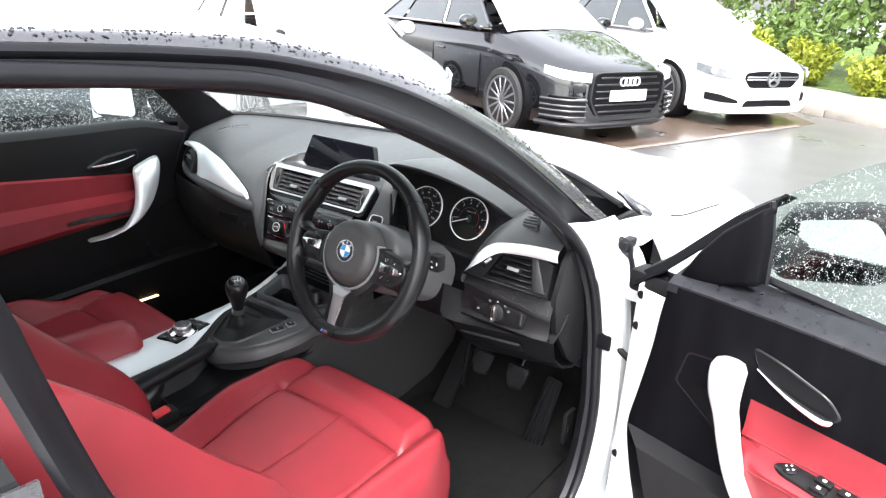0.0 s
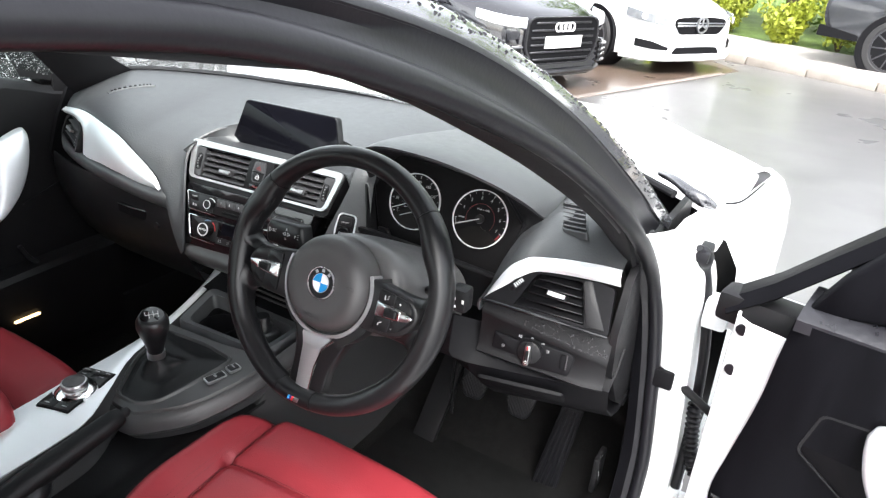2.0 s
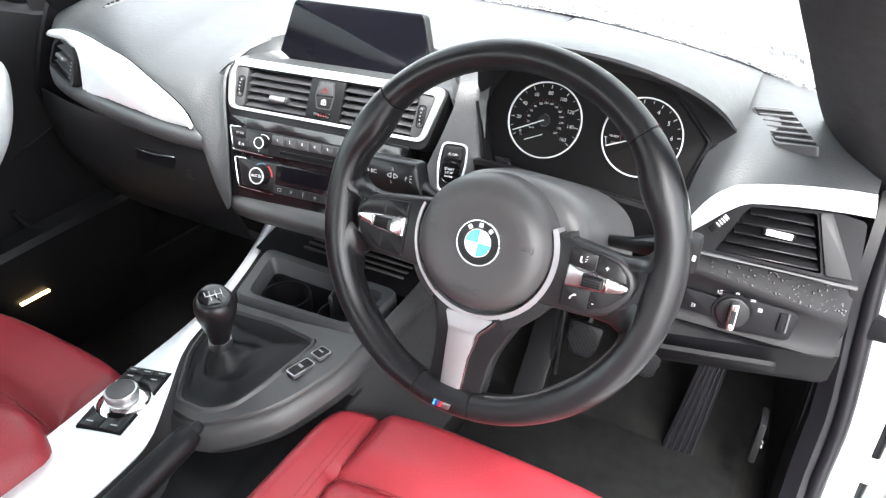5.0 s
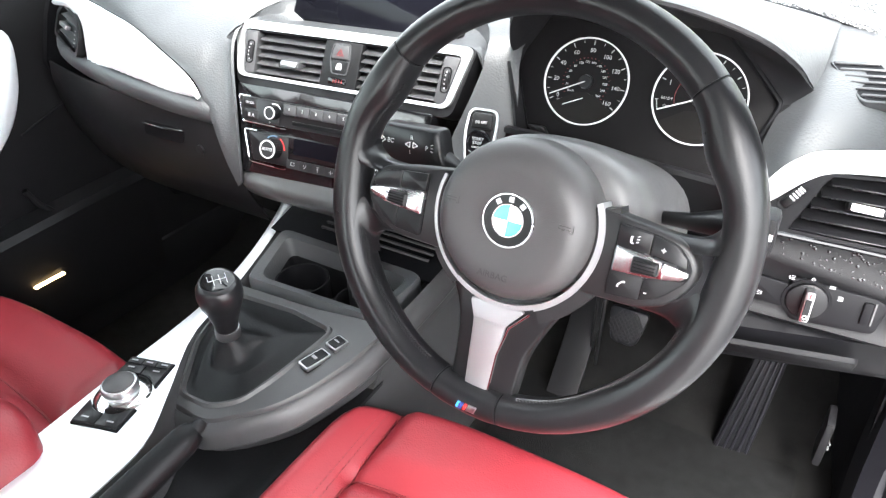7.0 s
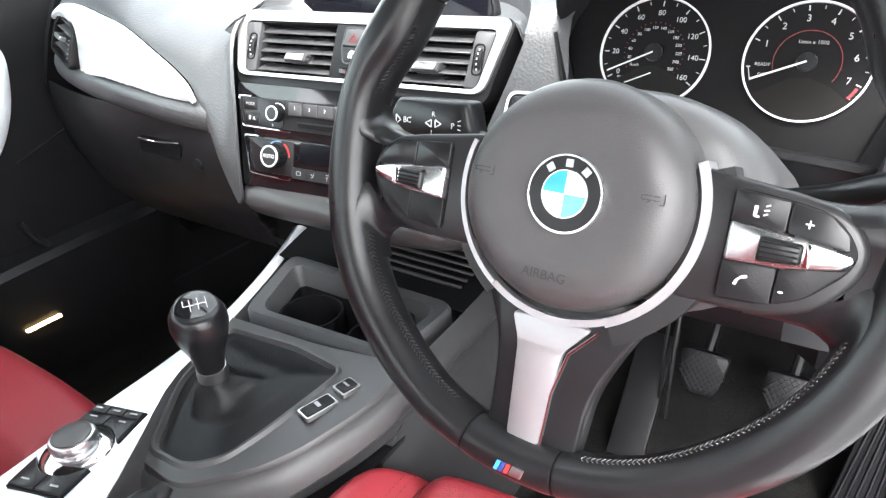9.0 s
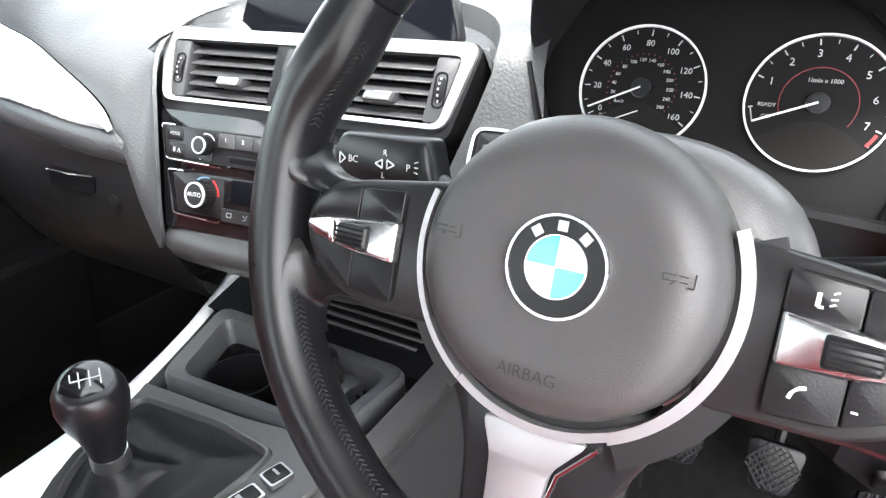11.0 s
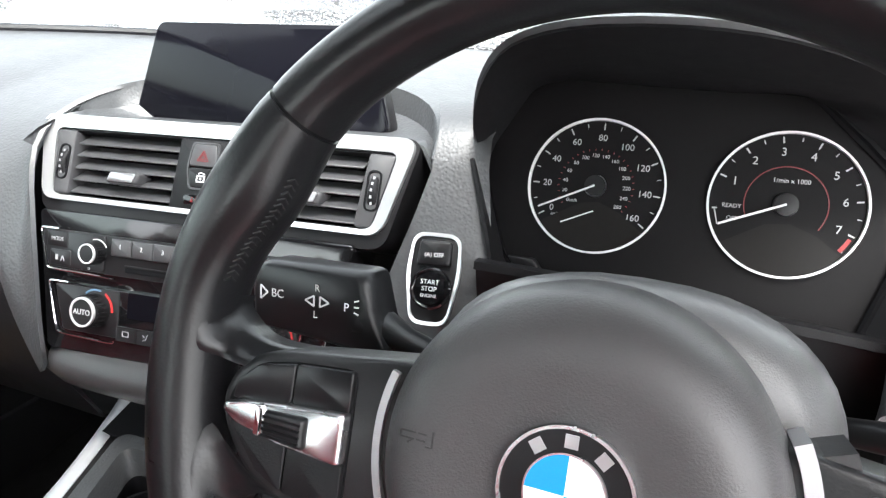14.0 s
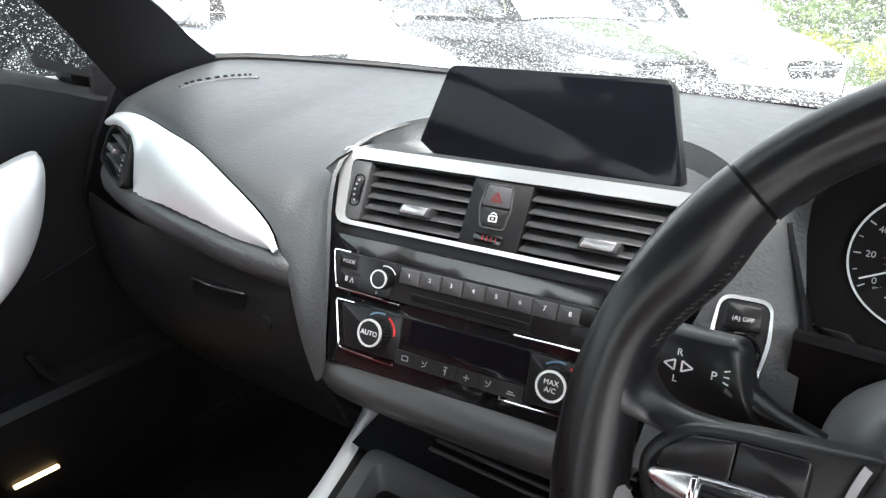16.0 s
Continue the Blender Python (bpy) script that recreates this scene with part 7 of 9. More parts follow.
part("headliner", sheet(bmesh.new(), [[Vector(((0.64 - 0.08 * smooth(-0.7, -0.47, y)) * u, y, z + 0.035 * (1 - u * u))) for u in np.linspace(-1, 1, 13)] for y, z in ((-1.7, 1.345), (-1.2, 1.362), (-0.8, 1.355), (-0.62, 1.338), (-0.47, 1.312))], 0.012), LINER, body)
# shoulder lining above the seal on the driver's side
part("roof_rail_lining", sheet(bmesh.new(), [[Vector(tuck(0.716 - dx, y, z + dz)) for dx, dz in ((0.0, 0.002), (0.026, 0.0), (0.056, 0.02))] for y, z in [(-1.02, 1.35), (-0.8, 1.335), (-0.6, 1.302), (-0.45, 1.248)]], 0.008), LINER, body)
# rear quarter: pillar, glass, white flank
qs = spline([(0.725, -0.85, 0.60), (0.728, -0.90, 0.83), (0.73, -0.937, 0.945), (0.73, -0.975, 1.097), (0.728, -0.99, 1.165), (0.715, -1.03, 1.31)], 16)
part("pillar_cover", sheet(bmesh.new(), [[p + Vector((0.004, 0.012, 0)), p + Vector((0.016, 0.0, 0)), p + Vector((0.018, -0.018, 0)), p + Vector((0.010, -0.026, 0))] for p in qs], 0.006), RUBBER, body)
part("quarter_glass", sheet(bmesh.new(), [[Vector((0.738, y - 0.05, z)) for y, z in ((-0.948, 0.99), (-0.975, 1.10), (-0.99, 1.165), (-1.01, 1.28))], [Vector((0.725, y, z)) for y, z in ((-1.8, 1.03), (-1.8, 1.12), (-1.8, 1.18), (-1.8, 1.26))]], 0.004), QUARTERGLASS, body, "dark rear quarter glass beaded with rain")
part("quarter_seal", sheet(bmesh.new(), [[Vector((0.745, -0.985, 0.995)), Vector((0.750, -0.985, 0.965))], [Vector((0.735, -1.8, 1.035)), Vector((0.742, -1.8, 1.00))]], 0.006), GLOSSTRIM, body)
part("rear_flank", sheet(bmesh.new(), [[Vector((0.752 + dx, -0.975 + dy, z)), Vector((0.75 + dx, -1.9, z + 0.03))] for dx, dy, z in ((0.0, 0.0, 0.962), (0.06, 0.02, 0.93), (0.11, 0.05, 0.80), (0.12, 0.12, 0.50), (0.10, 0.15, 0.25))], 0.008), WHITE, body)
part("rear_jamb", sheet(bmesh.new(), [[Vector((0.73, y, z)), Vector((0.77, y - 0.02, z)), Vector((0.84, y - 0.05 if z < 0.9 else y - 0.03, z))] for y, z in ((-0.78, 0.25), (-0.835, 0.5), (-0.88, 0.75), (-0.925, 0.93))], 0.006), WHITEIN, body)
# sill
part("sill", sheet(bmesh.new(), [[Vector((x, y, z)) for y in np.linspace(-0.85, 0.34, 8)] for x, z in ((0.780, 0.232), (0.797, 0.256), (0.815, 0.262), (0.835, 0.258), (0.855, 0.245), (0.875, 0.20), (0.86, 0.14))], 0.008), WHITEIN, body)
part("sill_plate", box(bmesh.new(), (0.788, -0.25, 0.250), (0.05, 0.86, 0.026), bevel=0.006), DARK, body)
part("far_sill", box(bmesh.new(), (-0.752, -0.35, 0.27), (0.05, 1.6, 0.16), bevel=0.01), LINER, body)
part("kick_panel", sheet(bmesh.new(), [[Vector((0.695 + 0.85 * splay(z) * smooth(0.55, 0.3, y), y, z)) for y in (0.20, 0.28, 0.42, 0.55)] for z in (0.22, 0.4, 0.58, 0.78)], 0.01), LINER, body)
bm = bmesh.new()
bars(bm, [(-0.006, 0.006, 0.006, 0.006, 0.004), (0.0, -0.008, 0.004, -0.002, 0.006)], plane_m((0.699, 0.225, 0.372), 0, -70), 0.0)
part("bonnet_lever_symbol", bm, LABEL, body)
part("bonnet_lever", box(bmesh.new(), (0.692, 0.24, 0.375), (0.012, 0.05, 0.09), bevel=0.004), DARK, body)
part("far_kick_panel", sheet(bmesh.new(), [[Vector((-0.748, y, z)) for y in (0.05, 0.25, 0.45, 0.60)] for z in (0.2, 0.5, 0.8, 1.0)], 0.01), LINER, body)
# hinge pillar
def seal_y(z):
    pts = [(0.24, 0.06), (0.31, 0.135), (0.40, 0.164), (0.50, 0.174), (0.60, 0.178), (0.70, 0.182), (0.81, 0.164), (0.92, 0.100), (1.0, 0.012)]
    for (a, ya), (b, yb) in zip(pts, pts[1:]):
        if a <= z <= b:
            return ya + (yb - ya) * (z - a) / (b - a)
    return pts[-1][1]


rows = []
for z in np.linspace(0.25, 0.995, 22):
    y = seal_y(z)
    w = 1 - 0.62 * smooth(0.86, 0.995, z)
    f_ = smooth(0.80, 0.98, z)
    k = splay(z)
    rows.append([Vector((0.728 + k, y + 0.004, z)), Vector((0.742 + k, y - 0.006 + 0.03 * f_, z)), Vector((0.742 + 0.030 * w + 0.85 * k, y - 0.008 + 0.05 * f_, z)), Vector((0.745 + 0.048 * w + 0.7 * k, y + 0.004 + 0.06 * f_, z)), Vector((0.75 + 0.052 * w + 0.6 * k, y + 0.06 + 0.04 * f_, z)), Vector((0.75 + 0.054 * w + 0.6 * k, y + 0.14, z))])
lin = [seal_y(z) for z in np.linspace(0.24, 0.93, 14)]
part("jamb_lining", sheet(bmesh.new(), [[Vector((0.722 + splay(z), y + 0.004, z)), Vector((0.704 + 0.95 * splay(z), y - 0.004, z)), Vector((0.690 + 0.88 * splay(z), y + 0.010, z)), Vector((0.684 + 0.85 * splay(z), y + 0.06, z))] for y, z in zip(lin, np.linspace(0.24, 0.93, 14))], 0.004), RUBBER, body)
part("hinge_pillar", sheet(bmesh.new(), rows, 0.005), WHITEIN, body, "white painted hinge pillar")
part("pillar_rubber", tube(bmesh.new(), spline([(0.790, 0.165, 0.945), (0.803, 0.195, 0.90), (0.822, 0.205, 0.82), (0.836, 0.212, 0.72), (0.844, 0.212, 0.6), (0.847, 0.205, 0.45), (0.845, 0.19, 0.3)], 24), [0.006, 0.014, 0.018, 0.015] + [0.009] * 21, 10), RUBBER, body)
part("rubber_cap", box(bmesh.new(), (0.793, 0.19, 0.93), (0.030, 0.06, 0.020), Matrix.Identity(4), bevel=0.006), RUBBER, body)
for z in (0.83, 0.42):
    hg = part("hinge", box(bmesh.new(), (0.838, seal_y(z) + 0.045, z), (0.040, 0.05, 0.050), bevel=0.008), WHITEIN, body)
    part("hinge_leaf", box(bmesh.new(), (0.872, seal_y(z) + 0.035, z), (0.06, 0.012, 0.040), bevel=0.004), WHITEIN, hg)
ck = part("door_check", tube(bmesh.new(), [Vector(p) for p in ((0.780, 0.182, 0.688), (0.815, 0.186, 0.675), (0.86, 0.185, 0.650), (0.91, 0.18, 0.625))], [0.010, 0.008, 0.008, 0.008], 10), DARK, body)
part("check_box", box(bmesh.new(), (0.784, 0.178, 0.686), (0.034, 0.024, 0.036), Matrix.Identity(4), bevel=0.004), DARKER, ck)
bm = bmesh.new()
pth = spline([(0.842, 0.215, 0.63), (0.848, 0.208, 0.585), (0.856, 0.20, 0.545), (0.870, 0.195, 0.505), (0.895, 0.19, 0.485)], 54)
tube(bm, pth, [0.012 + 0.003 * (i % 3 == 0) - 0.001 for i in range(55)], 12)
part("cable_boot", bm, RUBBER, body, "ribbed rubber cable boot")
# windscreen, bonnet, wing
top_edge = spline([(-0.545, -0.40, 1.300), (-0.3, -0.44, 1.335), (0, -0.455, 1.345), (0.3, -0.44, 1.335), (0.560, -0.40, 1.300)], 30)
bot_edge = spline([(-0.70, 0.24, 0.985), (-0.5, 0.40, 0.985), (-0.25, 0.50, 0.975), (0, 0.535, 0.968), (0.25, 0.52, 0.958), (0.5, 0.42, 0.940), (0.690, 0.28, 0.915)], 30)
rows = [[a.lerp(b, k / 12) + Vector((0, 0.02, 0.03)) * math.sin(math.pi * k / 12) for k in range(13)] for a, b in zip(top_edge, bot_edge)]
ws = part("windscreen", sheet(bmesh.new(), rows, 0.005), WETGLASS, body, "windscreen beaded with rain")
ws.visible_shadow = False
rows2 = [[r[-1] + Vector((0, 0.012, 0.004)), r[-1] + Vector((0, -0.025, 0.010)), r[-1] + Vector((0, -0.03, -0.02))] for r in rows]
part("windscreen_lower_seal", sheet(bmesh.new(), rows2, 0.004), RUBBER, body)
part("scuttle", sheet(bmesh.new(), [[Vector((x, 0.60 - 0.36 * abs(x / 0.72) ** 2.2 + dy, 0.955 - 0.04 * abs(x / 0.72) ** 2 + dz)) for x in np.linspace(-0.72, 0.72, 20)] for dy, dz in ((-0.07, 0.0), (0.0, -0.02), (0.05, -0.01))], 0.006), DARK, body)
part("wiper", tube(bmesh.new(), spline([(0.70, 0.36, 0.958), (0.45, 0.50, 0.975), (0.15, 0.545, 0.988), (-0.15, 0.54, 0.995)], 16), 0.008, 8), DARK, body)
part("wiper_spindle", tube(bmesh.new(), spline([(0.775, 0.37, 0.948), (0.735, 0.36, 0.965), (0.69, 0.40, 0.972), (0.65, 0.45, 0.965)], 10), [0.006, 0.010, 0.013, 0.012, 0.011, 0.010, 0.009, 0.009, 0.008, 0.008, 0.007], 10), GLOSSTRIM, body)
rows = []
for t in np.linspace(0, 1, 20):
    r = []
    for u in np.linspace(-1, 1, 25):
        au = abs(u)
        x = u * (0.79 + 0.04 * t - 0.14 * t**3)
        y = 0.64 - 0.22 * au**2.4 + (1.10 - 0.30 * au**2.5 + 0.22 * au**2.4) * t
        z = 0.950 - 0.040 * au**3 - 0.06 * t - 0.15 * t**4 - 0.05 * (au * t) ** 3 + 0.018 * math.exp(-((au - 0.62) / 0.10) ** 2)
        r.append(Vector((x, y, z)))
    rows.append(r)
part("bonnet", sheet(bmesh.new(), rows, 0.012), WHITE, body, "white bonnet")
rows = []
for y in np.linspace(0.30, 1.5, 22):
    x0 = 0.80 + 0.03 * smooth(0.3, 1.1, y) - 0.16 * smooth(1.0, 1.55, y)
    z0 = 0.920 - 0.10 * smooth(0.4, 1.5, y) - 0.16 * smooth(1.1, 1.55, y)
    z0 = z0 + 0.012 * smooth(0.5, 0.3, y)
    rows.append([Vector((x0 - 0.012 + dx, y, z0 + dz)) for dx, dz in ((0.0, -0.012), (0.004, 0.0), (0.03, -0.012), (0.06, -0.06), (0.072, -0.16), (0.075, -0.35), (0.06, -0.60))])
part("wing_corner", sheet(bmesh.new(), [[Vector((0.752, 0.13, 0.975)), Vector((0.775, 0.15, 0.955)), Vector((0.800, 0.17, 0.925))], [Vector((0.745, 0.25, 0.955)), Vector((0.778, 0.26, 0.940)), Vector((0.806, 0.26, 0.910))], [Vector((0.760, 0.38, 0.945)), Vector((0.790, 0.39, 0.936)), Vector((0.812, 0.40, 0.918))]], 0.005), WHITE, body)
part("front_wing", sheet(bmesh.new(), rows, 0.006), WHITE, body)
part("bonnet_gap", tube(bmesh.new(), spline([(0.778, 0.50, 0.918), (0.796, 0.525, 0.917), (0.806, 0.57, 0.916), (0.814, 0.66, 0.911), (0.820, 0.76, 0.902)], 16), 0.0022, 6), DARK, body)
part("far_wing", sheet(bmesh.new(), [[Vector((-p.x, p.y, p.z)) for p in r] for r in rows], 0.006), WHITE, body)
part("nose", sheet(bmesh.new(), [[Vector((x, 1.70 - 0.45 * abs(x / 0.8) ** 2.2 + dy, z)) for x in np.linspace(-0.80, 0.80, 16)] for dy, z in ((0.0, 0.80), (0.06, 0.70), (0.10, 0.5), (0.06, 0.25))], 0.01), WHITE, body)
# bulkhead closes the shell behind the dashboard
part("bulkhead", sheet(bmesh.new(), [[Vector((x, 0.57, z)) for x in (-0.74, 0.0, 0.72)] for z in (0.22, 0.6, 0.90)], 0.01), DARKER, body)
part("rear_bulkhead", sheet(bmesh.new(), [[Vector((x, y, z)) for x in (-0.74, 0.0, 0.72)] for y, z in ((-1.45, 0.22), (-1.5, 0.6), (-1.75, 0.95))], 0.02), LINER, body)
part("rear_roof_panel", sheet(bmesh.new(), [[Vector((0.62 * u, y, z - 0.05 * u * u)) for u in np.linspace(-1, 1, 9)] for y, z in ((-1.00, 1.425), (-1.3, 1.42), (-1.7, 1.385))], 0.01), WHITE, body)
# tail of the car behind the seats
part("rear_window", sheet(bmesh.new(), [[Vector((w * u, y, z - 0.04 * u * u)) for u in np.linspace(-1, 1, 9)] for y, z, w in ((-1.69, 1.38, 0.60), (-1.95, 1.24, 0.62), (-2.22, 1.06, 0.64))], 0.005), GLASS, body)
part("boot_lid", sheet(bmesh.new(), [[Vector((w * u, y, z - 0.03 * u * u)) for u in np.linspace(-1, 1, 9)] for y, z, w in ((-2.20, 1.06, 0.70), (-2.45, 1.02, 0.70), (-2.60, 0.99, 0.66), (-2.66, 0.86, 0.66), (-2.68, 0.72, 0.66))], 0.01), WHITE, body)
part("rear_bumper", sheet(bmesh.new(), [[Vector((w * u, y + 0.22 * abs(u) ** 3, z)) for u in np.linspace(-1, 1, 13)] for y, z, w in ((-2.68, 0.73, 0.80), (-2.74, 0.60, 0.84), (-2.74, 0.42, 0.84), (-2.68, 0.24, 0.82))], 0.01), WHITE, body)
for s in (-1, 1):
    part("rear_haunch", sheet(bmesh.new(), [[Vector((s * x, y, z)) for y in (-0.98, -1.4, -1.85, -2.2, -2.5)] for x, z in (((0.64, 1.06), (0.752, 1.0)) if s < 0 else ()) + ((0.812, 0.925), (0.862, 0.81), (0.872, 0.50), (0.852, 0.25))], 0.008), WHITE, body)
    part("tail_lamp", box(bmesh.new(), (s * 0.72, -2.56, 0.82), (0.22, 0.14, 0.14), bevel=0.03), REDLAMP, body)
    part("rear_pillar", sheet(bmesh.new(), [[Vector((s * x, y, z)) for x, y, z in ((0.61, -1.62, 1.36), (0.66, -1.55, 1.26), (0.70, -1.45, 1.02))], [Vector((s * x, y, z)) for x, y, z in ((0.62, -1.75, 1.34), (0.66, -2.0, 1.20), (0.70, -2.25, 1.02))]], 0.01), WHITE, body)
# mirror inside
mi = part("rear_view_mirror", box(bmesh.new(), (0.04, -0.16, 1.243), (0.24, 0.045, 0.075), Matrix.Identity(4), bevel=0.018, seg=3), DARK, body)
part("mirror_stem", tube(bmesh.new(), [Vector((0.03, -0.15, 1.26)), Vector((0.0, -0.10, 1.32))], 0.012, 8), DARK, mi)

# ---- open driver's door ----
door = thing("driver_door", (0.95, 0.1, 0.3), "open black and red car door with silver pull handle, wet", "car door")
DM_ = Matrix(((0.98, 0.0, -0.2, 0.93), (-0.2, 0.0, -0.98, 0.05), (0.0, 1.0, 0.0, 0.0), (0, 0, 0, 1)))


def dp(x, z, d=0.0):
    return DM_ @ Vector((x, z, d))


belt = lambda x: 0.975 - 0.075 * min(1, x / 0.5) if x > 0.1 else 0.930 + 0.45 * (x - 0.0)
front_e = [(0.018, 0.925), (0.012, 0.86), (0.006, 0.78), (-0.012, 0.67), (-0.024, 0.58), (-0.005, 0.50), (0.03, 0.40), (0.06, 0.33)]
rows = []
for x, z in spline([(a, b, 0) for a, b in front_e], 26) and [(p.x, p.y) for p in spline([(a, b, 0) for a, b in front_e], 26)]:
    t = (0.925 - z) / 0.6
    r = []
    for k in range(15):
        s = (k / 14) ** 1.4
        xx = x + (1.05 - x) * s
        zz = z + (0.045 * s - 0.10 * s * s if t < 0.3 else 0.02 * s) * (1 - t)
        r.append(dp(xx, zz, 0.004 * math.sin(9 * t) - 0.012 * (k == 0)))
    rows.append(r)
panel = part("door_panel", sheet(bmesh.new(), rows, 0.006), DOORLINER, door, "black soft door lining with rain streaks")
ledge_ = [[dp(x, 0.925 + (0.045 * ((x - 0.018) / 1.03) - 0.10 * ((x - 0.018) / 1.03) ** 2) + dz, d) for x in np.linspace(0.018, 1.04, 16)] for dz, d in ((-0.012, 0.006), (0.004, 0.004), (0.014, -0.010), (0.024, -0.050), (0.028, -0.075))]
part("belt_ledge", sheet(bmesh.new(), ledge_, 0.004), WETLEDGE, door, "wet black belt line")
o = rounded([(0.016, 0.928), (0.050, 0.995), (0.090, 1.050), (0.157, 1.112), (0.168, 1.05), (0.172, 0.968), (0.10, 0.945)], 0.012, 4)
part("mirror_sail", slab(bmesh.new(), o, -0.055, -0.020, DM_, 0.010), DOORLINER, door)
rows = [[dp(x + dx, z + dz, d) for x, z in ((-0.09, 0.885), (-0.03, 0.935), (0.03, 0.998), (0.09, 1.060), (0.158, 1.112))] for dx, dz, d in ((0.004, -0.012, -0.045), (-0.004, 0.006, -0.06), (-0.008, 0.010, -0.10), (0.0, 0.0, -0.13))]
part("sail_outer", sheet(bmesh.new(), rows, 0.004), DOORLINER, door)
part("sail_base", box(bmesh.new(), (-0.045, 0.880, -0.080), (0.12, 0.05, 0.06), DM_, bevel=0.012), DARK, door)
# glass
gl = [(0.150, 1.118), (0.247, 1.186), (0.33, 1.226), (0.45, 1.265), (0.6, 1.29), (0.8, 1.30), (1.02, 1.29)]
rows = [[dp(x, 0.95 + (z - 0.95) * k / 8, -0.075 - 0.02 * (k / 8) ** 2) for k in range(9)] for x, z in [(p.x, p.y) for p in spline([(a, b, 0) for a, b in gl], 20)]]
part("door_glass", sheet(bmesh.new(), rows, 0.004), DROPGLASS, door, "frameless door glass beaded with rain")
part("glass_seal", tube(bmesh.new(), [dp(0.168, 0.97, -0.070), dp(0.3, 0.958, -0.070), dp(0.6, 0.935, -0.070), dp(1.0, 0.91, -0.070)], 0.008, 8), RUBBER, door)
part("sail_edge", tube(bmesh.new(), [dp(0.152, 1.116, -0.05), dp(0.166, 1.05, -0.05), dp(0.172, 0.968, -0.05)], 0.005, 8), RUBBER, door)
# pull handle
pl = spline([(0.172, 0.832, 0.022), (0.176, 0.805, 0.032), (0.183, 0.770, 0.038), (0.199, 0.730, 0.044), (0.216, 0.695, 0.054), (0.240, 0.655, 0.066), (0.268, 0.620, 0.074), (0.305, 0.585, 0.070)], 28)
wd = [0.029, 0.032, 0.0325, 0.032, 0.0315, 0.0305, 0.0295, 0.028, 0.026, 0.024] + [0.022 - 0.0004 * i for i in range(19)]
rows = []
for i, (p, w) in enumerate(zip(pl, wd)):
    tilt = 0.10 if i < 3 else 0.28
    rows.append([dp(p.x + w * c, p.y + tilt * w * c, p.z + 0.014 * s) for c, s in [(math.copysign(abs(math.cos(a)) ** 0.6, math.cos(a)), math.copysign(abs(math.sin(a)) ** 0.7, math.sin(a))) for a in [2 * math.pi * i / 20 for i in range(20)]]])
bm = bmesh.new()
vs = grid(bm, [[q.lerp(dp(0.172, 0.840, 0.020), 0.5) + Vector((0, 0, 0.006)) for q in rows[0]], [q + Vector((0, 0, 0.005)) - (q - dp(0.172, 0.832, 0.022)) * 0.12 for q in rows[0]]] + rows[1:], close=True)
bm.faces.new(vs[0])
bm.faces.new(vs[-1])
part("pull_handle", bm, SILVER, door, "satin silver curved pull handle")
# recess behind the pull
o = rounded([(0.088, 0.810), (0.150, 0.818), (0.205, 0.72), (0.200, 0.655), (0.166, 0.686), (0.073, 0.742)], 0.010, 4)
part("pull_recess", slab(bmesh.new(), o, -0.004, 0.008, DM_, 0.002), DARKER, panel)
bm = bmesh.new()
o2 = inset(o, -0.004)
ring(bm, o2, o, 0.0, 0.010, DM_)
part("recess_rim", bm, SATIN, panel)
# latch handle
o = rounded([(0.196, 0.878), (0.255, 0.868), (0.340, 0.840), (0.364, 0.812), (0.345, 0.797), (0.275, 0.808), (0.215, 0.838)], 0.018, 5)
hz_ = part("handle_bowl", slab(bmesh.new(), o, 0.0, 0.012, DM_, 0.005), SATIN, door)
part("handle_hollow", slab(bmesh.new(), inset(o, 0.007), 0.008, 0.0135, DM_), DARKER, hz_)
bm = bmesh.new()
hp2 = spline([(0.218, 0.842, 0.016), (0.26, 0.826, 0.022), (0.30, 0.815, 0.026), (0.338, 0.808, 0.026), (0.350, 0.812, 0.022)], 14)
tube(bm, [dp(*p) for p in hp2], [0.0035, 0.004, 0.005, 0.006, 0.007, 0.008, 0.009, 0.010, 0.011, 0.012, 0.013, 0.013, 0.013, 0.012, 0.009], 12, flat=0.5)
part("latch_handle", bm, CHROME, door, "chrome door latch handle")
# red armrest and insert
rows = []
for k in range(22):
    x = 0.216 + 0.80 * k / 21
    zt_ = 0.782 - 0.02 * (x - 0.2)
    out_ = 0.3 + 0.7 * smooth(0.216, 0.27, x)
    rows.append([dp(x, z, d) for z, d in ((zt_, 0.004), (zt_ - 0.004, 0.009), (zt_ - 0.03, 0.010), (zt_ - 0.062, 0.011), (zt_ - 0.074, 0.016), (zt_ - 0.080, 0.030 * out_), (zt_ - 0.084, 0.062 * out_), (zt_ - 0.092, 0.072 * out_), (zt_ - 0.12, 0.074 * out_), (zt_ - 0.19, 0.060 * out_), (zt_ - 0.25, 0.02))])
part("red_armrest", sheet(bmesh.new(), rows, 0.006), RED, door, "red leather armrest and insert")
part("armrest_seam", tube(bmesh.new(), [dp(0.262 + 0.74 * k / 16, 0.684 - 0.016 * k / 16, 0.0745) for k in range(17)], 0.0014, 6), REDSEAM, door)
part("insert_seam", tube(bmesh.new(), [dp(0.226 + 0.77 * k / 16, 0.709 - 0.016 * k / 16, 0.0165) for k in range(17)], 0.0018, 6), REDSEAM, door)
SW = Matrix.Translation(dp(0.358, 0.7005, 0.046)) @ DM_.to_3x3().to_4x4() @ Matrix.Rotation(radians(-75), 4, "X") @ Matrix.Rotation(radians(-4), 4, "Z")
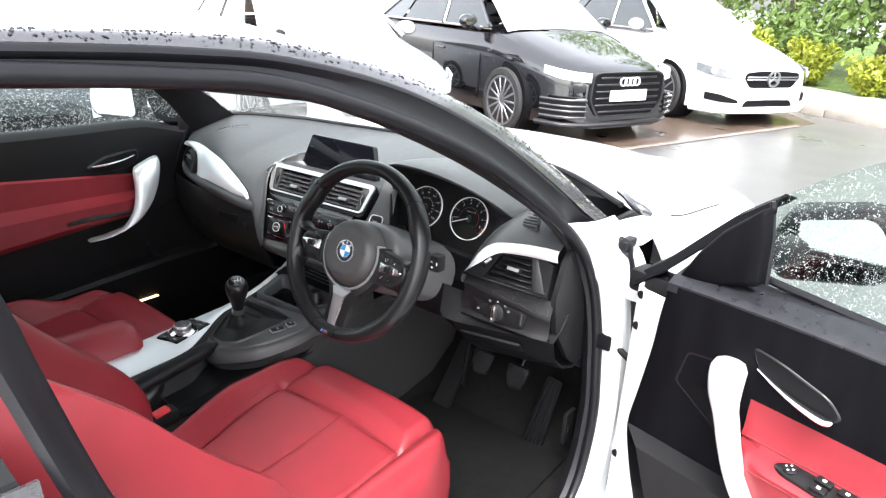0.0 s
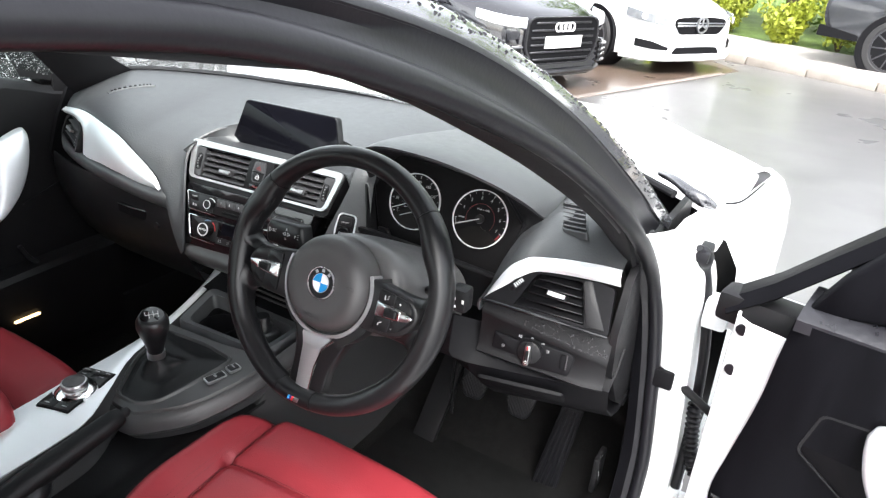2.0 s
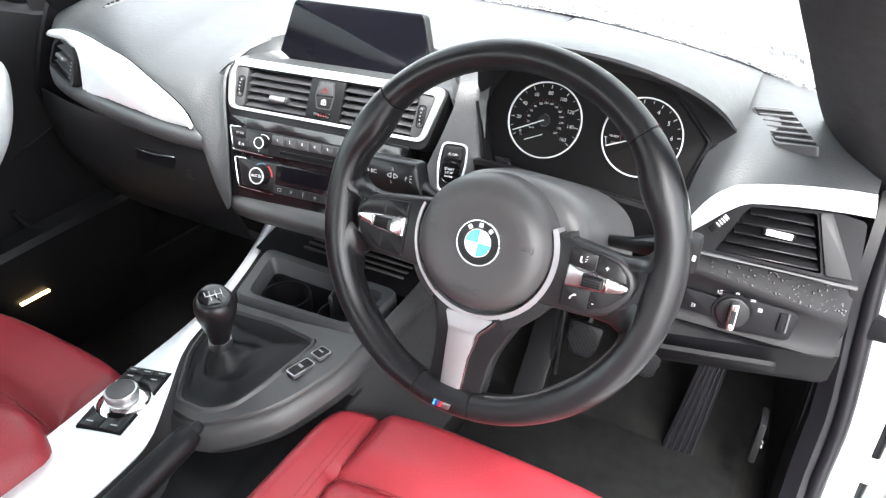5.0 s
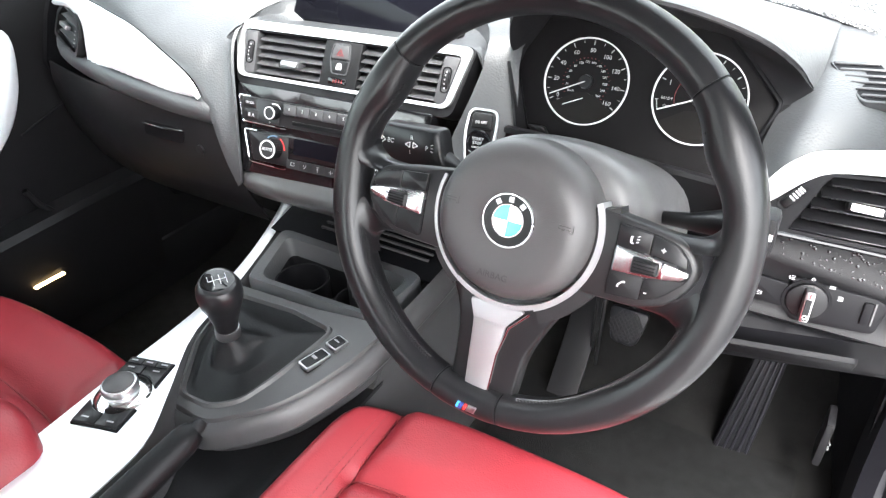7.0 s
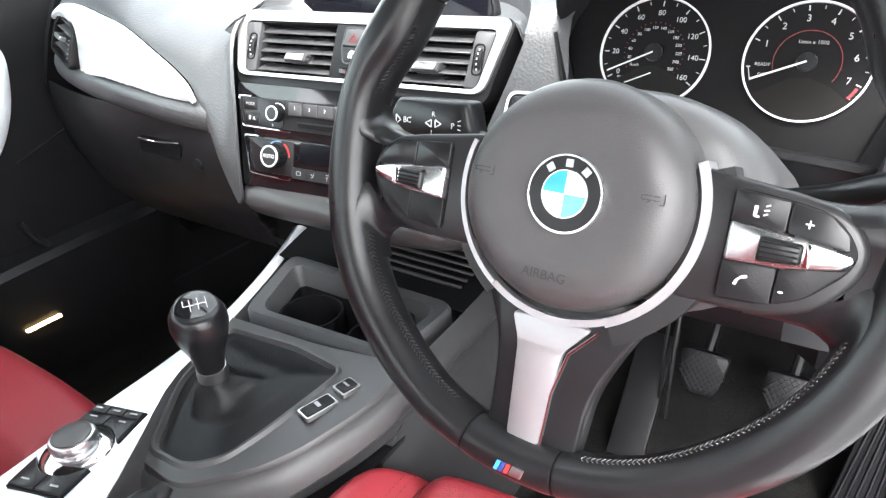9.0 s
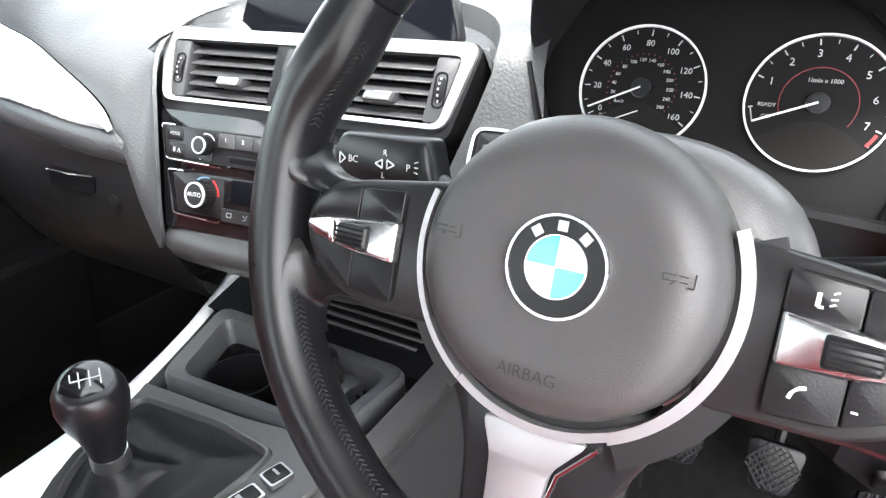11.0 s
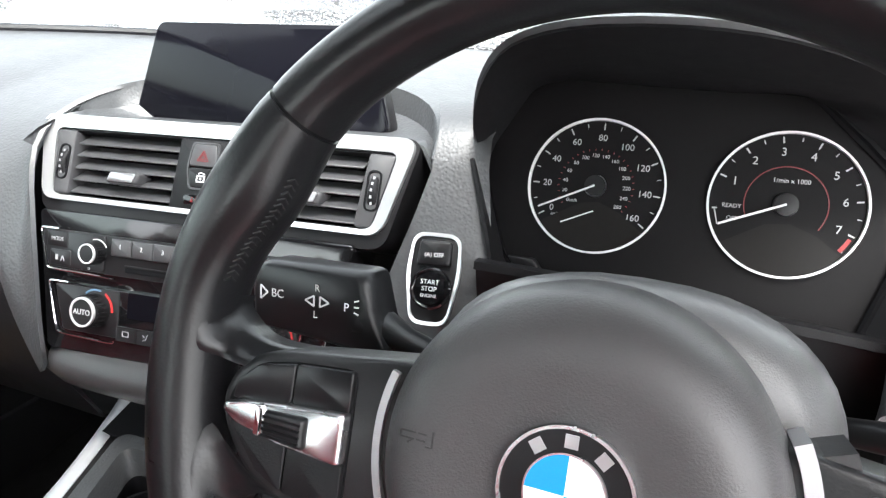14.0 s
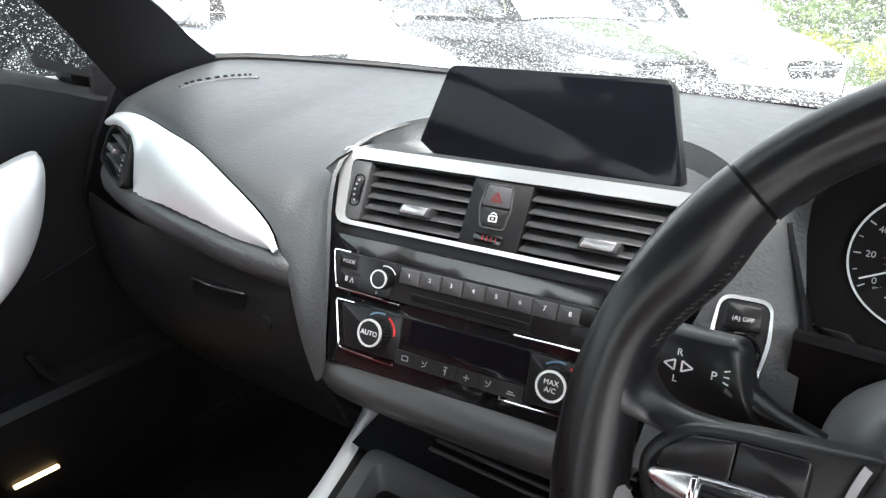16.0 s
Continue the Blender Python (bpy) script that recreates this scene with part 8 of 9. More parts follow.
sp_ = part("switch_plate", slab(bmesh.new(), rounded([(-0.070, -0.004), (-0.050, 0.017), (0.11, 0.021), (0.11, -0.019), (-0.050, -0.017)], 0.012), -0.004, 0.005, SW, 0.003), SATIN, door)
part("mirror_switch", lathe(bmesh.new(), [(0.011, 0.004), (0.011, 0.008), (0.009, 0.010), (0.0, 0.010)], SW @ at(-0.042, 0.0), 20), DARK, sp_)
bm = bmesh.new()
for a in range(0, 360, 90):
    box(bm, (0.006, 0, 0.0106), (0.003, 0.003, 0.0006), SW @ at(-0.042, 0.0) @ Matrix.Rotation(radians(a), 4, "Z"))
part("switch_arrows", bm, LABEL, sp_)
for x in (0.0, 0.036):
    for y in (-0.009, 0.010):
        part("window_switch", box(bmesh.new(), (x + 0.01, y, 0.009), (0.026, 0.015, 0.010), SW, bevel=0.003), DARK, sp_)
        part("switch_mark", box(bmesh.new(), (x + 0.01, y, 0.0145), (0.006, 0.005, 0.0006), SW), LABEL, sp_)
# white door shell
rows = [[dp(x, z, d) for z in np.linspace(0.30, 0.885, 10)] for x, d in ((0.03, -0.012), (-0.042, -0.018), (-0.064, -0.030), (-0.074, -0.07), (-0.078, -0.13), (-0.05, -0.15), (0.5, -0.165), (1.05, -0.16))]
rows = [[Vector((p.x, p.y, p.z)) for p in r] for r in rows]
part("door_shell", sheet(bmesh.new(), rows, 0.005), WHITEIN, door, "white painted door shell")
for z in (0.87, 0.80, 0.48):
    part("grommet", lathe(bmesh.new(), [(0.009, -0.002), (0.009, 0.002), (0.0, 0.003)], Matrix.Translation(dp(-0.050, z, -0.022)) @ DM_.to_3x3().to_4x4(), 16), RUBBER, door)
part("shell_bottom", sheet(bmesh.new(), [[dp(x, 0.30, d) for x in (-0.09, 0.5, 1.05)] for d in (-0.02, -0.16)], 0.004), WHITEIN, door)
part("lower_pocket", sheet(bmesh.new(), [[dp(-0.02 + 0.05 * j + 1.0 * k / 8, z - 0.06 * k / 8 * 0, d) for k in range(9)] for j, (z, d) in enumerate(((0.585, 0.0), (0.57, 0.035), (0.50, 0.06), (0.40, 0.06), (0.32, 0.03)))], 0.006), DARK, door)
# outside mirror
MM = Matrix.Translation(dp(0.217, 1.016, -0.20)) @ DM_.to_3x3().to_4x4() @ Matrix.Rotation(radians(14), 4, "Y") @ Matrix.Rotation(radians(15), 4, "Z")
o = rounded([(-0.110, -0.060), (0.070, -0.074), (0.104, -0.030), (0.104, 0.030), (0.070, 0.068), (-0.075, 0.074), (-0.105, 0.030)], 0.030, 6)
mr_ = part("door_mirror", slab(bmesh.new(), o, -0.09, 0.0, MM, 0.012), DARK, door)
part("mirror_cap", slab(bmesh.new(), inset(o, 0.016), -0.115, -0.085, MM, 0.012), WHITE, mr_)
g_ = rounded([(-0.070, -0.058), (0.070, -0.060), (0.090, 0.0), (0.066, 0.056), (-0.066, 0.058), (-0.082, 0.0)], 0.022, 6)
part("mirror_face", slab(bmesh.new(), g_, -0.001, 0.0015, MM), MIRROR, mr_)
part("mirror_arm", tube(bmesh.new(), [dp(0.07, 0.985, -0.09), dp(0.11, 0.99, -0.14), dp(0.16, 1.0, -0.22)], [0.036, 0.034, 0.036], 12), DARK, mr_)

# ---- passenger door ----
pdoor = thing("passenger_door", (-0.75, -0.3, 0.3), "closed black car door with red insert and silver pull", "car door")
PX = -0.735


def pp(y, z, d=0.0):
    return Vector((PX + d, y, z))


rows = []
for y in np.linspace(-1.25, 0.16, 26):
    zb = 1.005 - 0.045 * smooth(-0.1, 0.12, y) + 0.02 * smooth(-0.3, -1.0, y)
    rows.append([pp(y, z, d) for z, d in ((zb, -0.045), (zb - 0.004, -0.012), (zb - 0.02, 0.004), (zb - 0.08, 0.006), (0.86, 0.002), (0.75, 0.0), (0.64, 0.004), (0.58, 0.0), (0.42, 0.0), (0.28, -0.01))])
part("door_panel", sheet(bmesh.new(), rows, 0.006), DARK, pdoor)
rows = []
for k in range(20):
    y = -1.2 + (1.2 - 0.128) * k / 19
    zt_, zb = 0.842 + 0.115 * (-0.128 - y) * 0.9, 0.722 - 0.08 * (-0.128 - y)
    e = 1 - smooth(-0.16, -0.128, y) * 0.5
    rows.append([pp(y, zt_, 0.004), pp(y, zt_ - 0.006, 0.010), pp(y, zt_ * 0.55 + zb * 0.45, 0.010), pp(y, zt_ * 0.48 + zb * 0.52, 0.030 * e), pp(y, zt_ * 0.42 + zb * 0.58, 0.055 * e), pp(y, zb + 0.02, 0.060 * e), pp(y, zb, 0.045 * e), pp(y, zb - 0.01, 0.004)])
part("red_insert", sheet(bmesh.new(), rows, 0.005), RED, pdoor, "red leather door insert and armrest")
part("switch_plate", sheet(bmesh.new(), [[pp(y, 0.752 + 0.008 * math.sin(i), 0.048), pp(y, 0.738, 0.066)] for i, y in enumerate(np.linspace(-0.37, -0.17, 6))], 0.006), SATIN, pdoor)
pl = spline([(-0.106, 0.882, 0.045), (-0.112, 0.845, 0.060), (-0.126, 0.79, 0.070), (-0.152, 0.74, 0.074), (-0.195, 0.70, 0.075), (-0.255, 0.678, 0.06), (-0.30, 0.668, 0.04)], 24)
wd = [0.038, 0.042, 0.043, 0.043, 0.042] + [0.041 - 0.0017 * i for i in range(20)]
rows = []
for p, w in zip(pl, wd):
    rows.append([pp(p.x + w * c, p.y + 0.4 * w * c, p.z + 0.016 * s) for c, s in [(math.copysign(abs(math.cos(a)) ** 0.6, math.cos(a)), math.copysign(abs(math.sin(a)) ** 0.6, math.sin(a))) for a in [2 * math.pi * i / 20 for i in range(20)]]])
bm = bmesh.new()
vs = grid(bm, [[q.lerp(pp(-0.106, 0.890, 0.045), 0.4) for q in rows[0]]] + rows, close=True)
bm.faces.new(vs[0])
bm.faces.new(vs[-1])
part("pull_handle", bm, SILVER, pdoor, "satin silver curved pull handle")
PM2 = Matrix(((0, 0, 1, PX + 0.002), (1, 0, 0, -0.19), (0, 1, 0, 0.893), (0, 0, 0, 1)))
o = rounded([(-0.088, -0.012), (-0.05, -0.032), (0.05, -0.030), (0.082, -0.004), (0.082, 0.028), (-0.02, 0.020)], 0.018, 5)
hb_ = part("handle_bowl", slab(bmesh.new(), o, 0.0, 0.012, PM2, 0.004), SATIN, pdoor)
part("handle_hollow", slab(bmesh.new(), inset(o, 0.007), 0.008, 0.0135, PM2), DARKER, hb_)
part("latch_handle", tube(bmesh.new(), [PM2 @ Vector(p) for p in ((-0.072, -0.006, 0.02), (-0.03, -0.004, 0.026), (0.02, 0.002, 0.026), (0.062, 0.010, 0.018))], [0.007, 0.009, 0.006, 0.004], 12, flat=0.5), CHROME, pdoor)
part("shut_line", tube(bmesh.new(), [pp(-0.08, 0.700, 0.006), pp(0.02, 0.735, 0.006), pp(0.09, 0.765, 0.006)], 0.0025, 6), DARKER, pdoor)
rows = []
for k in range(16):
    y = -1.1 + 1.22 * k / 15
    zt_ = 0.535 - 0.12 * smooth(-0.25, -0.9, y) * 0 + 0.02 * math.sin(3 * (y + 0.3))
    rows.append([pp(y, zt_ + 0.005, 0.002), pp(y, zt_, 0.045), pp(y, zt_ - 0.012, 0.056), pp(y, zt_ - 0.10, 0.052), pp(y, 0.30, 0.03)])
part("map_pocket", sheet(bmesh.new(), rows, 0.006), DARK, pdoor)
part("pocket_divider", tube(bmesh.new(), [pp(-0.115, 0.60, 0.012), pp(-0.10, 0.565, 0.016), pp(-0.075, 0.535, 0.03)], 0.006, 8), DARK, pdoor)
for dx, dz in ((0.045, 0.010), (0.053, -0.010)):
    part("courtesy_lamp", box(bmesh.new(), (PX + dx, -0.150, 0.436 + dz), (0.008, 0.074 + dz, 0.0055), bevel=0.0025), LAMPGLOW, pdoor, "lit warm courtesy lamp")
part("lamp_frame", box(bmesh.new(), (PX + 0.041, -0.150, 0.436), (0.012, 0.10, 0.028), bevel=0.003), DARK, pdoor)
part("sail_panel", sheet(bmesh.new(), [[pp(-0.02, 1.0, -0.02), pp(-0.05, 1.10, -0.03), pp(-0.10, 1.18, -0.04)], [pp(0.06, 0.98, -0.015), pp(0.05, 1.03, -0.02), pp(-0.02, 1.12, -0.03)], [pp(0.16, 0.96, -0.01), pp(0.16, 0.97, -0.01), pp(0.06, 1.07, -0.02)]], 0.008), LINER, pdoor)
part("door_glass", sheet(bmesh.new(), [[Vector((-0.775 + 0.10 * k / 6, y, 0.99 + (zt_ - 0.99) * k / 6)) for k in range(7)] for y, zt_ in ((0.04, 1.02), (-0.1, 1.18), (-0.3, 1.26), (-0.6, 1.32), (-1.2, 1.33))], 0.004), DROPGLASS, pdoor, "side window beaded with rain")
MM = Matrix.Translation((-0.955, -0.055, 1.035)) @ plane_m((0, 0, 0), 0, 20)
o = rounded([(0.105, -0.052), (-0.085, -0.062), (-0.112, -0.020), (-0.100, 0.050), (-0.06, 0.070), (0.095, 0.072)], 0.028, 6)
mr_ = part("door_mirror", slab(bmesh.new(), o, -0.09, 0.0, MM, 0.012), DARK, pdoor)
part("mirror_cap", slab(bmesh.new(), inset(o, -0.003), -0.11, -0.045, MM, 0.004), WHITE, mr_)
part("mirror_face", slab(bmesh.new(), inset(o, 0.014), -0.001, 0.0015, MM), MIRROR, mr_)
part("mirror_arm", tube(bmesh.new(), [Vector((-0.90, 0.0, 1.0)), Vector((-0.82, 0.03, 0.99)), Vector((-0.76, 0.05, 0.985))], 0.025, 12), DARK, mr_)
# outer skin on the far side
part("door_skin", sheet(bmesh.new(), [[Vector((x, y, z)) for y in (0.3, -0.4, -1.3)] for x, z in ((-0.78, 0.985), (-0.84, 0.93), (-0.87, 0.75), (-0.87, 0.4), (-0.84, 0.2))], 0.006), WHITE, pdoor)

# ---- car park ----
bm = bmesh.new()
bmesh.ops.create_grid(bm, x_segments=1, y_segments=1, size=300)
solo("ground", bm, ASPHALT, "wet dark grey asphalt of a car park", "ground", "structure")
bm = bmesh.new()
slab(bm, [(-14, -4.0), (-4.1, -4.0), (-1.32, 5.55), (-0.35, 9.0), (-1.0, 9.9), (-14, 14)], 0.0, 0.006)
solo("parking_bays", bm, BAYTARMAC, "brownish wet tarmac of the parking bays", "pavement", "structure")
bm = bmesh.new()
box(bm, (0, 0, 0.008), (0.10, 13.5, 0.004), Matrix.Translation((-2.35, 2.1, 0)) @ Matrix.Rotation(radians(-16.2), 4, "Z"))
solo("bay_line", bm, LINE, "worn pale line marking the bay ends", "road marking", "structure")
KD = Matrix.Translation((-1.1, 10.2, 0)) @ Matrix.Rotation(radians(-26), 4, "Z")
kerb = thing("kerb", (-1.1, 10.2, 0), "rounded concrete kerb stones edging the car park", "kerb", kind="structure")
bm0 = box(bmesh.new(), (0, 0, 0.055), (0.895, 0.16, 0.13), bevel=0.02)
kmesh = finish("kerb_stone", bm0, KERB)
for k in range(26):
    ob = new("kerb_stone", kmesh)
    ob.matrix_world = KD @ Matrix.Translation((-6 + 0.91 * k, 0, random.uniform(-0.006, 0.006)))
    w = ob.matrix_world.copy()
    ob.parent = kerb
    ob.matrix_parent_inverse = world_of(kerb).inverted()
    ob.matrix_basis = w
bm = bmesh.new()
slab(bm, [(-30, 0.07), (40, 0.07), (40, 2.3), (-30, 2.3)], -0.02, 0.10, KD)
solo("path", bm, PAVE, "pale wet concrete path behind the kerb", "pavement", "structure")
bm = bmesh.new()
rows = [[KD @ Vector((x, y, 0.08 + 0.05 * (y - 2.3) + 0.08 * noise.noise((x * 0.3, y * 0.3, 0)))) for y in np.linspace(2.28, 14, 10)] for x in np.linspace(-30, 40, 40)]
grid(bm, rows)
solo("verge", bm, GRASS, "rough grass bank under the trees", "grass", "structure")


# ---- parked cars ----
def wheel_parts(root, m, c, r, w, side, rimmat, spokes=10):
    """A road wheel with tyre, rim and spokes, facing to the given side."""
    wm = m @ Matrix.Translation(c) @ Matrix.Rotation(radians(90 * side), 4, "X")
    wh = part("wheel", lathe(bmesh.new(), [(r * 0.62, -w), (r * 0.94, -w), (r, -w * 0.8), (r, -0.02), (r * 0.95, 0.0), (r * 0.80, 0.004), (r * 0.76, -0.01), (r * 0.72, -0.06)], wm, 40), TYRE, root)
    part("rim_dish", lathe(bmesh.new(), [(r * 0.76, -0.012), (r * 0.70, -0.02), (r * 0.66, -0.030), (0.0, -0.030)], wm, 36), DARKRIM, wh)
    bm = bmesh.new()
    ring(bm, circle(r * 0.775, 40), circle(r * 0.70, 40), -0.03, -0.006, wm)
    part("rim_lip", bm, rimmat, wh)
    for k in range(spokes):
        bm = bmesh.new()
        box(bm, (r * 0.40, 0, -0.016), (r * 0.64, 0.026, 0.018), wm @ Matrix.Rotation(2 * math.pi * k / spokes, 4, "Z"), bevel=0.006, seg=1)
        part("spoke", bm, rimmat, wh)
    part("hub_cap", lathe(bmesh.new(), [(r * 0.16, -0.05), (r * 0.15, -0.012), (0.0, -0.008)], wm, 20), rimmat, wh)


def parked_car(label, paint, pos, heading, length=4.6, width=1.84, height=1.44, style="plain", rimmat=RIM, wr=0.335, spokes=10, group="parked cars", bonnet=0.0, rise=0.0):
    """A saloon standing with its nose at pos, facing heading degrees from +x."""
    m = Matrix.Translation((*pos, 0)) @ Matrix.Rotation(radians(heading), 4, "Z")
    root = thing("parked_car", (*pos, 0.0), label, "car", group)
    W = width / 2
    L = length
    b = bonnet
    # stations back from the nose: half width, top, shoulder
    st = [(0.0, 0.60, 0.70 + b, 0.62), (0.06, 0.68, 0.745 + b, 0.66), (0.20, 0.80, 0.80 + b, 0.70), (0.42, 0.90, 0.845 + b, 0.735), (0.75, 0.97, 0.89 + b, 0.78), (1.15, 0.99, 0.955 + b, 0.82), (1.30, 1.0, 0.985 + b, 0.83),
          (2.3, 1.0, 0.99 + b, 0.85), (3.4, 1.0, 1.0 + b, 0.87), (L - 0.5, 0.97, 1.02 + b, 0.88), (L - 0.1, 0.86, 0.98 + b, 0.85), (L, 0.80, 0.90 + b, 0.80)]
    rows = []
    for s, k, zt_, zs in st:
        w = W * k
        zt_ += rise * smooth(0.1, 1.25, s)
        zs += b + rise * smooth(0.1, 1.25, s) * 0.8
        half = [(0.0, zt_), (0.35 * w, zt_ - 0.002), (0.70 * w, zt_ - 0.018), (0.88 * w, zt_ - 0.055), (0.975 * w, zs), (w, zs - 0.10), (w * 0.99, 0.45), (w * 1.0, 0.34), (w * 0.96, 0.20), (w * 0.8, 0.17)]
        rows.append([m @ Vector((-s, -y, z)) for y, z in half[::-1]] + [m @ Vector((-s, y, z)) for y, z in half[1:]])
    bm = bmesh.new()
    vs = grid(bm, rows)
    bm.faces.new(vs[0])
    bm.faces.new(vs[-1][::-1])
    bmesh.ops.recalc_face_normals(bm, faces=bm.faces)
    part("body", bm, paint, root, "", 30)
    # cabin: pillars and roof in paint, glass between
    height += rise
    cab = [(1.15, 0.80, 0.955 + rise), (1.95, 0.64, height), (2.6, 0.63, height + 0.01), (3.4, 0.62, height - 0.03), (4.25, 0.66, 1.04 + rise)]
    rows = []
    for s, k, z in cab:
        w = W * k
        rows.append([m @ Vector((-s, y, zz + b * 0.5)) for y, zz in ((-w, z - 0.03), (-w * 0.8, z - 0.006), (0, z + 0.012), (w * 0.8, z - 0.006), (w, z - 0.03))])
    part("roof", sheet(bmesh.new(), rows[1:4], 0.02), paint, root)
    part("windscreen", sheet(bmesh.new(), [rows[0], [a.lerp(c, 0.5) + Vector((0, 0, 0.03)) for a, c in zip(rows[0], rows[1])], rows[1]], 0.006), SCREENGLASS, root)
    part("rear_window", sheet(bmesh.new(), [rows[3], rows[4]], 0.006), TINT, root)
    for sy in (-1, 1):
        lowp = [m @ Vector((-s, sy * W * 0.93, 0.955 + b + rise)) for s in (1.30, 2.30, 3.35, 3.95)]
        upp = [m @ Vector((-s, sy * W * k, z - 0.035 + b * 0.5)) for s, k, z in ((2.02, 0.655, height - 0.01), (2.5, 0.645, height), (3.2, 0.64, height - 0.02), (3.55, 0.64, height - 0.10))]
        for i in range(3):
            part("side_window", sheet(bmesh.new(), [[lowp[i].lerp(lowp[i + 1], 0.02), upp[i].lerp(upp[i + 1], 0.02)], [lowp[i].lerp(lowp[i + 1], 0.96), upp[i].lerp(upp[i + 1], 0.96)]], 0.006), TINT, root)
        part("pillar", tube(bmesh.new(), [lowp[0] + Vector((0, 0, 0.0)), upp[0], upp[1], upp[2], upp[3], lowp[3]], 0.022, 8), paint, root)
        part("pillar", tube(bmesh.new(), [lowp[1], upp[1]], 0.030, 8), BLACKPAINT, root)
        part("waist_trim", tube(bmesh.new(), lowp, 0.014, 6), CHROME if style != "plain" else BLACKPAINT, root)
        mc = m @ Matrix.Translation((-1.52, sy * (W + 0.09), 1.02 + b + rise))
        dm = part("door_mirror", lathe(bmesh.new(), [(0.0, -0.06), (0.06, -0.055), (0.085, -0.02), (0.088, 0.03), (0.075, 0.055), (0.0, 0.058)], mc @ Matrix.Rotation(radians(-90), 4, "Y"), 24, 0.85, 1.25), paint, root)
        part("mirror_arm", tube(bmesh.new(), [mc @ Vector((0, 0, -0.04)), mc @ Vector((0.03, -sy * 0.14, -0.08))], 0.022, 8), BLACKPAINT, dm)
        for s, nm in ((0.92, "front"), (L - 0.95, "rear")):
            part("wheel_arch", lathe(bmesh.new(), [(wr * 1.13, -0.30), (wr * 1.13, 0.004), (wr * 0.9, 0.004)], m @ Matrix.Translation((-s, sy * W * (0.975 if s < 2 else 0.985), wr + 0.015)) @ Matrix.Rotation(radians(-90 * sy), 4, "X"), 36), DARKER, root)
            wheel_parts(root, m, (-s, sy * (W * (0.975 if s < 2 else 0.985) + 0.040), wr), wr, 0.22, -sy, rimmat, spokes)
        part("door_line", tube(bmesh.new(), [m @ Vector((-1.38, sy * (W + 0.001), 0.80 + b)), m @ Vector((-1.40, sy * (W + 0.001), 0.30))], 0.004, 5), DARKER, root)
        part("door_line", tube(bmesh.new(), [m @ Vector((-2.42, sy * (W + 0.001), 0.84 + b)), m @ Vector((-2.44, sy * (W + 0.001), 0.30))], 0.004, 5), DARKER, root)
        part("door_handle", tube(bmesh.new(), [m @ Vector((-2.15, sy * (W + 0.004), 0.80 + b)), m @ Vector((-2.33, sy * (W + 0.004), 0.805 + b))], 0.014, 8), paint, root)
    FM = m @ Matrix(((0, 0, 1, 0), (1, 0, 0, 0), (0, 1, 0, 0), (0, 0, 0, 1)))   # x across, y up, z ahead
    if style == "wide_grille":
        o = rounded([(-0.40, 0.30), (0.40, 0.30), (0.52, 0.46), (0.50, 0.70), (0.42, 0.735), (-0.42, 0.735), (-0.50, 0.70), (-0.52, 0.46)], 0.06, 4)
        gr = part("grille", slab(bmesh.new(), o, -0.02, 0.012, FM), DARKER, root)
        bm = bmesh.new()
        ring(bm, inset(o, -0.012), inset(o, 0.010), 0.0, 0.022, FM)
        part("grille_frame", bm, DARKRIM, gr)
        for k in range(6):
            part("grille_bar", box(bmesh.new(), (0, 0.345 + 0.068 * k, 0.018), (0.90 if 0 < k < 5 else 0.80, 0.020, 0.016), FM, bevel=0.005, seg=1), DARKRIM, gr)
        for k in range(4):
            bm = bmesh.new()
            ring(bm, circle(0.046, 24, -0.096 + 0.064 * k, 0.645), circle(0.034, 24, -0.096 + 0.064 * k, 0.645), 0.02, 0.036, FM)
            part("badge_ring", bm, LABEL, gr)
        part("number_plate", slab(bmesh.new(), rect(0.52, 0.112, 0.008, cx=0, cy=0.505), 0.02, 0.034, FM), PLATE, root)
        part("plate_mark", box(bmesh.new(), (-0.05, 0.495, 0.035), (0.03, 0.045, 0.002), FM), GREYPRINT, root)
        for sy in (-1, 1):
            rows = [[m @ Vector((-s, sy * y, z)) for s, y, z in ((-0.005, 0.53, zu), (0.05, 0.68, zu + 0.012), (0.16, 0.78, zu + 0.03), (0.34, 0.845, zu + 0.055 * t))] for zu, t in ((0.735, 1.0), (0.70, 0.9), (0.645, 1.2))]
            part("headlamp", sheet(bmesh.new(), rows, 0.02), LENS, root, "clear headlamp")
            rows = [[m @ Vector((-s, sy * y, z)) for s, y in ((-0.012, 0.58), (0.05, 0.72), (0.18, 0.82), (0.32, 0.875))] for z in (0.47, 0.44, 0.33, 0.30)]
            li = part("lower_intake", sheet(bmesh.new(), rows, 0.02), DARKER, root)
            for z in (0.47, 0.41, 0.36, 0.30):
                part("intake_bar", tube(bmesh.new(), [m @ Vector((-s, sy * y, z)) for s, y in ((-0.03, 0.57), (0.03, 0.72), (0.16, 0.83), (0.32, 0.89))], 0.014, 8), SUVPAINT, li)
        part("front_lip", tube(bmesh.new(), [m @ Vector((-s, y, 0.215)) for s, y in ((0.42, -0.86), (0.12, -0.74), (0.0, -0.5), (-0.03, 0.0), (0.0, 0.5), (0.12, 0.74), (0.42, 0.86))], 0.028, 8), DARKRIM, root)
    if style == "star":
        o = rounded([(-0.34, 0.485), (0.34, 0.485), (0.455, 0.60), (0.43, 0.665), (0.2, 0.685), (-0.2, 0.685), (-0.43, 0.665), (-0.455, 0.60)], 0.04, 4)
        gr = part("grille", slab(bmesh.new(), o, -0.02, 0.012, FM), DARKER, root)
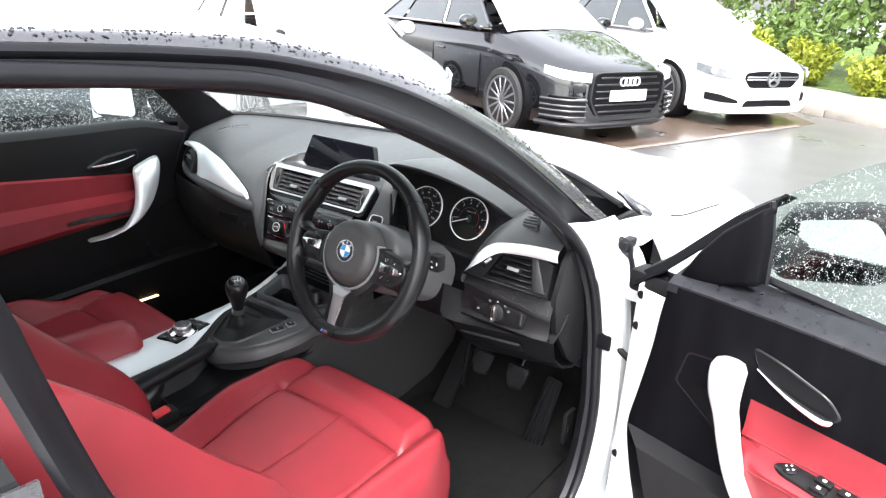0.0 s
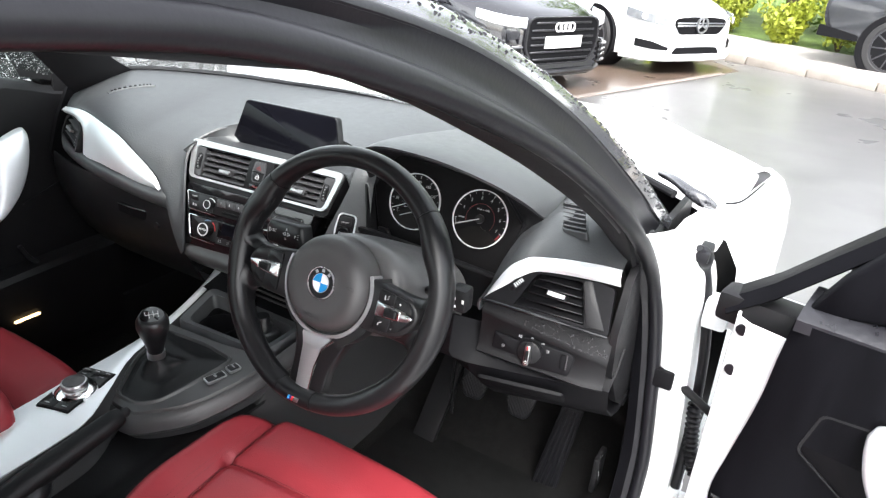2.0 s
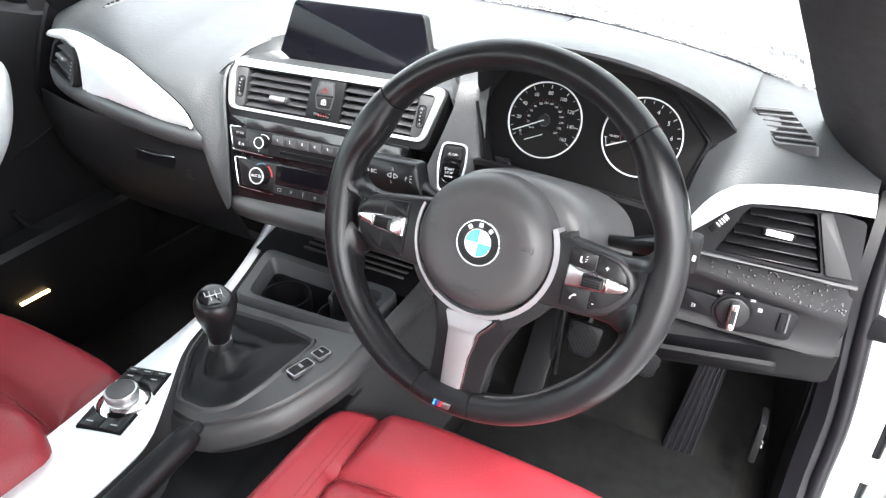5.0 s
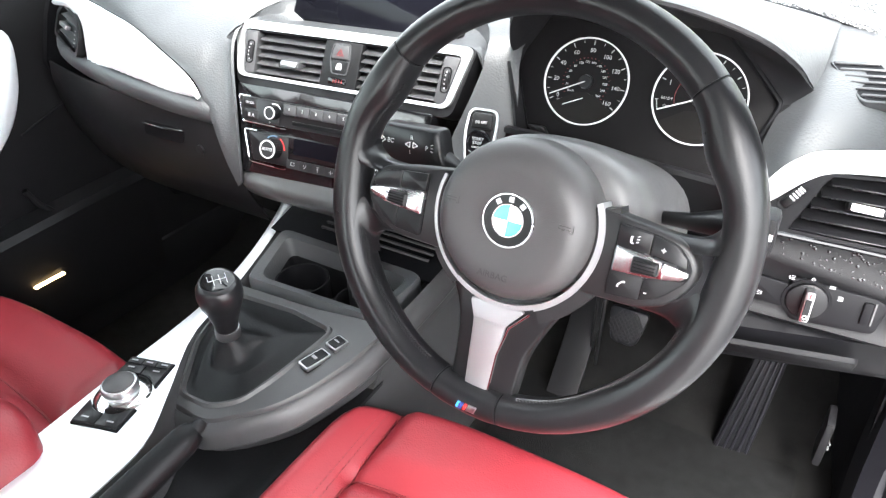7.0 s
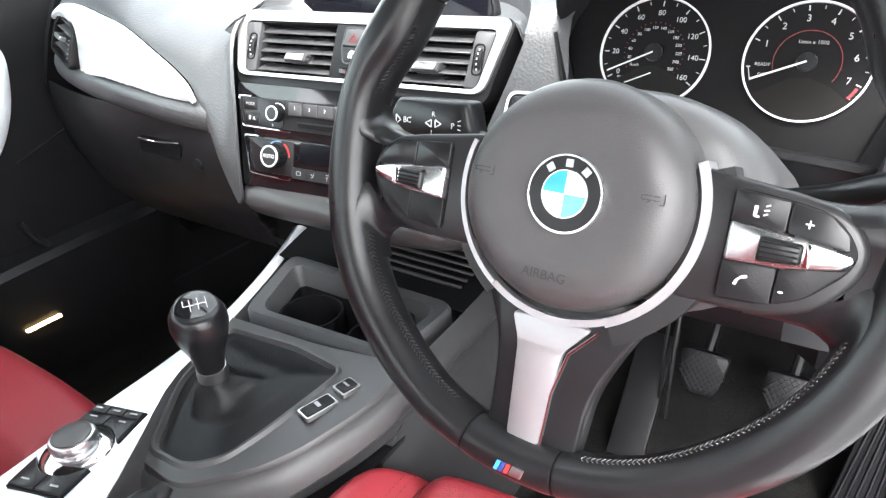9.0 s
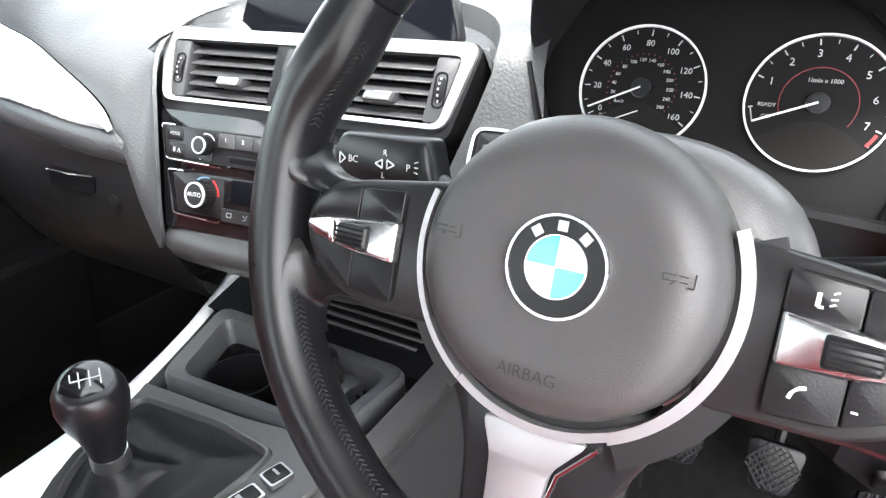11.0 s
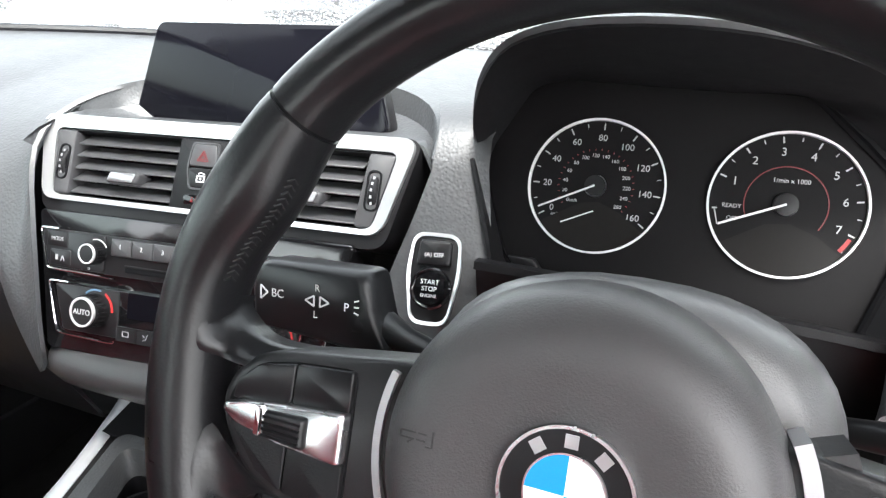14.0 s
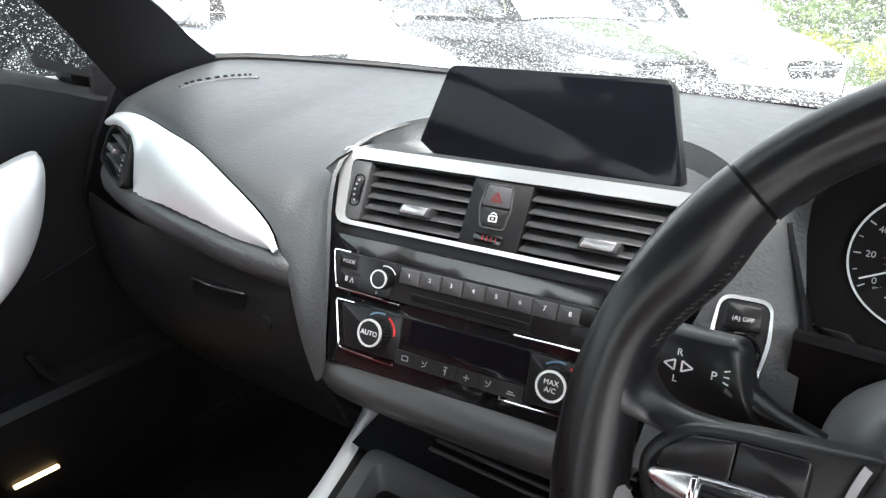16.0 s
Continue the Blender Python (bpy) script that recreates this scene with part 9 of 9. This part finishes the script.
        for y in (0.615, 0.585):
            part("grille_bar", box(bmesh.new(), (0, y, 0.018), (0.84, 0.018, 0.018), FM, bevel=0.005, seg=1), RIM, gr)
        bm = bmesh.new()
        ring(bm, circle(0.098, 36, 0, 0.595), circle(0.080, 36, 0, 0.595), 0.02, 0.045, FM)
        part("badge_ring", bm, RIM, gr)
        for a in (90, 210, 330):
            part("badge_arm", box(bmesh.new(), (0.04, 0, 0.034), (0.085, 0.022, 0.016), FM @ at(0, 0.595) @ Matrix.Rotation(radians(a), 4, "Z"), bevel=0.004, seg=1), RIM, gr)
        part("number_plate", slab(bmesh.new(), rect(0.52, 0.105, 0.008, cx=0, cy=0.405), 0.0, 0.034, FM), PLATE, root)
        part("plate_mark", box(bmesh.new(), (-0.02, 0.40, 0.035), (0.03, 0.045, 0.002), FM), GREYPRINT, root)
        part("centre_intake", slab(bmesh.new(), rounded([(-0.42, 0.255), (0.42, 0.255), (0.36, 0.330), (-0.36, 0.330)], 0.02), -0.01, 0.016, FM), DARKER, root)
        for sy in (-1, 1):
            rows = [[m @ Vector((-s, sy * y, z)) for s, y, z in ((0.005, 0.50, z0), (0.08, 0.66, z0 + 0.02), (0.22, 0.78, z0 + 0.05), (0.42, 0.835, z0 + 0.085))] for z0 in (0.675, 0.63, 0.575)]
            hl = part("headlamp", sheet(bmesh.new(), rows, 0.02), DARKLENS, root, "clear headlamp with silver reflectors")
            for q in ((0.10, 0.655, 0.645), (0.22, 0.765, 0.675)):
                part("reflector", lathe(bmesh.new(), [(0.040, 0.0), (0.036, 0.014), (0.0, 0.016)], m @ Matrix.Translation((-q[0] + 0.035, sy * (q[1] + 0.008), q[2])) @ Matrix.Rotation(radians(90), 4, "Y") @ Matrix.Rotation(radians(-25 * sy), 4, "X"), 16), LENS, hl)
            rows = [[m @ Vector((-s, sy * y, z)) for s, y, z in ((0.0, 0.50, 0.30 + dz * 0.4), (0.08, 0.70, 0.31 + dz), (0.24, 0.815, 0.33 + dz))] for dz in (0.09, 0.05, 0.0)]
            part("side_intake", sheet(bmesh.new(), rows, 0.02), DARKER, root)
        part("front_lip", tube(bmesh.new(), [m @ Vector((-s, y, 0.20)) for s, y in ((0.42, -0.86), (0.12, -0.76), (0.0, -0.55), (-0.05, 0.0), (0.0, 0.55), (0.12, 0.76), (0.42, 0.86))], 0.030, 8), paint, root)
    if style == "plain":
        part("grille", slab(bmesh.new(), rounded([(-0.4, 0.42), (0.4, 0.42), (0.46, 0.60), (-0.46, 0.60)], 0.04), -0.02, 0.01, FM), DARKER, root)
        part("number_plate", slab(bmesh.new(), rect(0.52, 0.112, 0.008, cx=0, cy=0.40), 0.0, 0.024, FM), PLATE, root)
        for sy in (-1, 1):
            rows = [[m @ Vector((-s, sy * y, z0 + s * 0.2)) for s, y in ((0.0, 0.53), (0.06, 0.66), (0.20, 0.77), (0.40, 0.84))] for z0 in (0.68, 0.63, 0.57)]
            part("headlamp", sheet(bmesh.new(), rows, 0.02), LENS, root)
    return root


TINT = mat("tinted_car_window", (0.03, 0.035, 0.037), 0.05, var=0.1, coat=0.8, rvar=0.02)
parked_car("glossy black estate car with wide barred grille, wet", BLACKPAINT, (-1.60, 5.64), -20, 4.9, 1.87, 1.46, "wide_grille", RIM, 0.35, 14, rise=0.12)
parked_car("white saloon car with a round star badge, wet", WHITE, (-0.80, 8.14), -29, 4.7, 1.82, 1.44, "star", RIM, 0.34, 10, rise=0.12)
parked_car("pale silver hatchback parked beside the coupe", GREYPAINT, (-2.62, 3.08), -20, 4.2, 1.80, 1.46, "plain", RIM, 0.32, 8, bonnet=0.03)
parked_car("dark parked hatchback seen through wet side glass", SUVPAINT, (-3.3, 0.35), -20, 4.2, 1.80, 1.48, "plain", RIM, 0.32, 8)
parked_car("white parked car at the end of the row", WHITE, (-4.15, -2.3), -20, 4.3, 1.80, 1.46, "plain", RIM, 0.32, 8)

# road wheels of the coupe
for yw in (1.12, -1.72):
    for sx in (-1, 1):
        wheel_parts(body, Matrix.Rotation(radians(90), 4, "Z"), (yw, -sx * 0.845, 0.31), 0.31, 0.2, sx, RIM, 10)
# dark off-roader beyond the kerb, seen from its tail
sm = Matrix.Translation((1.34, 10.1, 0.02)) @ Matrix.Rotation(radians(-12), 4, "Z")
suv = thing("parked_car", (1.34, 10.1, 0.02), "dark grey off-road car beyond the kerb, tail showing", "car")
prof = [(-0.95, 0.62), (-0.98, 0.85), (-0.93, 1.05), (-0.88, 1.20), (-0.72, 1.72), (1.9, 1.80), (2.5, 1.30), (3.6, 1.15), (3.75, 0.75), (3.7, 0.45), (-0.75, 0.42)]
bm = bmesh.new()
SF = sm @ Matrix(((1, 0, 0, 0), (0, 0, -1, 0), (0, 1, 0, 0), (0, 0, 0, 1)))
slab(bm, rounded(prof, 0.12, 4), -1.95, -0.02, SF, 0.0)
slab(bm, inset(rounded(prof, 0.12, 4), 0.05), -0.02, 0.03, SF, 0.02)
part("body", bm, SUVPAINT, suv, "", 30)
for x in (0.0, 2.85):
    part("wheel_arch", lathe(bmesh.new(), [(0.46, -0.3), (0.46, 0.036), (0.36, 0.036)], sm @ Matrix.Translation((x, 0, 0.38)) @ Matrix.Rotation(radians(90), 4, "X"), 36), DARKER, suv)
    wheel_parts(suv, sm, (x, -0.045, 0.385), 0.385, 0.26, 1, DARKRIM, 10)
part("side_window", slab(bmesh.new(), rounded([(-0.6, 1.22), (1.9, 1.22), (1.6, 1.62), (-0.5, 1.62)], 0.05), 0.02, 0.036, SF), TINT, suv)
part("bumper_trim", slab(bmesh.new(), rounded([(-0.99, 0.45), (-0.46, 0.42), (-0.46, 0.50), (-0.98, 0.60)], 0.03), 0.0, 0.034, SF), DARKER, suv)


# ---- trees and shrubs ----
def leaves(bm_, centre, radius, count, size, rng, squash=0.8):
    vs, fs = [], []
    for _ in range(count):
        d = Vector((rng.gauss(0, 1), rng.gauss(0, 1), rng.gauss(0, 1))).normalized()
        p = Vector(centre) + Vector((d.x, d.y, d.z * squash)) * radius * (0.55 + 0.5 * rng.random())
        a = Vector((rng.gauss(0, 1), rng.gauss(0, 1), rng.gauss(0, 1))).normalized()
        b = a.cross(Vector((rng.gauss(0, 1), rng.gauss(0, 1), rng.gauss(0, 1)))).normalized()
        s = size * rng.uniform(0.6, 1.3)
        q = [p - a * s, p - b * s * 0.45, p + a * s, p + b * s * 0.45]
        bm_.faces.new([bm_.verts.new(v) for v in q])


def tree(label, x, y, h, spread, leafs, seed, count):
    rng = random.Random(seed)
    t = thing("tree", (x, y, 0.1), label, "tree", "trees behind the path")
    trunk = spline([(x, y, 0.0), (x + 0.1, y, h * 0.25), (x - 0.05, y + 0.1, h * 0.5), (x + 0.1, y, h * 0.85)], 10)
    part("trunk", tube(bmesh.new(), trunk, [0.16 - 0.013 * i for i in range(11)], 8), BARK, t)
    clumps = []
    for k in range(16):
        a = rng.uniform(0, 6.28)
        z = rng.uniform(0.06, 1.0) * h
        r = spread * (0.5 + 0.5 * math.sin(math.pi * min(1, z / h * 0.9 + 0.1))) * rng.uniform(0.4, 0.95)
        c = Vector((x + r * math.cos(a), y + r * math.sin(a), z + 0.3))
        clumps.append(c)
        if k < 7:
            base = trunk[min(9, 2 + int(7 * z / h))]
            part("limb", tube(bmesh.new(), [base, base.lerp(c, 0.5) + Vector((0, 0, 0.15)), c], [0.05, 0.035, 0.012], 6), BARK, t)
    bm_ = bmesh.new()
    for c in clumps:
        leaves(bm_, c, spread * rng.uniform(0.32, 0.5), count // 16, 0.085, rng)
    me = bpy.data.meshes.new("crown")
    bm_.to_mesh(me)
    bm_.free()
    me.materials.append(leafs)
    cr = new("crown", me)
    cr.parent = t
    cr.matrix_parent_inverse = world_of(t).inverted()
    return t


spots = [(-7.5, 17.5, 7.0, 2.4, LEAF2), (-4.6, 16.2, 6.5, 2.2, LEAF), (-2.4, 15.4, 6.2, 2.0, LEAF), (-0.4, 14.2, 5.8, 1.9, LEAF2), (1.3, 13.9, 6.2, 2.0, LEAF), (3.0, 12.9, 6.0, 2.0, LEAF), (4.8, 12.2, 6.0, 2.0, LEAF2), (6.8, 11.3, 6.0, 2.2, LEAF), (-10.5, 19.5, 7.5, 2.6, LEAF), (9.2, 10.6, 6.0, 2.3, LEAF)]
for i, (x, y, h, s, lm_) in enumerate(spots):
    tree("broad leafy green tree behind the path", x, y, h, s, lm_, 40 + i, 5200)


def shrub(x, y, h, r, seed):
    rng = random.Random(seed)
    s = thing("shrub", (x, y, 0.1), "bright yellow-green shrub at the edge of the path", "shrub", "shrubs by the path")
    bm_ = bmesh.new()
    for k in range(9):
        a = rng.uniform(0, 6.28)
        top = Vector((x + r * rng.uniform(0.2, 1) * math.cos(a), y + r * rng.uniform(0.2, 1) * math.sin(a), h * rng.uniform(0.5, 1.0)))
        part("stem", tube(bmesh.new(), [Vector((x, y, 0.05)), Vector((x, y, 0.0)).lerp(top, 0.6), top], [0.015, 0.01, 0.004], 5), BARK, s)
        for q in range(4):
            leaves(bm_, Vector((x, y, 0.1)).lerp(top, 0.35 + 0.2 * q), r * 0.32, 60, 0.055, rng, 1.1)
    me = bpy.data.meshes.new("foliage")
    bm_.to_mesh(me)
    bm_.free()
    me.materials.append(LEAF3)
    fo_b = new("foliage", me)
    fo_b.parent = s
    fo_b.matrix_parent_inverse = world_of(s).inverted()


for i, (x, y, h, r) in enumerate([(-1.35, 13.2, 0.9, 0.5), (-0.2, 12.4, 0.85, 0.5), (0.65, 12.1, 1.25, 0.55), (1.7, 11.7, 1.0, 0.5), (2.9, 11.0, 0.9, 0.5), (-2.6, 13.9, 1.0, 0.5)]):
    shrub(x, y, h, r, 90 + i)

for ob in list(bpy.data.objects):
    if ob.type == "MESH" and ob.data.materials and ob.data.materials[0] in (GLASS, WETGLASS, DROPGLASS, WATER):
        ob.visible_shadow = False
